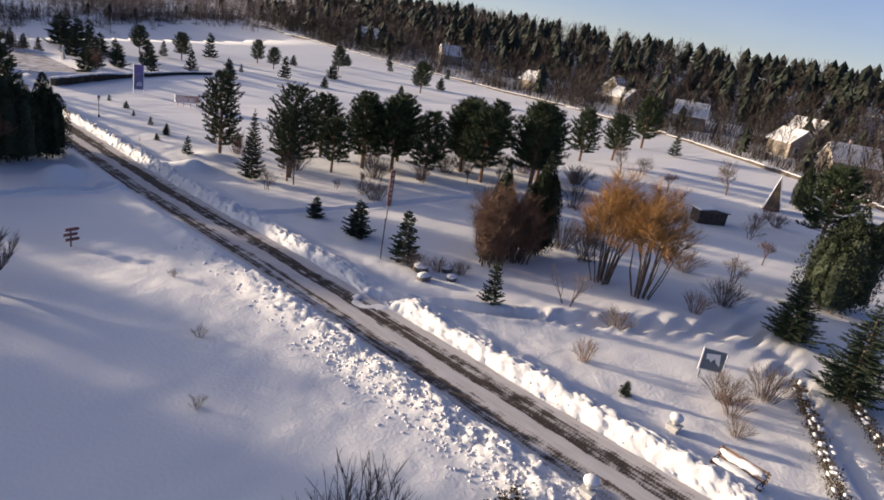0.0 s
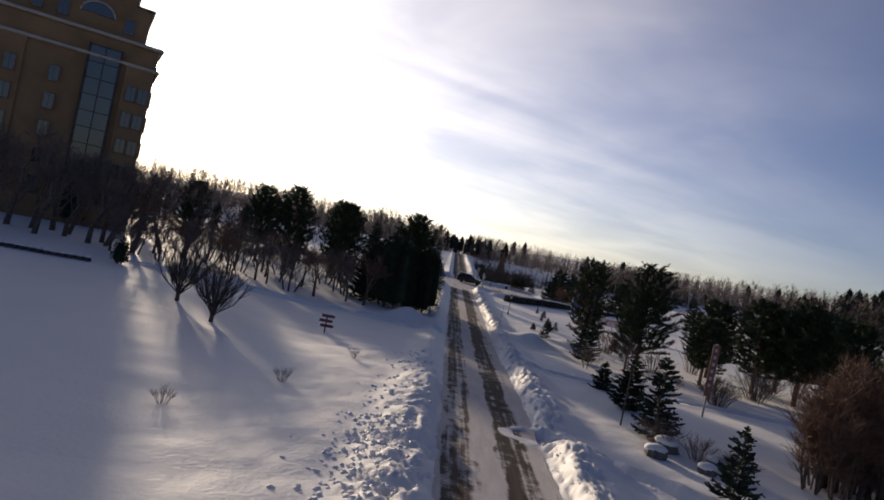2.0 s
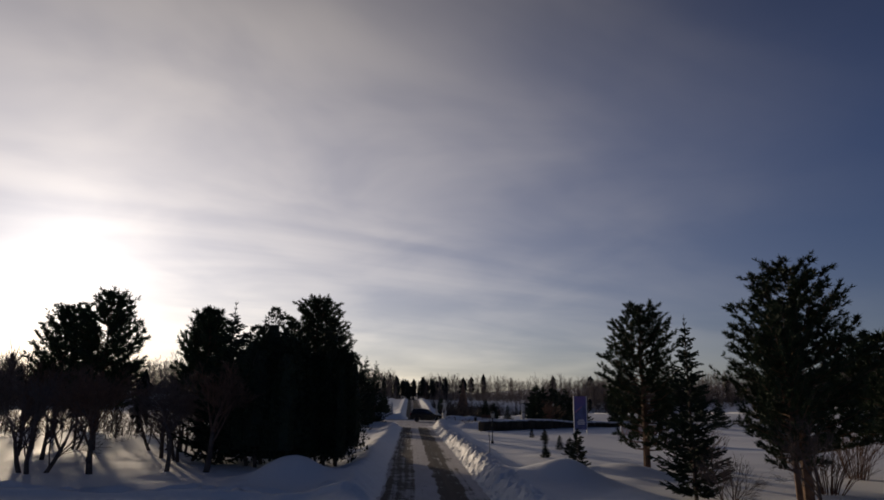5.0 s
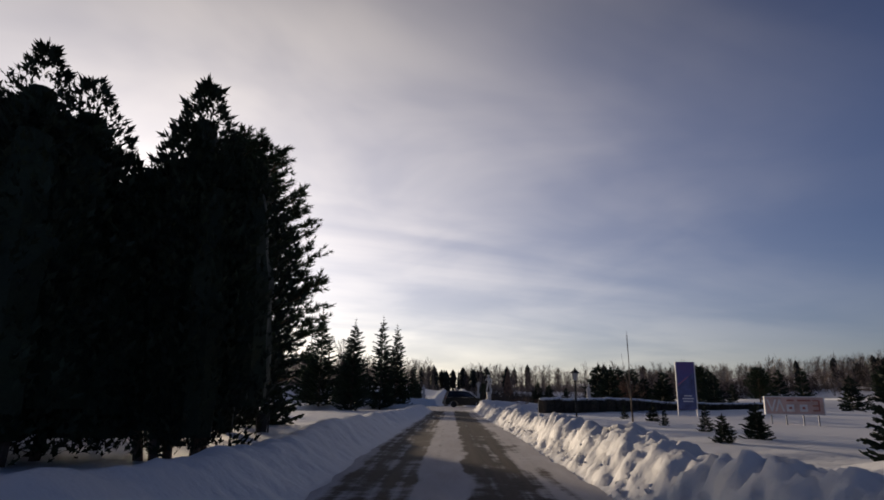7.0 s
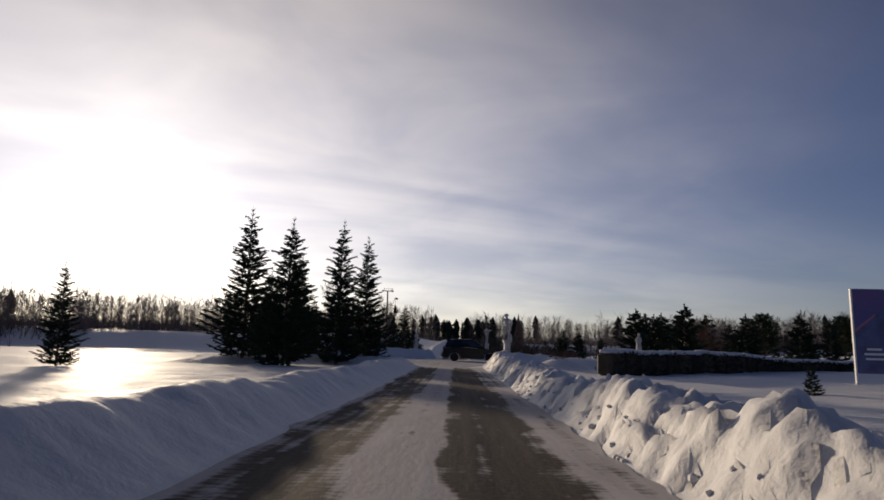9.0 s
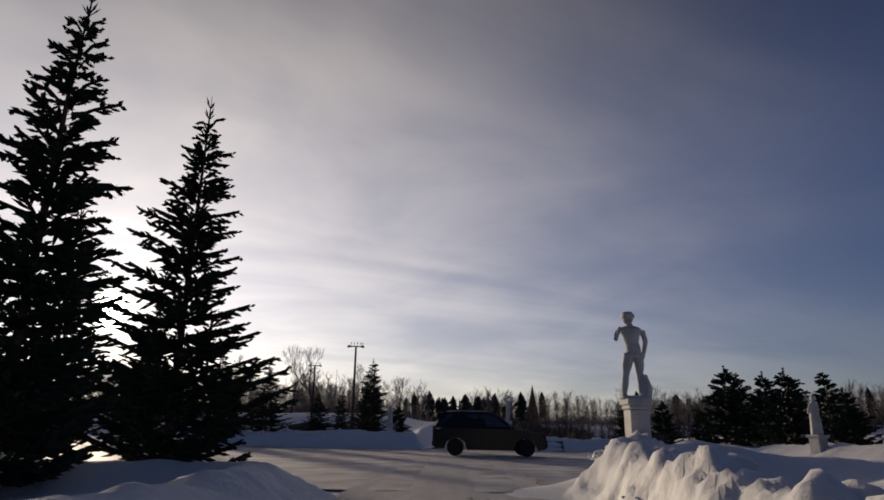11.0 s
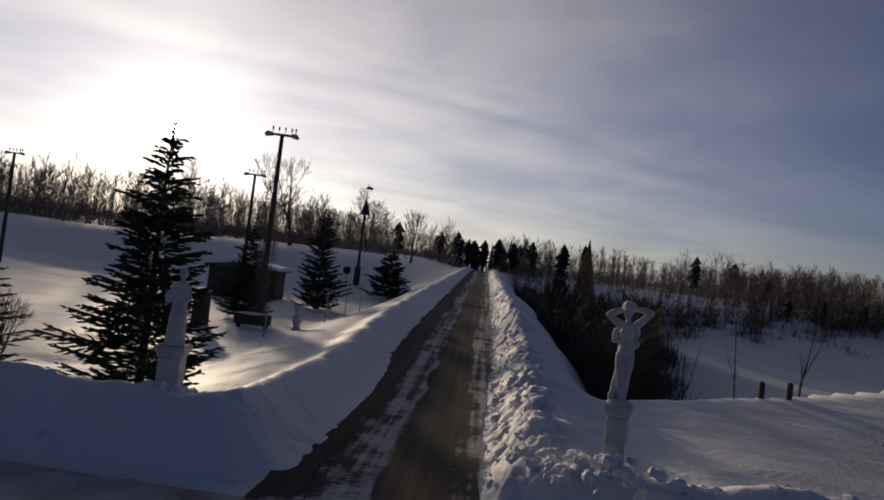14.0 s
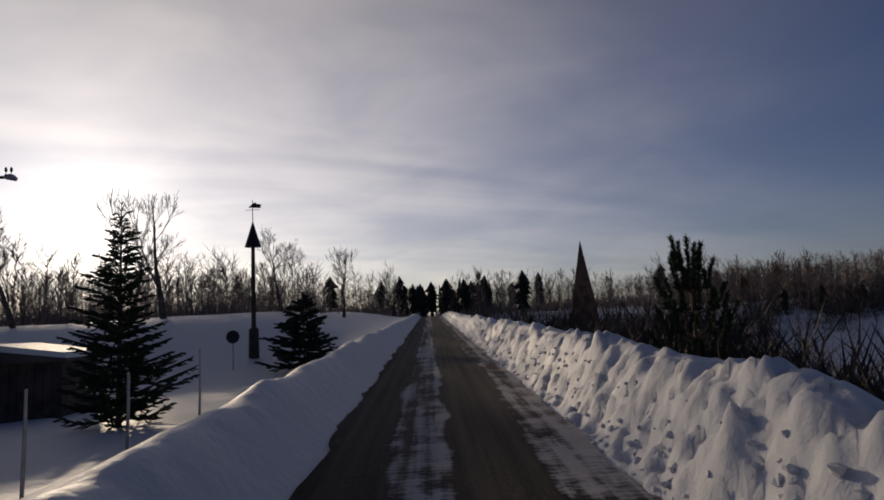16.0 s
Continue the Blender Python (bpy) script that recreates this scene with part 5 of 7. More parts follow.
# ---- distant woods ----
def woods(name, label, spots, conifer_share, seed, lo, hi, brush=12, twigs=None, crest=None):
    """Far trees as jagged many-tiered crowns and bare brooms, joined by stretch of wood; crest: level their tops keep to."""
    g = random.Random(seed)
    dark, brown = Shape(), Shape()
    levels = terrain(np.array([p[0] for p in spots]), np.array([p[1] for p in spots])) - 0.3
    for (x, y), z in zip(spots, levels):
        z = float(z)
        h = g.uniform(lo, hi)
        if crest:
            h = max(0.9, (crest(y) - z) * g.uniform(0.72, 1.04))
        if g.random() < conifer_share:
            r = h * g.uniform(0.13, 0.20)
            tiers = 7
            dark.tube([(x, y, z), (x, y, z + h * 0.5)], [0.16, 0.08], 4, False)
            pointed = g.random() < 0.12
            for t in range(tiers):
                u = t / tiers
                zb = z + h * (0.04 + 0.86 * u) if pointed else z + h * (0.22 + 0.70 * u)
                rr = r * (1 - u * 0.88) if pointed else r * 1.25 * math.sqrt(max(0.05, 1 - (1.6 * u - 0.6) ** 2)) * 0.9
                n, a0 = 7, g.uniform(0, 6.28)
                apex = Vector((x + g.uniform(-.1, .1), y + g.uniform(-.1, .1), min(z + h, zb + h * 0.20)))
                for k in range(n):
                    a, b = a0 + 6.283 * k / n, a0 + 6.283 * (k + 0.85) / n
                    q1, q2 = rr * g.uniform(0.6, 1.2), rr * g.uniform(0.6, 1.2)
                    dark.face(apex, (x + q1 * math.cos(a), y + q1 * math.sin(a), zb - g.uniform(0, 0.04) * h), (x + q2 * math.cos(b), y + q2 * math.sin(b), zb - g.uniform(0, 0.06) * h))
        else:
            lean = g.uniform(-0.04, 0.04) * h
            brown.tube([(x, y, z), (x + lean, y, z + h * 0.45), (x + 1.6 * lean, y, z + h * 0.86)], [0.0055 * h, 0.0035 * h, 0.008], 3, False)
            wide = g.uniform(0.17, 0.34) * h
            for k in range(30):
                t = g.uniform(0.10, 0.92)
                a = g.uniform(0, 6.28)
                rr = wide * g.uniform(0.3, 1.0) * (1.2 - abs(t - 0.5))
                p = Vector((x + lean * t * 1.6, y, z + h * t * 0.88))
                e = p + Vector((rr * math.cos(a), rr * math.sin(a), h * g.uniform(0.03, 0.20)))
                w = Vector((-math.sin(a), math.cos(a), 0)) * 0.0065 * h
                brown.face(p - w, p + w, e)
                for s in (-1, 1, 0.3):
                    m = p.lerp(e, g.uniform(0.25, 0.85))
                    c = a + s * g.uniform(0.4, 1.1)
                    f = m + Vector((0.5 * rr * math.cos(c), 0.5 * rr * math.sin(c), h * g.uniform(0.04, 0.14)))
                    brown.face(m - w * 0.7, m + w * 0.7, f)
            for k in range(brush):          # undergrowth and suckers round the foot
                a = g.uniform(0, 6.28)
                r1 = wide * g.uniform(0.1, 1.9)
                p = Vector((x + r1 * math.cos(a), y + r1 * math.sin(a), z))
                for s in range(3):
                    b = g.uniform(0, 6.28)
                    w = Vector((math.cos(b), math.sin(b), 0)) * g.uniform(0.003, 0.009) * h
                    brown.face(p - w, p + w, p + Vector((g.gauss(0, 0.07) * h, g.gauss(0, 0.07) * h, h * g.uniform(0.12, 0.42))))
    ob = thing(name, label, "woods", None, kind="stuff")
    for nm, sh, mat in (("conifers", dark, WOODS), ("bare_trees", brown, twigs or BROWN_WOODS)):
        if sh.v:
            part(nm, sh, mat, ob)["kind"] = "stuff"
    return ob


g = random.Random(77)


def band(n, x0, x1, y0, y1):
    return [(g.uniform(x0, x1), g.uniform(y0, y1)) for _ in range(n)]


def belt(n, a0, a1, r0, r1):
    """Spots in a ring sector round the park; angle from +y towards +x, in degrees."""
    out = []
    for _ in range(n):
        a, r = radians(g.uniform(a0, a1)), math.sqrt(g.uniform(r0 * r0, r1 * r1))
        out.append((r * math.sin(a), r * math.cos(a)))
    return out


# the palest twigs below carry the haze of distance in their colour
woods("woods", "mixed woods closing the far end of the road, bare trees paled as in haze", [p for p in belt(750, -14, 26, 165, 330) if abs(p[0] - 0.3) > 4], 0.02, 201, 6.5, 11.5, 12, HAZED_WOODS)
woods("woods", "leafless birches on the low rise, paled as in haze", [p for p in belt(430, -62, -6, 112, 150) if p[0] < -7], 0.0, 202, 5.0, 9.0, 14, HAZED_WOODS)
woods("woods", "leafless birch woods behind the rise, paled as in haze", belt(560, -62, -8, 150, 260), 0.005, 213, 8, 12, 12, HAZED_WOODS)
woods("woods", "dark leafless thicket filling the ravine slope", [(4.9 + (3.1 + 0.30 * (y - 60)) * g.random(), y) for y in (57.5 + 62 * g.random() ** 1.3 for _ in range(620))], 0.0, 214, 1.7, 3.6, 30, DARK_TWIG, lambda y: 1.75 + 0.036 * (y - 58))
woods("woods", "dark leafless thicket on the far side of the hollow", [(x, 118 + 0.55 * x + g.gauss(0, 7)) for x in (g.uniform(24, 130) for _ in range(420))], 0.02, 215, 3.0, 5.5, 26, DARK_TWIG)
woods("woods", "woods along the meadow, bare trees paled as in haze", belt(860, 18, 60, 185, 360), 0.03, 203, 7, 12.5, 12, HAZED_WOODS)
def beyond_fence(n, near, far, y0, y1):
    """Spots on the slope behind the boundary fence, near and far metres past it."""
    out = []
    for _ in range(n):
        y = g.uniform(y0, y1)
        edge = float(np.interp(y, (-140, -70, -42, -28, 10, 43, 129, 260), (40, 78, 102, 111, 120, 123, 122, 150)))
        out.append((edge + near + (far - near) * g.random() ** 1.3, y))
    return out


woods("woods", "dark pine forest above the cottages", beyond_fence(1700, 44, 190, -150, 240), 0.32, 204, 8, 14.5)
woods("woods", "tall brown leafless trees among the cottages behind the fence", beyond_fence(1250, 4, 62, -140, 210), 0.07, 205, 6.5, 11.5, 16)
woods("woods", "leafless trees and roofs behind the orchard", [p for p in belt(260, -85, -42, 70, 190) if p[1] > -4], 0.2, 206, 5, 9)
woods("woods", "woods behind the start of the road", belt(320, 125, 235, 130, 260), 0.5, 208, 8, 13)
woods("woods", "leafless hedgerow beyond the lawn", [p for p in band(70, -95, -52, -75, 5)], 0.25, 209, 5, 9)
woods("woods", "cluster of dark conifers at the end of the road", belt(44, -2.5, 4.2, 182, 215), 0.75, 211, 6.5, 9.5)
woods("woods", "brown leafless thicket of trees behind the orchard", [p for p in band(260, -52, -8.5, -17, 4) if p[0] < -0.66 * (p[1] + 29)][::2], 0.08, 212, 4.0, 6.5, 5)


# ---- tower building behind the orchard ----
def tower():
    t = thing("tower_building", "tall ochre-plastered tower building with a dark glazed bay", "building", pose(-43.6, -16.6, -0.3, 0, 0, 30.7))
    W, D, H = 15.5, 13.0, 19.6
    wall = Shape()
    wall.box((0, D / 2, H / 2), (W, D, H), 0.25)
    part("wall", wall, TAN_WALL, t)
    part("pilaster", Shape().box((-5.6, 0.0, 8.6), (3.9, 0.5, 17.2), 0.08), TAN_WALL, t)
    part("pilaster", Shape().box((6.3, 0.0, 8.6), (2.6, 0.5, 17.2), 0.08), TAN_WALL, t)
    attic = Shape()
    attic.prism([(-7.5, H), (6.4, H), (6.4, H + 3.6), (4.9, H + 4.2), (4.9, H + 4.9), (2.9, H + 5.7), (2.9, H + 6.3), (0.9, H + 7.2), (-1.8, H + 6.4), (-6.0, H + 6.0), (-7.5, H + 5.4)], 0.9, D - 1.2)
    part("attic", attic, TAN_WALL, t)
    roof = Shape()
    roof.prism([(2.8, H + 6.25), (3.3, H + 6.2), (0.95, H + 7.5), (-1.9, H + 6.65), (-6.1, H + 6.2), (-7.8, H + 5.5), (-7.8, H + 5.3), (-6.0, H + 6.0), (-1.8, H + 6.4), (0.9, H + 7.2)], 0.7, D - 1.0)
    roof.box((5.8, D / 2, H + 3.95), (1.9, D - 1.6, 0.2), 0.05)
    roof.box((4.1, D / 2, H + 5.5), (2.2, D - 1.8, 0.2), 0.05)
    part("roof", roof, ROOF, t)
    tur = Shape()
    tur.box((-5.4, 1.8, H + 6.2), (1.5, 1.5, 1.6), 0.05)
    tur.lathe([(1.05, 0), (0.75, 0.5), (0.3, 1.0), (0.04, 1.5)], (-5.4, 1.8, H + 7.0), 4)
    part("turret", tur, ROOF, t)
    tur2 = Shape()
    tur2.box((-2.6, 1.6, H + 6.7), (0.8, 0.8, 1.0), 0.04)
    tur2.lathe([(0.62, 0), (0.3, 0.6), (0.03, 1.1)], (-2.6, 1.6, H + 7.2), 4)
    part("turret", tur2, ROOF, t)
    for z, x0, x1, d in ((17.3, -7.9, 7.9, 0.5), (H, -8.1, 8.1, 0.55)):
        c = Shape()
        c.box(((x0 + x1) / 2, 0.2, z), (x1 - x0, 1.2, 0.34), 0.1)
        c.box((7.85, D / 2, z), (0.7, D + 0.3, 0.34), 0.1)
        c.box((-7.85, D / 2, z), (0.7, D + 0.3, 0.34), 0.1)
        part("cornice", c, TRIM, t, "pale moulded cornice")
    # glazed bay
    bay = Shape()
    bay.box((3.0, -0.12, 11.6), (2.9, 0.3, 13.4), 0.03)
    b = part("glazed_bay", bay, GLASS, t, "dark full-height glazed bay")
    frame_ = Shape()
    for x in (1.55, 3.0, 4.45):
        frame_.box((x, -0.30, 11.6), (0.10 if x == 3.0 else 0.24, 0.1, 13.6), 0.02)
    for k in range(9):
        frame_.box((3.0, -0.30, 5.0 + 1.66 * k), (2.8, 0.08, 0.07), 0.02)
    part("mullion_grid", frame_, DARK_WOOD, b)
    arch = Shape()
    n = 14
    arch.prism([(1.5 * math.cos(math.pi * k / n) + 1.6, 1.2 * math.sin(math.pi * k / n) + H + 1.9) for k in range(n + 1)], 0.72, 0.95)
    a = part("arched_window", arch, GLASS, t)
    rim = Shape()
    rim.tube([(1.55 * math.cos(math.pi * k / n) + 1.6, 0.72, 1.25 * math.sin(math.pi * k / n) + H + 1.9) for k in range(n + 1)], [0.10] * (n + 1), 6)
    part("window_frame", rim, TRIM, a)
    # windows by storey
    pane, fr = Shape(), Shape()
    pane.box((0, 0, 0), (0.85, 0.10, 1.45), 0.02)
    for s in (-1, 1):
        fr.box((s * 0.46, -0.05, 0), (0.10, 0.14, 1.6), 0.02)
        fr.box((0, -0.05, s * 0.76), (1.02, 0.14, 0.10), 0.02)
    fr.box((0, -0.06, 0.1), (0.05, 0.08, 1.4), 0.01)
    pm, fm = pane.mesh("pane", GLASS), fr.mesh("window_frame", DULL_FRAME)
    spots = [(x, -0.30, 3.4 + 2.75 * k, 0) for k in range(5) for x in (-6.5, -4.7, -1.0, 5.9, 7.0)]
    spots += [(x, 0.86, H + 1.6, 0) for x in (-5.6, -3.6, -1.4, 4.6)]
    spots += [(7.79, y, 3.4 + 2.75 * k, 90) for k in range(6) for y in (1.1, 3.4, 6.0, 9.0)]
    spots += [(-7.79, y, 3.4 + 2.75 * k, -90) for k in range(6) for y in (1.4, 4.0, 7.5)]
    for x, y, z, r in spots:
        w = part("window", pm, None, t)
        w.matrix_basis = pose(x, y, z, 0, 0, r)
        part("window_frame", fm, None, w)
    mast = Shape()
    for x in (-1.2, 0.2, 1.6):
        mast.tube([(x, 2.5, H + 6.6), (x, 2.5, H + 9.0)], [0.05, 0.05], 5)
    for z in (7.9, 8.8):
        mast.tube([(-1.4, 2.5, H + z), (1.8, 2.5, H + z)], [0.04, 0.04], 5)
    for k in range(5):
        mast.box((-1.1 + 0.62 * k, 2.5, H + 8.35), (0.38, 0.06, 0.62), 0.01)
    mast.tube([(0.5, 2.5, H + 8.8), (0.9, 2.5, H + 10.2)], [0.05, 0.03], 5)
    part("roof_sign_frame", mast, IRON, t, "black steel roof frame with sign plates")
    base = Shape()
    base.box((0, -0.6, 1.2), (W + 0.5, 1.4, 2.4), 0.1)
    part("plinth", base, TAN_WALL, t)
    return t


tower()


# ---- statues and garden ornaments ----
def figure(points, radii, limbs, extra=()):
    s = Shape()
    s.tube(points, radii, 12)
    for pts, rad in limbs:
        s.tube(pts, rad, 9)
    for c, size in extra:
        s.blob(c, size, None, 0, 9, 12)
    return s


def pedestal(x, y, z, turn, w, h):
    t = thing("pedestal", "square white stone pedestal with a moulded cap in snow", "pedestal", pose(x, y, z, 0, 0, turn))
    part("plinth", Shape().box((0, 0, h * 0.08), (w * 1.12, w * 1.12, h * 0.16), 0.02), STONE, t)
    part("shaft", Shape().box((0, 0, h * 0.50), (w, w, h * 0.70), 0.015), STONE, t)
    part("moulding", Shape().box((0, 0, h * 0.885), (w * 1.14, w * 1.14, h * 0.06), 0.012), STONE, t)
    part("cap", Shape().box((0, 0, h * 0.96), (w * 1.30, w * 1.30, h * 0.09), 0.012), STONE, t)
    return t


def fused(shape, voxel):
    """One closed sculpted skin over overlapping limbs."""
    me = shape.mesh("figure", STONE)
    ob = bpy.data.objects.new("figure_source", me)
    scene.collection.objects.link(ob)
    rm = ob.modifiers.new("skin", "REMESH")
    rm.mode, rm.voxel_size, rm.use_smooth_shade = "VOXEL", voxel, True
    sm = ob.modifiers.new("soft", "SMOOTH")
    sm.factor, sm.iterations = 0.5, 5
    dg = bpy.context.evaluated_depsgraph_get()
    out = bpy.data.meshes.new_from_object(ob.evaluated_get(dg))
    bpy.data.objects.remove(ob)
    out.materials.clear()
    out.materials.append(STONE)
    return out


def statue(name, shape, label, x, y, z, turn, w, h, size=1.0, slim=1.0, voxel=0.015):
    shape.v = [(a * size * slim, b * size * slim, c * size) for a, b, c in shape.v]
    pedestal(x, y, z, turn, w, h)
    f = new(name, fused(shape, voxel))
    f.matrix_basis = pose(x, y, z + h * 1.005, 0, 0, turn)
    return tagged(f, label, "statue")


def standing_youth():
    """Standing nude youth seen from behind, weight on one leg, one arm raised to the shoulder; feet at z = 0, 1.55 high, facing +y."""
    s = Shape()
    s.tube([(0.03, 0.0, 0.74), (0.02, 0.0, 0.86), (0.0, 0.0, 0.98), (-0.01, 0.0, 1.12), (-0.01, 0.0, 1.24), (-0.01, 0.0, 1.30)], [0.125, 0.128, 0.118, 0.150, 0.155, 0.07], 12)
    s.blob((-0.01, 0.0, 1.22), (0.205, 0.10, 0.085), None, 0, 8, 12)
    s.tube([(-0.01, 0.01, 1.26), (-0.02, 0.02, 1.37)], [0.055, 0.05], 9)
    s.blob((-0.035, 0.03, 1.44), (0.092, 0.11, 0.118), None, 0, 9, 12)
    s.blob((-0.035, 0.015, 1.485), (0.118, 0.128, 0.085), random.Random(1), 0.10, 8, 12)
    s.tube([(0.09, 0.0, 0.80), (0.11, 0.02, 0.58), (0.10, 0.0, 0.42), (0.11, -0.02, 0.25), (0.10, 0.0, 0.05)], [0.095, 0.085, 0.058, 0.062, 0.040], 9)
    s.tube([(-0.06, 0.0, 0.80), (-0.10, 0.03, 0.58), (-0.13, 0.03, 0.42), (-0.17, -0.01, 0.24), (-0.19, 0.0, 0.05)], [0.095, 0.085, 0.058, 0.060, 0.038], 9)
    s.blob((0.10, 0.05, 0.03), (0.05, 0.12, 0.035))
    s.blob((-0.19, 0.05, 0.03), (0.05, 0.12, 0.035))
    s.tube([(0.19, 0.0, 1.22), (0.235, -0.01, 1.02), (0.215, 0.05, 0.82), (0.20, 0.09, 0.72)], [0.056, 0.050, 0.038, 0.040], 8)
    s.tube([(-0.19, 0.0, 1.23), (-0.27, 0.03, 1.05), (-0.22, 0.11, 1.18), (-0.13, 0.12, 1.29)], [0.056, 0.050, 0.040, 0.036], 8)
    s.tube([(0.16, -0.04, 0.0), (0.19, -0.05, 0.2), (0.15, -0.06, 0.42)], [0.11, 0.09, 0.05], 8)
    s.blob((0.0, 0.0, 0.01), (0.28, 0.22, 0.05))
    return s


def bather():
    """Draped woman with both arms raised behind her head; 1.5 high, facing -y."""
    s = Shape()
    s.tube([(0.0, 0, 0.66), (0.005, 0, 0.76), (0.005, 0, 0.88), (0.0, -0.01, 0.98), (-0.005, -0.02, 1.08), (-0.01, -0.01, 1.16), (-0.01, 0, 1.22)], [0.13, 0.150, 0.126, 0.112, 0.128, 0.115, 0.05], 14)
    s.blob((-0.01, 0.0, 1.155), (0.165, 0.075, 0.055), None, 0, 8, 14)
    for sx in (-1, 1):
        s.blob((sx * 0.065 - 0.005, -0.105, 1.06), (0.052, 0.05, 0.05), None, 0, 7, 10)
    s.tube([(-0.075, 0, 0.74), (-0.075, -0.03, 0.58), (-0.052, -0.07, 0.42), (-0.030, -0.03, 0.26), (-0.010, -0.02, 0.06)], [0.098, 0.090, 0.066, 0.064, 0.040], 11)
    s.tube([(0.075, 0, 0.74), (0.085, 0.0, 0.58), (0.070, 0.0, 0.42), (0.060, 0.02, 0.26), (0.055, 0.02, 0.06)], [0.095, 0.086, 0.062, 0.060, 0.038], 11)
    s.blob((-0.03, -0.06, 0.045), (0.045, 0.10, 0.035))
    s.blob((0.06, -0.02, 0.045), (0.045, 0.10, 0.035))
    for shoulder, elbow, wrist in (((-0.13, -0.01, 1.16), (-0.375, 0.0, 1.29), (-0.07, 0.05, 1.395)), ((0.12, -0.01, 1.165), (0.385, 0.0, 1.385), (0.07, 0.05, 1.41))):
        s.tube([Vector(shoulder).lerp(Vector(elbow), k / 5) + Vector((0, 0, -0.012 * math.sin(k * 0.63))) for k in range(6)], [0.066, 0.066, 0.062, 0.056, 0.050, 0.048], 12)
        s.tube([Vector(elbow).lerp(Vector(wrist), k / 5) + Vector((0, 0, 0.014 * math.sin(k * 0.63))) for k in range(6)], [0.048, 0.056, 0.054, 0.046, 0.038, 0.040], 12)
        s.blob(elbow, (0.052, 0.050, 0.050), None, 0, 8, 12)
    s.tube([(-0.01, 0, 1.18), (-0.015, -0.005, 1.30)], [0.052, 0.047], 9)
    s.blob((-0.02, -0.035, 1.375), (0.092, 0.100, 0.125), None, 0, 9, 12)
    s.blob((-0.015, 0.01, 1.435), (0.135, 0.12, 0.10), random.Random(4), 0.05, 8, 12)
    # cloth gathered behind her, falling to the plinth
    for c, q in (((-0.205, 0.05, 1.00), (0.075, 0.06, 0.115)), ((-0.225, 0.05, 0.93), (0.06, 0.05, 0.06)), ((0.165, 0.06, 1.08), (0.055, 0.05, 0.10)), ((0.175, 0.06, 0.90), (0.05, 0.05, 0.065))):
        s.blob(c, q, random.Random(2), 0.10, 8, 11)
    s.tube([(-0.15, 0.06, 1.05), (-0.12, 0.09, 0.80), (-0.12, 0.08, 0.50), (-0.15, 0.07, 0.25), (-0.15, 0.05, 0.02)], [0.04, 0.04, 0.045, 0.06, 0.075], 9)
    s.tube([(0.13, 0.07, 1.05), (0.10, 0.10, 0.75), (0.03, 0.10, 0.40), (-0.02, 0.09, 0.05)], [0.03, 0.04, 0.05, 0.07], 9)
    s.tube([(-0.15, -0.05, 0.93), (0.0, -0.135, 0.86), (0.13, -0.06, 0.80)], [0.018, 0.02, 0.018], 7)
    s.blob((-0.17, 0.0, 0.10), (0.07, 0.07, 0.07), random.Random(2), 0.12)
    s.blob((0, 0, 0.015), (0.235, 0.21, 0.06), random.Random(3), 0.05, 8, 14)
    return s


def robed():
    """Robed standing figure; 1.5 high."""
    s = Shape()
    s.tube([(0, 0, 0.0), (0, 0, 0.3), (0.02, 0, 0.6), (0.0, 0, 0.85), (0.0, 0, 1.05), (0, 0, 1.20), (0, 0, 1.26)], [0.23, 0.20, 0.185, 0.165, 0.175, 0.14, 0.06], 12)
    for k in range(9):
        a = k * 0.7
        s.tube([(0.19 * math.cos(a), 0.19 * math.sin(a), 0.02), (0.17 * math.cos(a), 0.17 * math.sin(a), 0.5), (0.12 * math.cos(a), 0.12 * math.sin(a), 0.9)], [0.045, 0.035, 0.02], 6)
    s.blob((0.0, 0.0, 1.38), (0.085, 0.095, 0.115))
    s.blob((0.0, 0.03, 1.40), (0.11, 0.11, 0.12))
    s.tube([(-0.15, 0, 1.16), (-0.26, -0.05, 0.95), (-0.14, -0.17, 0.88)], [0.06, 0.055, 0.045], 8)
    s.tube([(0.15, 0, 1.16), (0.23, -0.05, 0.92), (0.10, -0.17, 0.80)], [0.06, 0.055, 0.045], 8)
    s.blob((-0.22, -0.12, 0.93), (0.10, 0.08, 0.13))
    return s


statue("statue", standing_youth(), "white stone statue of a standing youth on a pedestal", 3.04, 14.85, 0.30, 6, 0.31, 1.08, 0.895, 1.06, 0.011)
statue("statue", bather(), "white stone statue of a draped woman with raised arms", 3.27, 40.6, 0.52, -20, 0.265, 1.03, 0.90, 0.80, 0.010)
statue("statue", robed(), "white stone statue of a robed woman holding a jar", -3.36, 41.6, 0.15, 10, 0.34, 1.2, 0.80, 0.85)
statue("statue", robed(), "white stone statue of a robed figure beyond the square", 14.3, 30.2, 0.2, 200, 0.46, 0.8)


def snowed_mound(x, y, r, h, seed, label="heap of broken snow blocks at the foot of a pedestal"):
    g = random.Random(seed)
    s = Shape()
    for k in range(60):
        a, q = g.uniform(0, 6.28), r * math.sqrt(g.random())
        c = g.uniform(0.05, 0.13)
        s.blob((q * math.cos(a), q * math.sin(a), h * (1 - q / r) * 0.7 + 0.03), (c, c * g.uniform(0.6, 1.1), c * g.uniform(0.5, 0.9)), g, 0.22, 5, 7, g.uniform(0, 3))
    ob = single("snow_heap", s, SNOW, label, "snow heap", pose(x, y, z_at(x, y)), kind="stuff")
    return ob


snowed_mound(3.0, 14.6, 0.8, 0.45, 5)
snowed_mound(3.3, 40.4, 1.0, 0.5, 6)
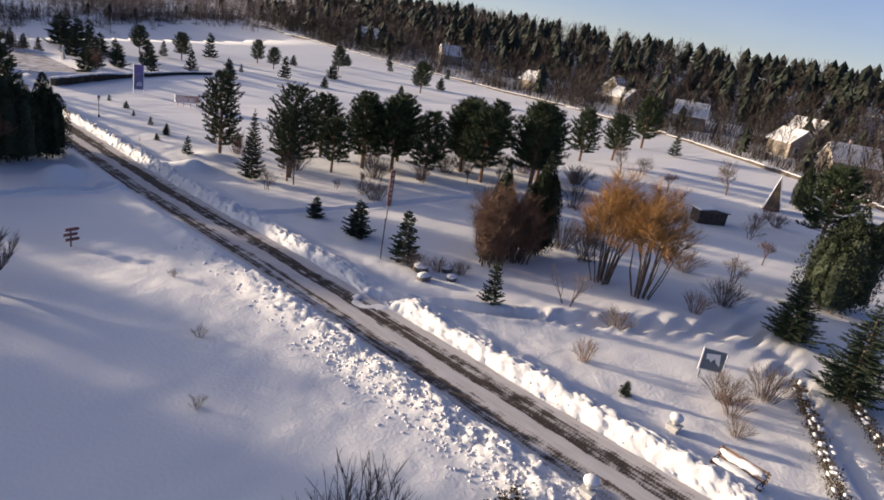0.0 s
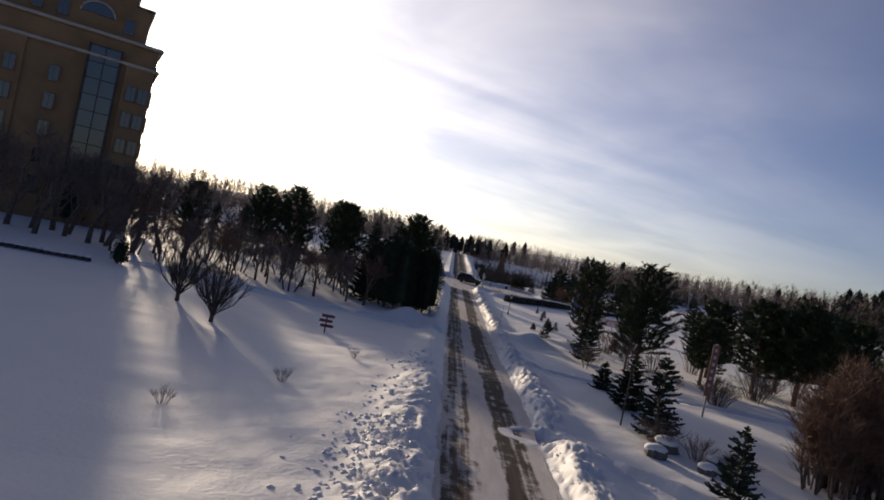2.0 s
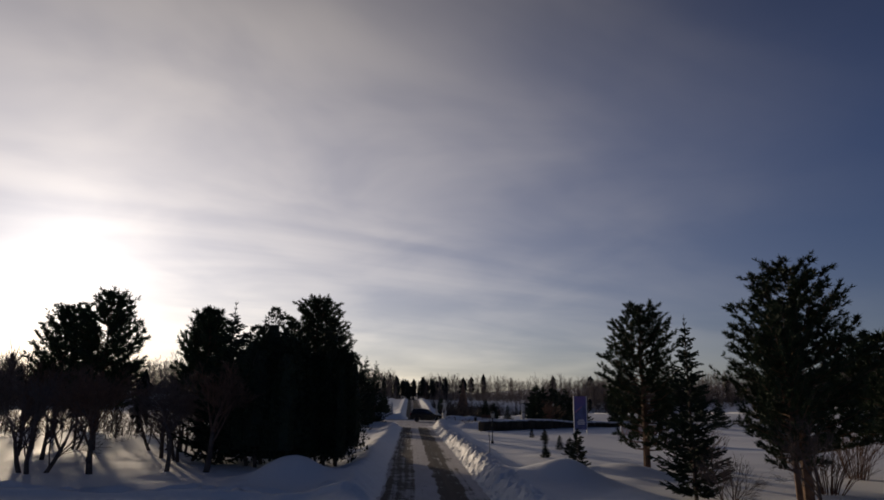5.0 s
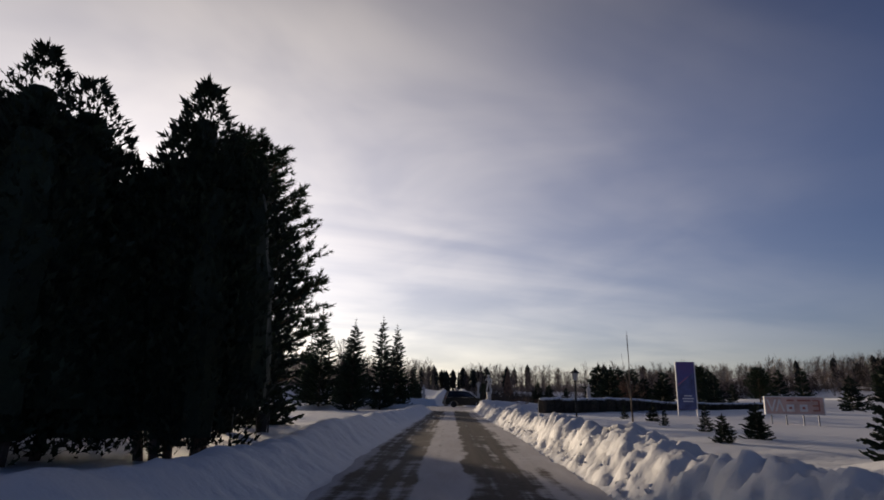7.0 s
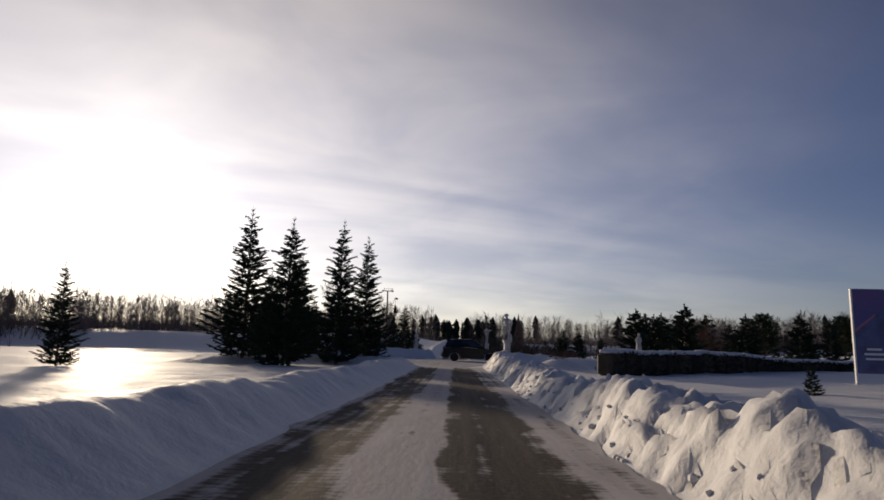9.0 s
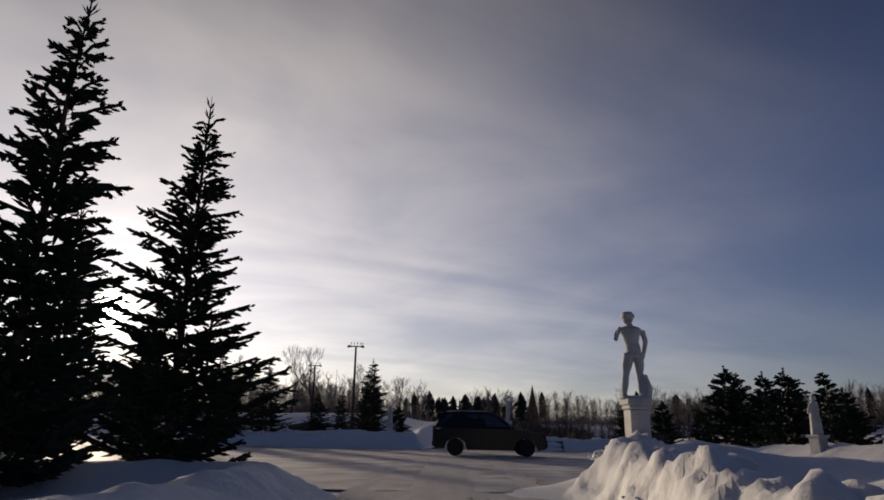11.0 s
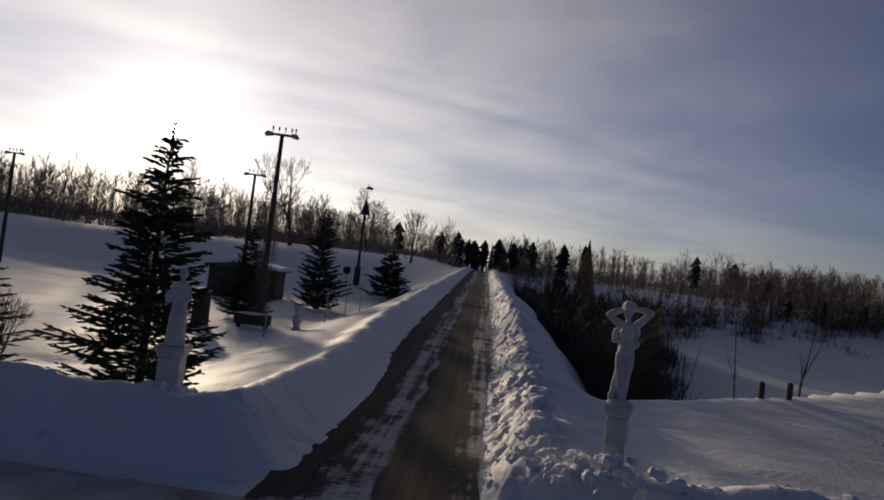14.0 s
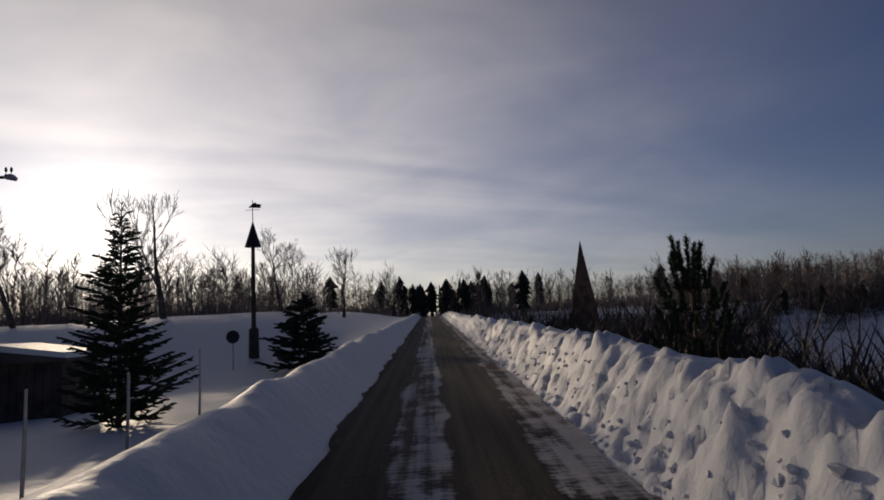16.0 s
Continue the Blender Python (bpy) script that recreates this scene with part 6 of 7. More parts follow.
snowed_mound(-3.2, 41.1, 0.75, 0.35, 7)


def hare_statue(x, y):
    s = Shape()
    s.lathe([(0.20, 0), (0.20, 0.08), (0.13, 0.14), (0.16, 0.30), (0.21, 0.45), (0.17, 0.62), (0.10, 0.72)], (0, 0, 0), 14)
    s.blob((0, -0.02, 0.80), (0.14, 0.14, 0.14))
    for sx in (-1, 1):
        s.tube([(sx * 0.05, 0, 0.88), (sx * 0.14, 0, 1.02), (sx * 0.24, 0, 1.10)], [0.05, 0.07, 0.03], 8)
    return single("garden_statue", s, STONE, "pale stone long-eared garden statue standing in snow", "statue", pose(x, y, z_at(x, y) - 0.03), smooth=True)


hare_statue(-6.1, 57.6)


def ball_pillar(x, y, h=0.95):
    t = thing("gate_pillar", "short white stone pillar with a snow-capped urn", "pillar", pose(x, y, z_at(x, y) - 0.35))
    s = Shape()
    s.box((0, 0, h * 0.3), (0.42, 0.42, h * 0.6), 0.03)
    s.box((0, 0, h * 0.63), (0.52, 0.52, 0.08), 0.02)
    part("pillar", s, STONE, t)
    u = Shape()
    u.lathe([(0.10, h * 0.66), (0.08, h * 0.72), (0.20, h * 0.85), (0.26, h * 0.98), (0.22, h)], (0, 0, 0), 14)
    part("urn", u, STONE, t, smooth=True)
    c = Shape()
    c.blob((0, 0, h * 1.02), (0.25, 0.25, 0.13), None, 0, 7, 12)
    part("snow_cap", c, SNOW, t, "rounded cap of snow", True)


ball_pillar(-2.0, -72.7)
ball_pillar(4.3, -72.6)


# ---- parked car ----
def car(x, y, turn):
    t = thing("car", "black estate car parked on the snowy square", "car", pose(x, y, float(road_level(y)) + 0.01, 0, 0, turn))

    def loft(outline, rows):
        s, m = Shape(), len(outline)
        cx, cz = sum(p[0] for p in outline) / m, sum(p[1] for p in outline) / m
        for yy, k in rows:
            for px, pz in outline:
                s.v.append((cx + (px - cx) * k, yy, cz + (pz - cz) * k))
        for j in range(len(rows) - 1):
            for i in range(m):
                n2 = (i + 1) % m
                s.f.append((j * m + i, j * m + n2, (j + 1) * m + n2, (j + 1) * m + i))
        s.f.append(tuple(reversed(range(m))))
        s.f.append(tuple((len(rows) - 1) * m + i for i in range(m)))
        return s

    body = [(-2.18, 0.42), (-2.20, 0.72), (-2.14, 0.98), (-1.4, 1.04), (0.9, 1.02), (1.35, 0.98), (1.95, 0.86), (2.15, 0.72), (2.20, 0.50), (2.12, 0.28), (1.86, 0.24), (1.78, 0.50), (1.55, 0.66), (1.25, 0.66), (1.02, 0.50), (0.94, 0.22), (-0.86, 0.22), (-0.94, 0.50), (-1.17, 0.66), (-1.47, 0.66), (-1.70, 0.50), (-1.80, 0.26), (-2.08, 0.28)]
    part("body", loft(body, ((-0.90, 0.975), (-0.86, 1.0), (0.86, 1.0), (0.90, 0.975))), CAR_PAINT, t)
    cabin = Shape()
    low = [(-2.10, 1.02), (1.02, 1.01)]
    top = [(-1.82, 1.60), (-1.2, 1.65), (-0.2, 1.64), (0.18, 1.58)]
    rings = []
    for yy, k in ((-0.84, 0), (-0.66, 1), (0.66, 1), (0.84, 0)):
        i = len(cabin.v)
        pts = [low[0], *top, low[1]] if k else [low[0], (-2.06, 1.04), (-1.2, 1.05), (-0.2, 1.05), (0.98, 1.03), low[1]]
        for px, pz in pts:
            cabin.v.append((px, yy, pz))
        rings.append(i)
    for a, b in zip(rings, rings[1:]):
        for i in range(6):
            n2 = (i + 1) % 6
            cabin.f.append((a + i, a + n2, b + n2, b + i))
    part("cabin", cabin, CAR_PAINT, t)
    for sy in (-1, 1):
        for x0, x1, x2, x3 in ((-1.95, -1.35, -1.30, -1.62), (-1.22, -0.42, -0.42, -1.15), (-0.34, 0.72, 0.08, -0.34)):
            w = Shape()
            yb, yt = sy * 0.822, sy * 0.695
            w.face((x0, yb, 1.10), (x1, yb, 1.10), (x2, yt, 1.53), (x3, yt, 1.53))
            w.face((x0, yb - sy * 0.02, 1.10), (x1, yb - sy * 0.02, 1.10), (x2, yt - sy * 0.02, 1.53), (x3, yt - sy * 0.02, 1.53))
            part("side_window", w, CAR_GLASS, t)
        m = Shape()
        m.blob((0.78, sy * 0.98, 1.08), (0.07, 0.11, 0.075))
        part("mirror", m, CAR_PAINT, t)
        r = Shape()
        r.tube([(-1.7, sy * 0.60, 1.63), (-1.6, sy * 0.60, 1.69), (-0.3, sy * 0.60, 1.69), (-0.15, sy * 0.60, 1.64)], [0.018] * 4, 6)
        part("roof_rail", r, STEEL, t)
        h = Shape()
        h.box((2.06, sy * 0.68, 0.76), (0.22, 0.32, 0.13), 0.03)
        part("headlight", h, GLASS, t)
        q = Shape()
        q.box((-2.15, sy * 0.76, 0.95), (0.10, 0.16, 0.32), 0.03)
        part("tail_light", q, RED_LAMP, t)
        for x1 in (-1.32, 1.40):
            wheel = Shape()
            wheel.v, wheel.f = [], []
            tyre = Shape().lathe([(0.19, -0.10), (0.30, -0.11), (0.325, -0.07), (0.325, 0.07), (0.30, 0.11), (0.19, 0.10)], (0, 0, 0), 20)
            w = part("wheel", tyre, RUBBER, t)
            w.matrix_basis = pose(x1, sy * 0.79, 0.325, 90, 0, 0)
            rim = Shape().lathe([(0.19, -0.06), (0.20, 0.0), (0.19, 0.06), (0.05, 0.075)], (0, 0, 0), 12)
            part("rim", rim, STEEL, w)
    ws = Shape()
    ws.face((1.0, -0.78, 1.045), (1.0, 0.78, 1.045), (0.22, 0.64, 1.575), (0.22, -0.64, 1.575))
    ws.face((0.98, -0.78, 1.03), (0.98, 0.78, 1.03), (0.20, 0.64, 1.56), (0.20, -0.64, 1.56))
    part("windscreen", ws, CAR_GLASS, t)
    rw = Shape()
    rw.face((-2.115, -0.74, 1.06), (-2.115, 0.74, 1.06), (-1.86, 0.62, 1.56), (-1.86, -0.62, 1.56))
    rw.face((-2.10, -0.74, 1.06), (-2.10, 0.74, 1.06), (-1.845, 0.62, 1.56), (-1.845, -0.62, 1.56))
    part("rear_window", rw, CAR_GLASS, t)
    sp = Shape()
    sp.box((-1.86, 0, 1.645), (0.34, 1.2, 0.05), 0.02)
    part("spoiler", sp, CAR_PAINT, t)
    sn = Shape()
    sn.box((-0.85, 0, 1.668), (1.5, 1.1, 0.05), 0.02)
    part("roof_snow", sn, SNOW, t, "thin layer of snow on the roof")
    bp = Shape()
    bp.box((2.14, 0, 0.42), (0.16, 1.6, 0.22), 0.05)
    part("front_bumper", bp, RUBBER, t)
    bp2 = Shape()
    bp2.box((-2.14, 0, 0.46), (0.16, 1.6, 0.24), 0.05)
    part("rear_bumper", bp2, RUBBER, t)
    return t


car(1.6, 30.6, 0)


# ---- park furniture ----
def bench(x, y, turn, label, snow=True, sunk=0.0):
    t = thing("park_bench", label, "bench", pose(x, y, z_at(x, y) - sunk, 0, 0, turn))
    for k in range(4):
        s = Shape()
        s.box((0, -0.20 + 0.11 * k, 0.45), (1.75, 0.09, 0.035), 0.01)
        part("seat_slat", s, WOOD, t)
    for k in range(4):
        s = Shape()
        s.box((0, 0.26 + 0.03 * k, 0.58 + 0.11 * k), (1.75, 0.03, 0.085), 0.01)
        part("back_slat", s, WOOD, t)
    for sx in (-1, 1):
        s = Shape()
        s.tube([(sx * 0.78, -0.24, -0.05), (sx * 0.78, -0.26, 0.43), (sx * 0.78, 0.20, 0.43), (sx * 0.78, 0.36, 0.98)], [0.025] * 4, 6)
        s.tube([(sx * 0.78, 0.22, 0.43), (sx * 0.78, 0.32, -0.05)], [0.025] * 2, 6)
        s.tube([(sx * 0.78, -0.26, 0.43), (sx * 0.78, -0.28, 0.66), (sx * 0.78, 0.27, 0.66)], [0.02] * 3, 6)
        part("end_frame", s, IRON, t, "black iron end frame")
    if snow:
        g = random.Random(int(x * 10))
        s = Shape()
        s.blob((0, -0.02, 0.52), (0.86, 0.25, 0.15), g, 0.07, 8, 22)
        s.tube([(-0.82 + 0.20 * k, 0.30, 0.76 + g.uniform(-0.05, 0.08)) for k in range(9)], [0.05, 0.13, 0.16, 0.13, 0.17, 0.14, 0.16, 0.12, 0.05], 9)
        part("seat_snow", s, SNOW, t, "cushion of snow lying on the seat", True)


bench(5.2, 39.3, 0, "snow-covered wooden park bench sunk in the bank", sunk=0.42)
bench(10.7, 39.2, 0, "brown wooden park bench with iron ends", False)
bench(3.1, -75.3, -97, "brown wooden bench with snow on its seat", sunk=0.42)


def bin_(x, y, h=0.62, r=0.19, label="black metal litter bin standing in snow"):
    t = thing("litter_bin", label, "litter bin", pose(x, y, z_at(x, y) - 0.04))
    s = Shape()
    s.lathe([(r * 0.9, 0.06), (r, h * 0.9), (r * 1.06, h * 0.92), (r * 1.06, h), (r * 0.9, h), (r * 0.86, h * 0.3)], (0, 0, 0), 14)
    part("bucket", s, IRON, t)
    p = Shape()
    p.tube([(r * 1.15, 0, -0.1), (r * 1.15, 0, h * 1.1)], [0.02, 0.02], 6)
    part("post", p, IRON, t)


bin_(8.9, 39.3)
bin_(-4.8, -20.9, 0.50, 0.15)


def lantern(x, y, h, label):
    t = thing("lamp_post", label, "lamp post", pose(x, y, z_at(x, y) - 0.1))
    s = Shape()
    s.lathe([(0.09, 0), (0.09, 0.22), (0.05, 0.30), (0.032, 0.4), (0.028, h - 0.45), (0.05, h - 0.42), (0.05, h - 0.38)], (0, 0, 0), 10)
    part("post", s, IRON, t)
    g2 = Shape()
    g2.lathe([(0.07, h - 0.38), (0.135, h - 0.10), (0.135, h - 0.095)], (0, 0, 0), 6)
    part("glass", g2, LAMP_GLASS, t, "frosted lantern glass")
    c = Shape()
    c.lathe([(0.17, h - 0.10), (0.16, h - 0.07), (0.07, h + 0.02), (0.03, h + 0.05), (0.03, h + 0.09), (0.005, h + 0.12)], (0, 0, 0), 6)
    part("cap", c, IRON, t)


LAMP_GLASS = material("frosted_glass", (0.55, 0.52, 0.45), 0.3, 0.05, 2, 20, 0.05)
lantern(4.8, -12.4, 2.1, "black iron lantern post on the snow bank")
lantern(-19.2, -55.6, 1.75, "black iron lantern post on the smooth lawn")
lantern(16.6, 22.5, 2.6, "black iron lantern post beyond the square")


def light_mast(x, y, top, yaw=0.0, vine=False):
    t = thing("light_mast", "dark timber mast with a crossarm of two lamps", "lamp post", pose(x, y, z_at(x, y) - 0.3, 0, 0, yaw), "light masts")
    h = top - z_at(x, y) + 0.3
    t.scale = (0.66, 0.85, 1.0)
    s = Shape()
    s.tube([(0, 0, 0), (0.02, 0, h * 0.5), (0, 0, h - 0.25)], [0.20, 0.165, 0.125], 9)
    part("mast", s, DARK_WOOD, t)
    a = Shape()
    a.box((0, 0, h - 0.28), (1.5, 0.10, 0.10), 0.02)
    part("crossarm", a, DARK_WOOD, t)
    for sx in (-1, 1):
        l = Shape()
        l.prism([(sx * 0.58, h - 0.34), (sx * 1.05, h - 0.40), (sx * 1.12, h - 0.30), (sx * 0.95, h - 0.18), (sx * 0.62, h - 0.20)], -0.12, 0.12)
        part("lamp_head", l, STEEL, t)
    for xx in (-0.62, -0.22, 0.18, 0.60, 0.86):
        i = Shape()
        i.tube([(xx, 0, h - 0.23), (xx, 0, h - 0.08)], [0.015, 0.015], 5)
        i.lathe([(0.04, 0), (0.062, 0.05), (0.062, 0.12), (0.03, 0.17)], (xx, 0, h - 0.10), 8)
        part("insulator", i, IRON, t)
    if vine:
        g2 = random.Random(9)
        v = Shape()
        for k in range(420):
            z0 = g2.uniform(0.08, 0.66) * h
            a0 = g2.uniform(0, 6.28)
            r0 = g2.uniform(0.15, 0.55)
            p = Vector((0.12 * math.cos(a0), 0.12 * math.sin(a0), z0))
            v.tube([p, p + Vector((r0 * math.cos(a0), r0 * math.sin(a0), 0.1)), p + Vector((1.15 * r0 * math.cos(a0 + 0.3), 1.15 * r0 * math.sin(a0 + 0.3), -g2.uniform(0.3, 1.5)))], [0.009, 0.007, 0.004], 3, False)
        part("climbing_vine", v, TWIG, t, "dry leafless vine hanging round the mast")


light_mast(-8.1, 58.6, 8.2, 8, True)
light_mast(-14.5, 72.6, 7.95, 5)
light_mast(-16.2, 46.8, 8.6, 10)
light_mast(-33.4, 75.2, 7.8, 0)


def vane_pole(x, y):
    z0 = z_at(x, y)
    t = thing("weather_vane_pole", "tall dark pole with a conical cap and weather vane", "weather vane", pose(x, y, z0 - 0.2))
    h = 7.2 - z0
    s = Shape()
    s.tube([(0, 0, 0), (0, 0, 1.8), (0, 0, 1.9), (0, 0, h)], [0.30, 0.27, 0.13, 0.10], 10)
    part("pole", s, DARK_WOOD, t)
    c = Shape()
    c.lathe([(0.48, h - 0.05), (0.45, h), (0.22, h + 0.75), (0.03, h + 1.4)], (0, 0, 0), 12)
    part("cap", c, IRON, t)
    r = Shape()
    r.tube([(0, 0, h + 1.3), (0, 0, h + 2.7)], [0.025, 0.02], 6)
    r.tube([(-0.4, 0, h + 2.1), (0.4, 0, h + 2.1)], [0.015, 0.015], 5)
    part("rod", r, IRON, t)
    v = Shape()
    v.prism([(-0.25, h + 2.25), (0.45, h + 2.2), (0.5, h + 2.4), (0.25, h + 2.45), (0.15, h + 2.55), (-0.05, h + 2.42)], -0.012, 0.012)
    part("vane", v, IRON, t)


vane_pole(-9.9, 87.5)


def round_sign(x, y, h):
    t = thing("road_sign", "round road sign seen from its dark back", "road sign", pose(x, y, z_at(x, y) - 0.2, 0, 0, 4))
    s = Shape()
    s.tube([(0, 0, 0), (0, 0, h)], [0.03, 0.03], 8)
    part("post", s, STEEL, t)
    d = Shape().lathe([(0.0001, -0.012), (0.33, -0.012), (0.345, 0.0), (0.33, 0.012), (0.0001, 0.012)], (0, 0, 0), 20)
    p = part("disc", d, IRON, t)
    p.matrix_basis = pose(0, -0.04, h - 0.2, 90, 0, 0)


round_sign(-10.3, 85.0, 2.3 - z_at(-10.3, 85.0))


def stake(x, y, h, label="thin grey marker stake in the snow"):
    s = Shape()
    s.tube([(0, 0, -0.2), (0.02, 0, h * 0.6), (0.01, 0.01, h)], [0.028, 0.026, 0.022], 6)
    return single("marker_stake", s, STEEL, label, "stake", pose(x, y, z_at(x, y)), "marker stakes")


for x, y, h in ((-5.7, 60.6, 1.5), (-5.3, 62.8, 1.4), (-6.4, 54.6, 1.2), (-5.2, 66.0, 1.6)):
    stake(x, y, h)


def bollard(x, y, h=0.5):
    s = Shape()
    s.tube([(0, 0, -0.2), (0, 0, h * 0.9), (0, 0, h)], [0.085, 0.085, 0.05], 10)
    return single("bollard", s, DARK_WOOD, "short dark wooden bollard on the snowy edge", "bollard", pose(x, y, z_at(x, y)), "bollards")


bollard(9.9, 51.6)
bollard(11.0, 52.2)


def shed(x, y, turn, size=1.0):
    z = z_at(x, y)
    t = thing("shed", "small dark timber shed with snow on its roof", "shed", pose(x, y, z - 0.1, 0, 0, turn))
    t.scale = (size, size, size)
    n = 16
    for k in range(n):
        s = Shape()
        s.box((-2.2 + 4.4 * (k + 0.5) / n, -1.3, 1.05), (4.4 / n - 0.015, 0.04, 2.1), 0.006)
        part("board", s, DARK_WOOD, t)
    for name, c, d in (("wall", (-2.22, 0, 1.05), (0.06, 2.6, 2.1)), ("wall", (2.22, 0, 1.05), (0.06, 2.6, 2.1)), ("wall", (0, 1.3, 1.05), (4.4, 0.06, 2.1))):
        s = Shape()
        s.box(c, d, 0.01)
        part(name, s, DARK_WOOD, t)
    r = Shape()
    r.prism([(-2.5, 2.05), (2.5, 2.05), (2.5, 2.15), (0, 2.5), (-2.5, 2.15)], -1.6, 1.6)
    part("roof", r, ROOF, t)
    q = Shape()
    q.prism([(-2.5, 2.16), (0, 2.51), (2.5, 2.16), (2.4, 2.36), (0, 2.72), (-2.4, 2.36)], -1.58, 1.58)
    part("roof_snow", q, SNOW, t, "thick layer of snow on the roof")


shed(-14.8, 74.5, 4)


def arch_hedge(x, y, turn):
    t = thing("clipped_arch", "dark evergreen clipped into a round arch in snow", "topiary", pose(x, y, z_at(x, y) - 0.1, 0, 0, turn))
    g2 = random.Random(3)
    core, leaf = Shape(), Shape()
    pts = [(0.58 * math.cos(math.pi * k / 12), 0, 0.62 + 0.42 * math.sin(math.pi * k / 12)) for k in range(13)]
    pts = [(0.60, 0, 0)] + pts + [(-0.60, 0, 0)]
    core.tube(pts, [0.22] * len(pts), 9)
    part("core", core, HEDGE, t)
    for k in range(2200):
        j = g2.uniform(0, len(pts) - 1.001)
        p = Vector(pts[int(j)]).lerp(Vector(pts[int(j) + 1]), j % 1)
        d = Vector((g2.gauss(0, 1), g2.gauss(0, 1), g2.gauss(0, 1))).normalized()
        b, e = p + d * 0.2, p + d * g2.uniform(0.27, 0.34)
        w = d.cross(Vector((g2.uniform(-1, 1), g2.uniform(-1, 1), 0.2))).normalized() * 0.03
        leaf.face(b - w, e, b + w)
    part("leaves", leaf, THUJA, t)["kind"] = "stuff"


arch_hedge(-9.8, 53.2, 10)


def barrel_pillar(x, y):
    t = thing("round_pillar", "dark round pillar with a cap of snow", "pillar", pose(x, y, z_at(x, y) - 0.1))
    s = Shape().lathe([(0.34, 0), (0.33, 0.2), (0.31, 1.25), (0.34, 1.3), (0.34, 1.38)], (0, 0, 0), 16)
    part("pillar", s, DARK_WOOD, t)
    c = Shape().blob((0, 0, 1.38), (0.33, 0.33, 0.10), None, 0, 6, 14)
    part("snow_cap", c, SNOW, t, "cap of snow", True)


barrel_pillar(-9.3, 55.6)


def planter(x, y, turn, w=1.4):
    t = thing("planter", "low grey garden trough filled with snow", "planter", pose(x, y, z_at(x, y) - 0.05, 0, 0, turn))
    s = Shape()
    s.box((0, 0, 0.42), (w, 0.5, 0.42), 0.05)
    part("trough", s, DARK_WOOD, t)
    for sx in (-1, 1):
        l = Shape()
        l.box((sx * w * 0.38, 0, 0.1), (0.1, 0.4, 0.24), 0.01)
        part("foot", l, DARK_WOOD, t)
    c = Shape().blob((0, 0, 0.62), (w * 0.48, 0.24, 0.08), None, 0, 6, 14)
    part("snow_cap", c, SNOW, t, "snow heaped in the trough", True)


planter(-7.6, 56.6, 8)


def picket_fence(x, y, turn, n):
    t = thing("picket_fence", "low pale wooden picket fence in snow", "fence", pose(x, y, z_at(x, y) - 0.1, 0, 0, turn))
    pk = Shape()
    pk.prism([(-0.03, 0), (0.03, 0), (0.03, 0.72), (0, 0.78), (-0.03, 0.72)], -0.01, 0.01)
    me = pk.mesh("picket", WHITE_PAINT)
    for k in range(n):
        part("picket", me, None, t).location = (0.14 * k, 0, 0)
    for z in (0.22, 0.58):
        r = Shape()
        r.box((0.07 * (n - 1), 0.025, z), (0.14 * n, 0.03, 0.05), 0.005)
        part("rail", r, WHITE_PAINT, t)


picket_fence(-12.2, 56.8, 8, 16)


def parked_van(x, y, turn):
    t = thing("van", "small pale van under snow behind the bank", "van", pose(x, y, z_at(x, y) - 0.05, 0, 0, turn))
    s = Shape()
    s.prism([(-1.6, 0.35), (1.7, 0.35), (1.75, 0.8), (1.3, 1.0), (0.95, 1.55), (0.6, 1.68), (-1.4, 1.68), (-1.6, 1.5)], -0.8, 0.8)
    part("body", s, WHITE_PAINT, t)
    for sx in (-1.05, 1.1):
        for sy in (-0.76, 0.76):
            w = part("wheel", Shape().lathe([(0.17, -0.09), (0.29, -0.09), (0.30, 0), (0.29, 0.09), (0.17, 0.09)], (0, 0, 0), 16), RUBBER, t)
            w.matrix_basis = pose(sx, sy, 0.30, 90, 0, 0)
    for x0, x1 in ((-1.3, -0.4), (-0.3, 0.7)):
        g2 = Shape()
        for sy in (-0.806, 0.806):
            g2.box(((x0 + x1) / 2, sy, 1.25), (x1 - x0, 0.02, 0.4), 0.005)
        part("side_window", g2, CAR_GLASS, t)
    c = Shape()
    c.prism([(-1.5, 1.685), (0.55, 1.685), (0.45, 1.82), (-0.4, 1.86), (-1.4, 1.82)], -0.76, 0.76)
    part("roof_snow", c, SNOW, t, "smooth cushion of snow on the roof")


parked_van(-13.6, 43.6, 20)


# ---- boards and banners ----
def banner(x, y):
    t = thing("banner_stand", "tall violet printed banner on a white frame", "banner", pose(x, y, z_at(x, y) - 0.1, 0, 0, -3))
    s = Shape()
    s.box((0, 0, 2.0), (1.12, 0.10, 3.0), 0.02)
    part("panel", s, VIOLET, t)
    lower = Shape()
    lower.prism([(-0.55, 0.52), (0.55, 0.52), (0.55, 2.85), (-0.55, 1.95)], -0.055, -0.051)
    part("lower_print", lower, BANNER_BLUE, t, "blue lower half of the print")
    for sx in (-1, 1):
        p = Shape()
        p.box((sx * 0.59, 0, 1.75), (0.06, 0.12, 3.5), 0.015)
        part("post", p, WHITE_PAINT, t)
    d = Shape()
    d.prism([(-0.55, 1.95), (0.15, 2.52), (0.15, 2.60), (-0.55, 2.05)], -0.060, -0.056)
    part("stripe", d, PINK, t)
    for k, w in enumerate((0.5, 0.7, 0.62)):
        part("print_bar", Shape().box((0.05, -0.058, 1.35 - 0.17 * k), (w, 0.004, 0.07)), WHITE_PAINT, t)
    return t


banner(15.1, 4.3)


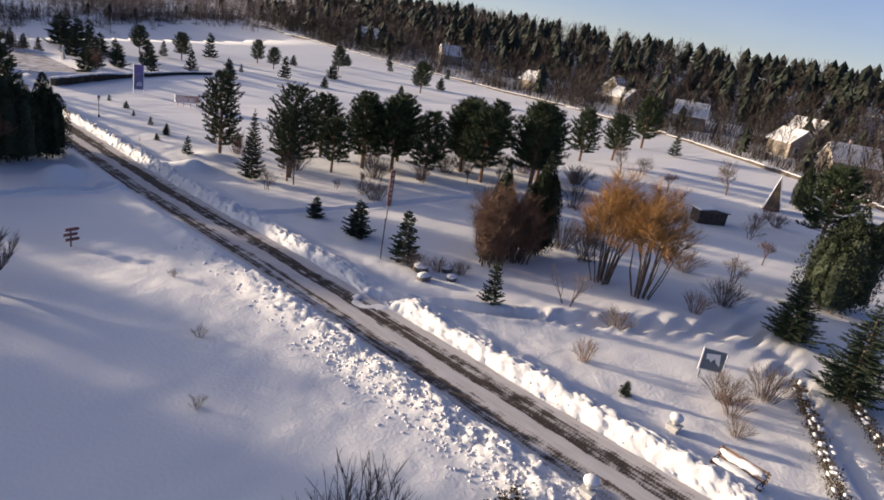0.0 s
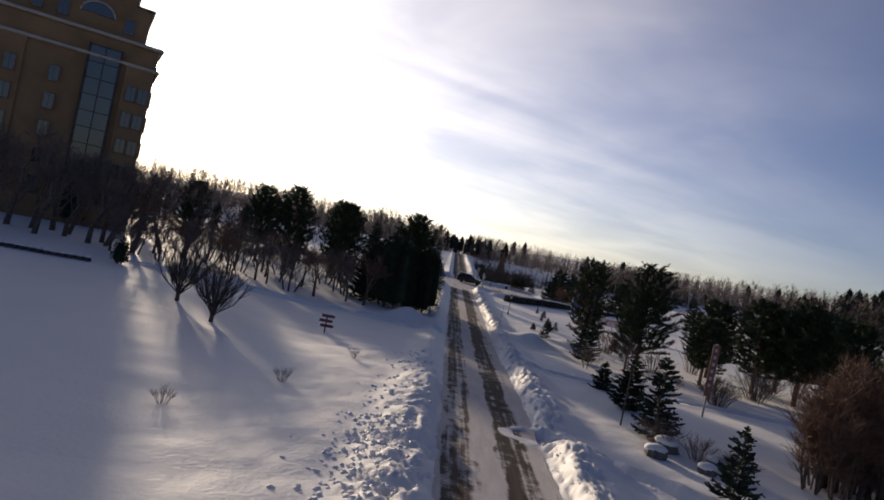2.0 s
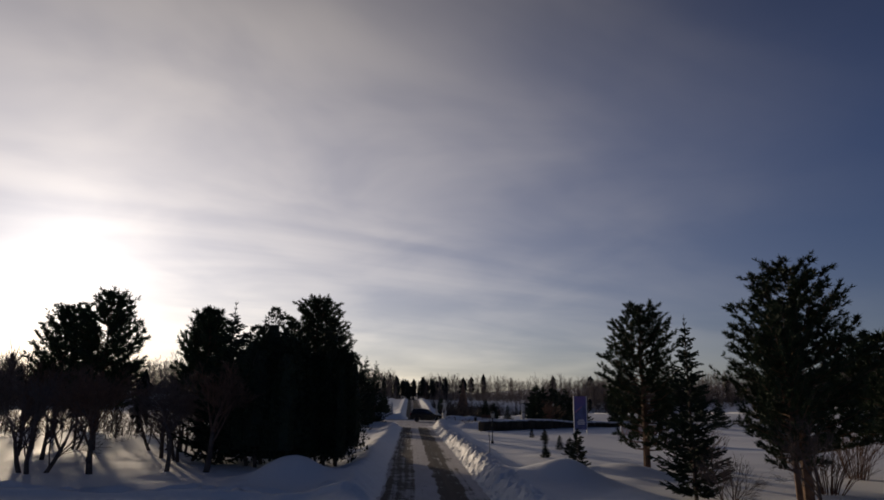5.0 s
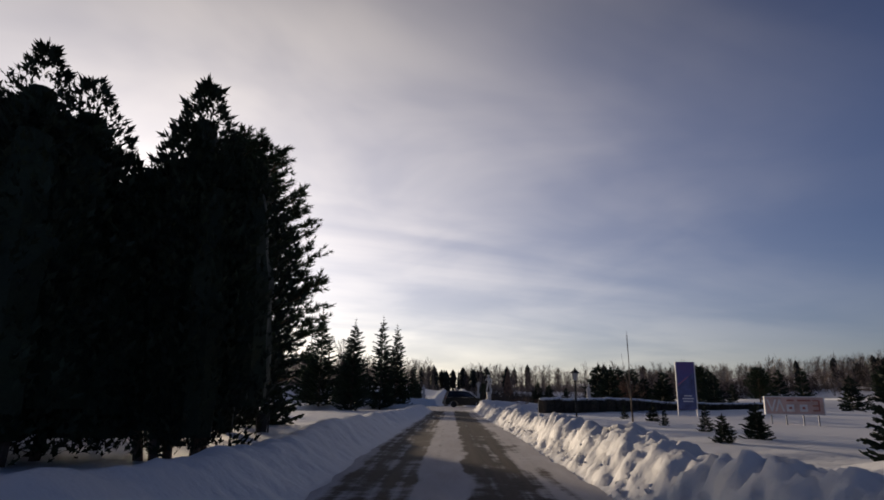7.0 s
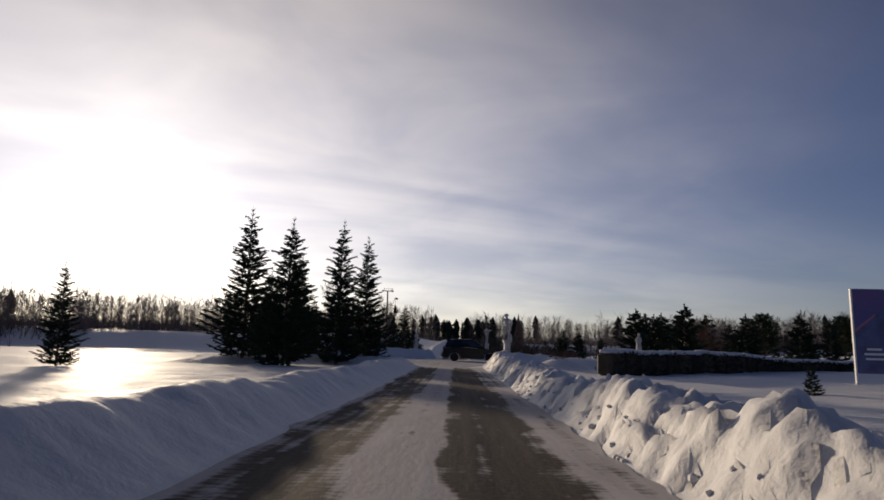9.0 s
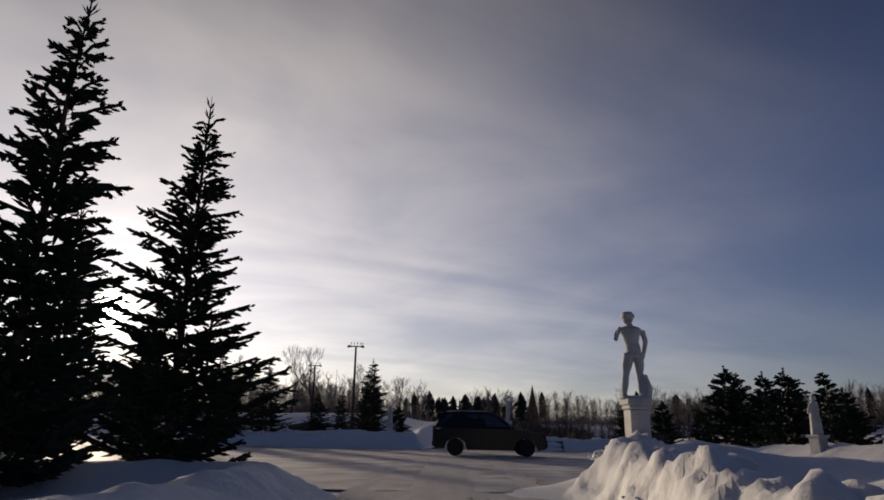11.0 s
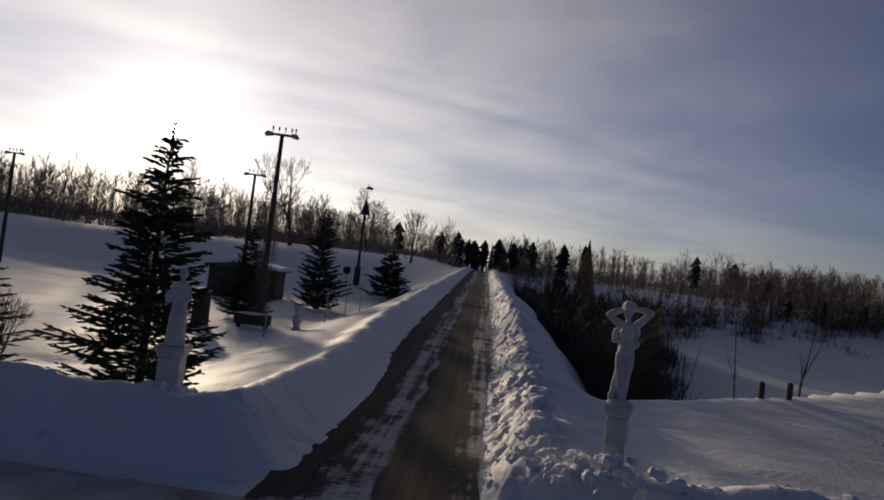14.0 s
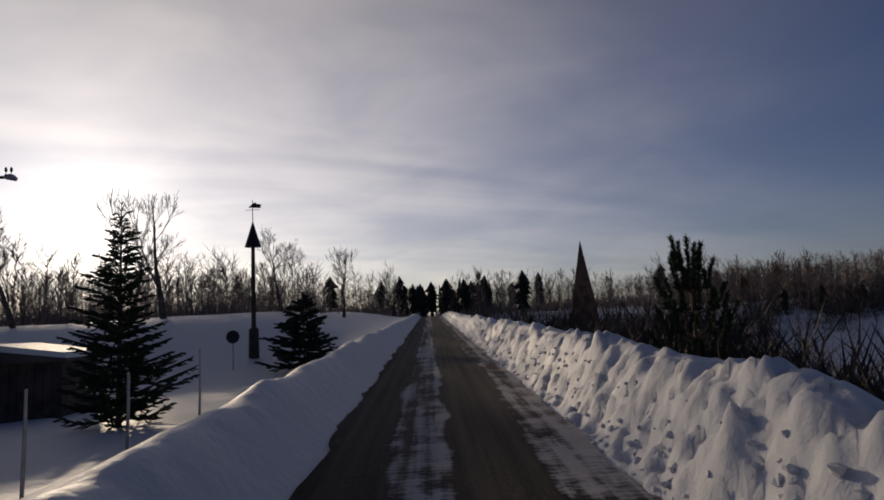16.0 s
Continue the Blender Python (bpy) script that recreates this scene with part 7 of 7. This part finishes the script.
def letter_wall(x, y, turn):
    t = thing("letter_board", "long pale pink board with raised red shapes", "sign board", pose(x, y, z_at(x, y), 0, 0, turn))
    s = Shape()
    s.box((0, 0, 0.98), (2.75, 0.22, 0.92), 0.02)
    part("board", s, BRICK_PINK, t)
    for cx, cz, w, h in ((0, 1.42, 2.79, 0.05), (0, 0.54, 2.79, 0.05), (-1.37, 0.98, 0.05, 0.83), (1.37, 0.98, 0.05, 0.83)):
        part("frame_rail", Shape().box((cx, 0, cz), (w, 0.27, h), 0.01), WHITE_PAINT, t, "white painted frame rail")
    for sx in (-1.1, -0.4, 0.4, 1.1):
        part("leg", Shape().box((sx, 0, 0.22), (0.06, 0.06, 0.62), 0.01), STEEL, t)
    for sx in (-1.2, -1.02, -0.82, -0.64):        # two zigzags of slanting bars
        lean = 0.10 if round(sx * 100) % 4 else -0.10
        part("raised_bar", Shape().prism([(sx - lean, 0.68), (sx - lean + 0.08, 0.68), (sx + lean + 0.08, 1.28), (sx + lean, 1.28)], -0.135, -0.112), WHITE_PAINT, t)
    for cx, cz, w, h in ((-0.18, 1.24, 0.34, 0.08), (0.45, 1.24, 0.62, 0.08), (0.98, 1.24, 0.26, 0.06), (0.98, 0.98, 0.26, 0.06), (0.98, 0.74, 0.26, 0.06), (1.14, 0.98, 0.06, 0.54)):
        part("raised_bar", Shape().box((cx, -0.125, cz), (w, 0.03, h), 0.005), RED_PAINT, t)
    for cx in (-0.2, 0.42):
        part("raised_block", Shape().box((cx, -0.12, 0.86), (0.36, 0.02, 0.36), 0.005), WHITE_PAINT, t)
        part("raised_bar", Shape().box((cx, -0.145, 0.86), (0.13, 0.03, 0.11), 0.005), RED_PAINT, t)


letter_wall(17.7, -3.6, -14)


def arrow_board(x, y, turn):
    t = thing("notice_board", "square blue-grey board with a white zigzag mark", "sign board", pose(x, y, z_at(x, y), 0, 0, turn))
    s = Shape()
    s.box((0, 0, 0.95), (0.98, 0.06, 1.02), 0.01)
    part("panel", s, BLUE_GREY, t)
    f2 = Shape()
    for sx in (-1, 1):
        f2.box((sx * 0.50, -0.01, 0.95), (0.06, 0.09, 1.10), 0.01)
        f2.box((0, -0.01, 0.95 + sx * 0.52), (1.0, 0.09, 0.06), 0.01)
    part("frame", f2, WHITE_PAINT, t)
    z = Shape()
    z.prism([(-0.34, 1.22), (0.22, 1.30), (0.30, 0.72), (0.12, 0.86), (0.04, 1.06), (-0.10, 0.84), (-0.20, 0.98), (-0.30, 0.94)], -0.042, -0.034)
    part("mark", z, WHITE_PAINT, t)
    for sx in (-1, 1):
        p = Shape()
        p.box((sx * 0.40, 0.03, 0.3), (0.06, 0.06, 0.8), 0.01)
        part("post", p, STEEL, t)


arrow_board(9.8, -71.7, -62)


def tier_sign(x, y):
    t = thing("signpost", "small signpost with three stacked dark red boards", "signpost", pose(x, y, z_at(x, y) - 0.1, 0, 0, 12))
    s = Shape()
    s.tube([(0, 0, 0), (0, 0, 1.1)], [0.04, 0.035], 7)
    part("post", s, DARK_WOOD, t)
    for k, dx in enumerate((0.04, -0.05, 0.03)):
        b = Shape()
        z = 0.50 + 0.26 * k
        b.prism([(-0.36 + dx, z - 0.08), (0.30 + dx, z - 0.08), (0.40 + dx, z), (0.30 + dx, z + 0.08), (-0.36 + dx, z + 0.08), (-0.30 + dx, z)], -0.06, -0.03)
        part("board", b, RED_BOARD, t)


RED_BOARD = material("dark_red_board", (0.16, 0.05, 0.06), 0.6, 0.15, 3, 30, 0.1)
tier_sign(-7.9, -46.0)


def stele(x, y, h):
    t = thing("banner_stele", "tall narrow reddish stele on a steel pole", "banner", pose(x, y, z_at(x, y) - 0.2, 0, 0, -20))
    s = Shape()
    s.box((0, 0, h * 0.66), (0.32, 0.10, h * 0.66), 0.015)
    part("panel", s, STELE_RED, t)
    p = Shape()
    p.tube([(0, 0.08, 0), (0, 0.08, h)], [0.05, 0.05], 8)
    part("pole", p, STEEL, t)
    for k in range(6):
        part("print_bar", Shape().box((0, -0.053, h * 0.92 - 0.34 * k), (0.12, 0.004, 0.16)), BRICK_PINK, t)


STELE_RED = material("faded_red_panel", (0.26, 0.13, 0.10), 0.6, 0.15, 1.5, 30, 0.1)
stele(11.2, -48.2, 3.8)
s = Shape()
s.tube([(0, 0, -0.2), (0, 0, 2.2), (0, 0, 2.4)], [0.035, 0.03, 0.06], 8)
single("post", s, IRON, "thin dark post standing in deep snow", "post", pose(5.6, -54.1, z_at(5.6, -54.1)))


def stone_edging():
    t = thing("stone_edging", "row of dark edging stones capped with snow", "stone edging", pose(0, 0, 0))
    g2 = random.Random(8)
    cap = Shape()
    for k in range(22):
        u = k / 21
        x, y = -33.5 + 9.2 * u, -43.0 + 3.2 * u + 0.3 * math.sin(5 * u)
        s = Shape().blob((0, 0, 0.12), (0.28, 0.2, 0.2), g2, 0.15, 5, 8)
        o = part("stone", s, DARK_WOOD, t)
        o.location = (x, y, z_at(x, y))
        c = Shape().blob((0, 0, 0.28), (0.26, 0.19, 0.09), g2, 0.06, 5, 8)
        q = part("snow_cap", c, SNOW, t, "", True)
        q.location = (x, y, z_at(x, y))


stone_edging()


def boulder(x, y, r, seed):
    t = thing("boulder", "grey boulder under a thick cap of snow", "boulder", pose(x, y, z_at(x, y)), "boulders")
    g2 = random.Random(seed)
    part("stone", Shape().blob((0, 0, r * 0.2), (r, r * 0.8, r * 0.7), g2, 0.14, 7, 10), ROCK, t)
    part("snow_cap", Shape().blob((0, 0, r * 0.62), (r * 0.95, r * 0.75, r * 0.40), g2, 0.05, 7, 12), SNOW, t, "thick cap of snow", True)


ROCK = material("grey_rock", (0.16, 0.15, 0.14), 0.9, 0.2, 3, 30, 0.5)
for k, (x, y, r) in enumerate(((5.9, -57.4, 0.42), (7.4, -58.1, 0.36), (6.6, -56.4, 0.5), (8.2, -57.0, 0.4))):
    boulder(x, y, r, k)
for k, (x, y, h) in enumerate(((6.5, -56.0, 1.0), (7.6, -56.8, 0.9), (8.6, -57.6, 0.8))):
    bush(x, y, h, k, 40 * k, "dark shrub growing between snowy boulders", wide=1.2)
bush(6.2, -74.3, 0.8, 0, 10, "rounded leafless shrub trained into a ball")


# ---- curved hedge and wall beyond the square's near corner ----
def curved_hedge():
    t = thing("curved_hedge", "long dark clipped hedge with snow along its top", "hedge", pose(0, 0, 0))
    g2 = random.Random(12)
    n = 40
    line = []
    for k in range(n + 1):
        u = k / n
        line.append((6.0 + 30 * u, 6.0 + 21 * u + 1.6 * math.sin(3.14 * u)))
    core, leaf, cap = Shape(), Shape(), Shape()
    for (x0, y0), (x1, y1) in zip(line, line[1:]):
        z = z_at(x0, y0)
        a = math.atan2(y1 - y0, x1 - x0)
        ln = math.hypot(x1 - x0, y1 - y0)
        tall = float(np.interp(x0, (6, 13, 17, 36), (0.92, 0.90, 0.55, 0.40)))
        core.box(((x0 + x1) / 2, (y0 + y1) / 2, z + tall / 2 - 0.03), (ln * 1.04, 0.7, tall), 0.12, a)
        cap.blob(((x0 + x1) / 2, (y0 + y1) / 2, z + tall), (ln * 0.62, 0.42, 0.12), g2, 0.10, 5, 10, a)
        for _ in range(150):
            u = g2.random()
            side = g2.choice((-1, 1)) * 0.40
            p = Vector((x0 + (x1 - x0) * u - math.sin(a) * side, y0 + (y1 - y0) * u + math.cos(a) * side, z + g2.uniform(0.02, 0.97) * tall))
            d = Vector((g2.uniform(-1, 1), g2.uniform(-1, 1), g2.uniform(-0.4, 1))).normalized()
            w = d.cross(Vector((0.3, 0.2, 1))).normalized() * 0.04
            leaf.face(p - w, p + d * 0.14, p + w)
    part("core", core, HEDGE, t)
    part("leaves", leaf, THUJA, t)["kind"] = "stuff"
    part("snow_top", cap, SNOW, t, "ragged line of snow on the hedge", True)


curved_hedge()


# ---- distance: spire, mast, fence, cottages ----
s = Shape()
spire_base = z_at(12.1, 100.5) - 0.3
s.lathe([((8.1 - spire_base) * 0.25, 0), (0.02, 8.1 - spire_base)], (0, 0, 0), 4)
single("pyramid_spire", s, WOOD, "slender boarded pyramid rising from the ravine woods", "spire", pose(12.1, 100.5, spire_base, 0, 0, 30))


def lattice_mast(x, y, h):
    t = thing("radio_mast", "thin lattice radio mast on the horizon", "radio mast", pose(x, y, z_at(x, y)))
    for k in range(3):
        a = k * 2.094
        s2 = Shape().tube([(0.9 * math.cos(a), 0.9 * math.sin(a), 0), (0.25 * math.cos(a), 0.25 * math.sin(a), h)], [0.12, 0.08], 4)
        part("leg", s2, STEEL, t)
    for k in range(14):
        z = h * k / 14
        r = 0.9 - 0.65 * k / 14
        b = Shape()
        for j in range(3):
            a0, a1 = j * 2.094, (j + 1) * 2.094
            b.tube([(r * math.cos(a0), r * math.sin(a0), z), (r * math.cos(a1), r * math.sin(a1), z + h / 14)], [0.05, 0.05], 3)
        part("brace", b, STEEL, t)


lattice_mast(-136, 760, 58)


def long_fence():
    t = thing("boundary_fence", "long low dark fence topped with snow below the woods", "fence", pose(0, 0, 0))
    pts = [(78, -70), (86, -61), (93, -53), (102, -42), (111, -28), (117, -7), (120, 10), (123, 43), (123, 69), (121, 93), (122, 129), (125, 169)]
    line = []
    for (x0, y0), (x1, y1) in zip(pts, pts[1:]):
        n = max(1, int(math.hypot(x1 - x0, y1 - y0) / 6))
        line += [(x0 + (x1 - x0) * k / n, y0 + (y1 - y0) * k / n) for k in range(n)]
    for (x0, y0), (x1, y1) in zip(line, line[1:]):
        z = float(terrain(np.array([x0]), np.array([y0]))[0])
        ln, a = math.hypot(x1 - x0, y1 - y0), math.atan2(y1 - y0, x1 - x0)
        o = part("panel", Shape().box((0, 0, 0.2), (ln - 0.1, 0.10, 0.8), 0.02), DARK_WOOD, t)
        o.matrix_basis = pose((x0 + x1) / 2, (y0 + y1) / 2, z, 0, 0, math.degrees(a))
        c = part("snow_cap", Shape().box((0, -0.1, 0.66), (ln, 0.5, 0.14), 0.06), SNOW, t)
        c.matrix_basis = o.matrix_basis.copy()


long_fence()


def cottage(x, y, turn, w, d, h, seed):
    z = float(terrain(np.array([x]), np.array([y]))[0])
    t = thing("cottage", "small wooden cottage with a snow-covered gable roof", "cottage", pose(x, y, z - 0.2, 0, 0, turn), "cottages below the woods")
    part("wall", Shape().prism([(-w / 2, 0), (w / 2, 0), (w / 2, h), (0, h + w * 0.42), (-w / 2, h)], -d / 2, d / 2), COTTAGE, t)
    for sx in (-1, 1):
        r = Shape().prism([(sx * (w / 2 + 0.4), h - 0.25), (0, h + w * 0.46), (0, h + w * 0.46 + 0.28), (sx * (w / 2 + 0.45), h - 0.02)], -d / 2 - 0.35, d / 2 + 0.35)
        part("roof_slope", r, SNOW, t, "roof slope under snow")
    c = part("chimney", Shape().box((w * 0.18, 0.3, h + w * 0.5), (0.5, 0.5, 1.2), 0.03), BRICK_PINK, t)
    for k in (-1, 1):
        wnd = part("window", Shape().box((k * w * 0.22, -d / 2 - 0.03, h * 0.55), (0.8, 0.1, 1.0), 0.02), GLASS, t)
        part("window_frame", Shape().box((k * w * 0.22, -d / 2 - 0.015, h * 0.55), (1.0, 0.08, 1.2), 0.02), WHITE_PAINT, wnd)


g = random.Random(31)
for k, (x, y) in enumerate(((124, -42), (138, -60), (112, -66), (134, -16), (146, 8), (150, -38), (142, 36), (164, 20), (108, -84), (150, 80), (92, -80), (128, -92), (146, 118), (84, -92), (118, -54))):
    cottage(x, y, g.uniform(-40, 80), g.uniform(5, 7.5), g.uniform(6, 9), g.uniform(2.2, 3.4), k)
t = thing("aframe_hut", "dark steep A-frame hut with a snowy edge", "hut", pose(60.0, -59.0, z_at(60.0, -59.0), 0, 0, -76))
t.scale = (0.62, 0.8, 0.95)
part("wall", Shape().prism([(-1.3, 0), (1.3, 0), (0, 3.9)], -1.2, 1.2), DARK_WOOD, t)
for sx in (-1, 1):
    part("roof_slope", Shape().prism([(sx * 1.42, 0), (0, 4.0), (0, 4.18), (sx * 1.52, 0)], -1.25, 1.5), SNOW, t)
shed(43.0, -58.3, -40, 0.62)


# ---- young plantings far across the park ----
g = random.Random(61)
for k, (x, y, h) in enumerate(((11.8, 40.7, 2.4), (13.9, 41.0, 2.4), (18.8, 40.9, 4.9), (21.9, 42.5, 4.9), (24.6, 45.3, 4.2), (24.4, 37.8, 3.8), (33.3, 50.3, 4.8), (37.8, 50.1, 3.1), (40.4, 47.9, 4.8), (49.0, 53.4, 5.4), (38.1, 24.8, 3.5), (60.5, 53.8, 4.7), (60.0, 46.2, 4.2), (52.3, 29.6, 4.4), (70.2, 54.2, 2.6), (81.8, 52.0, 5.4), (68.8, 36.6, 3.9), (114.0, 70.0, 4.1), (84.3, 24.8, 6.3), (119.0, 49.9, 2.9), (56.0, 21.8, 2.2), (86.1, -35.2, 3.8), (96.0, 30.0, 3.2), (104.0, 58.0, 3.0), (74.0, 20.0, 2.0), (45.0, 33.0, 1.6), (92.0, 62.0, 3.4), (30.0, 41.0, 1.8))):
    if k in (6, 8, 11, 12, 15, 18):
        pine(x, y, h * 1.05, 3 + k % 2, 50 * k, "young rounded pine across the park", "young trees across the park", 1.15)
    else:
        far_spruce(x, y, h, k, 50 * k, "young spruce across the park", "young trees across the park", 1.0)
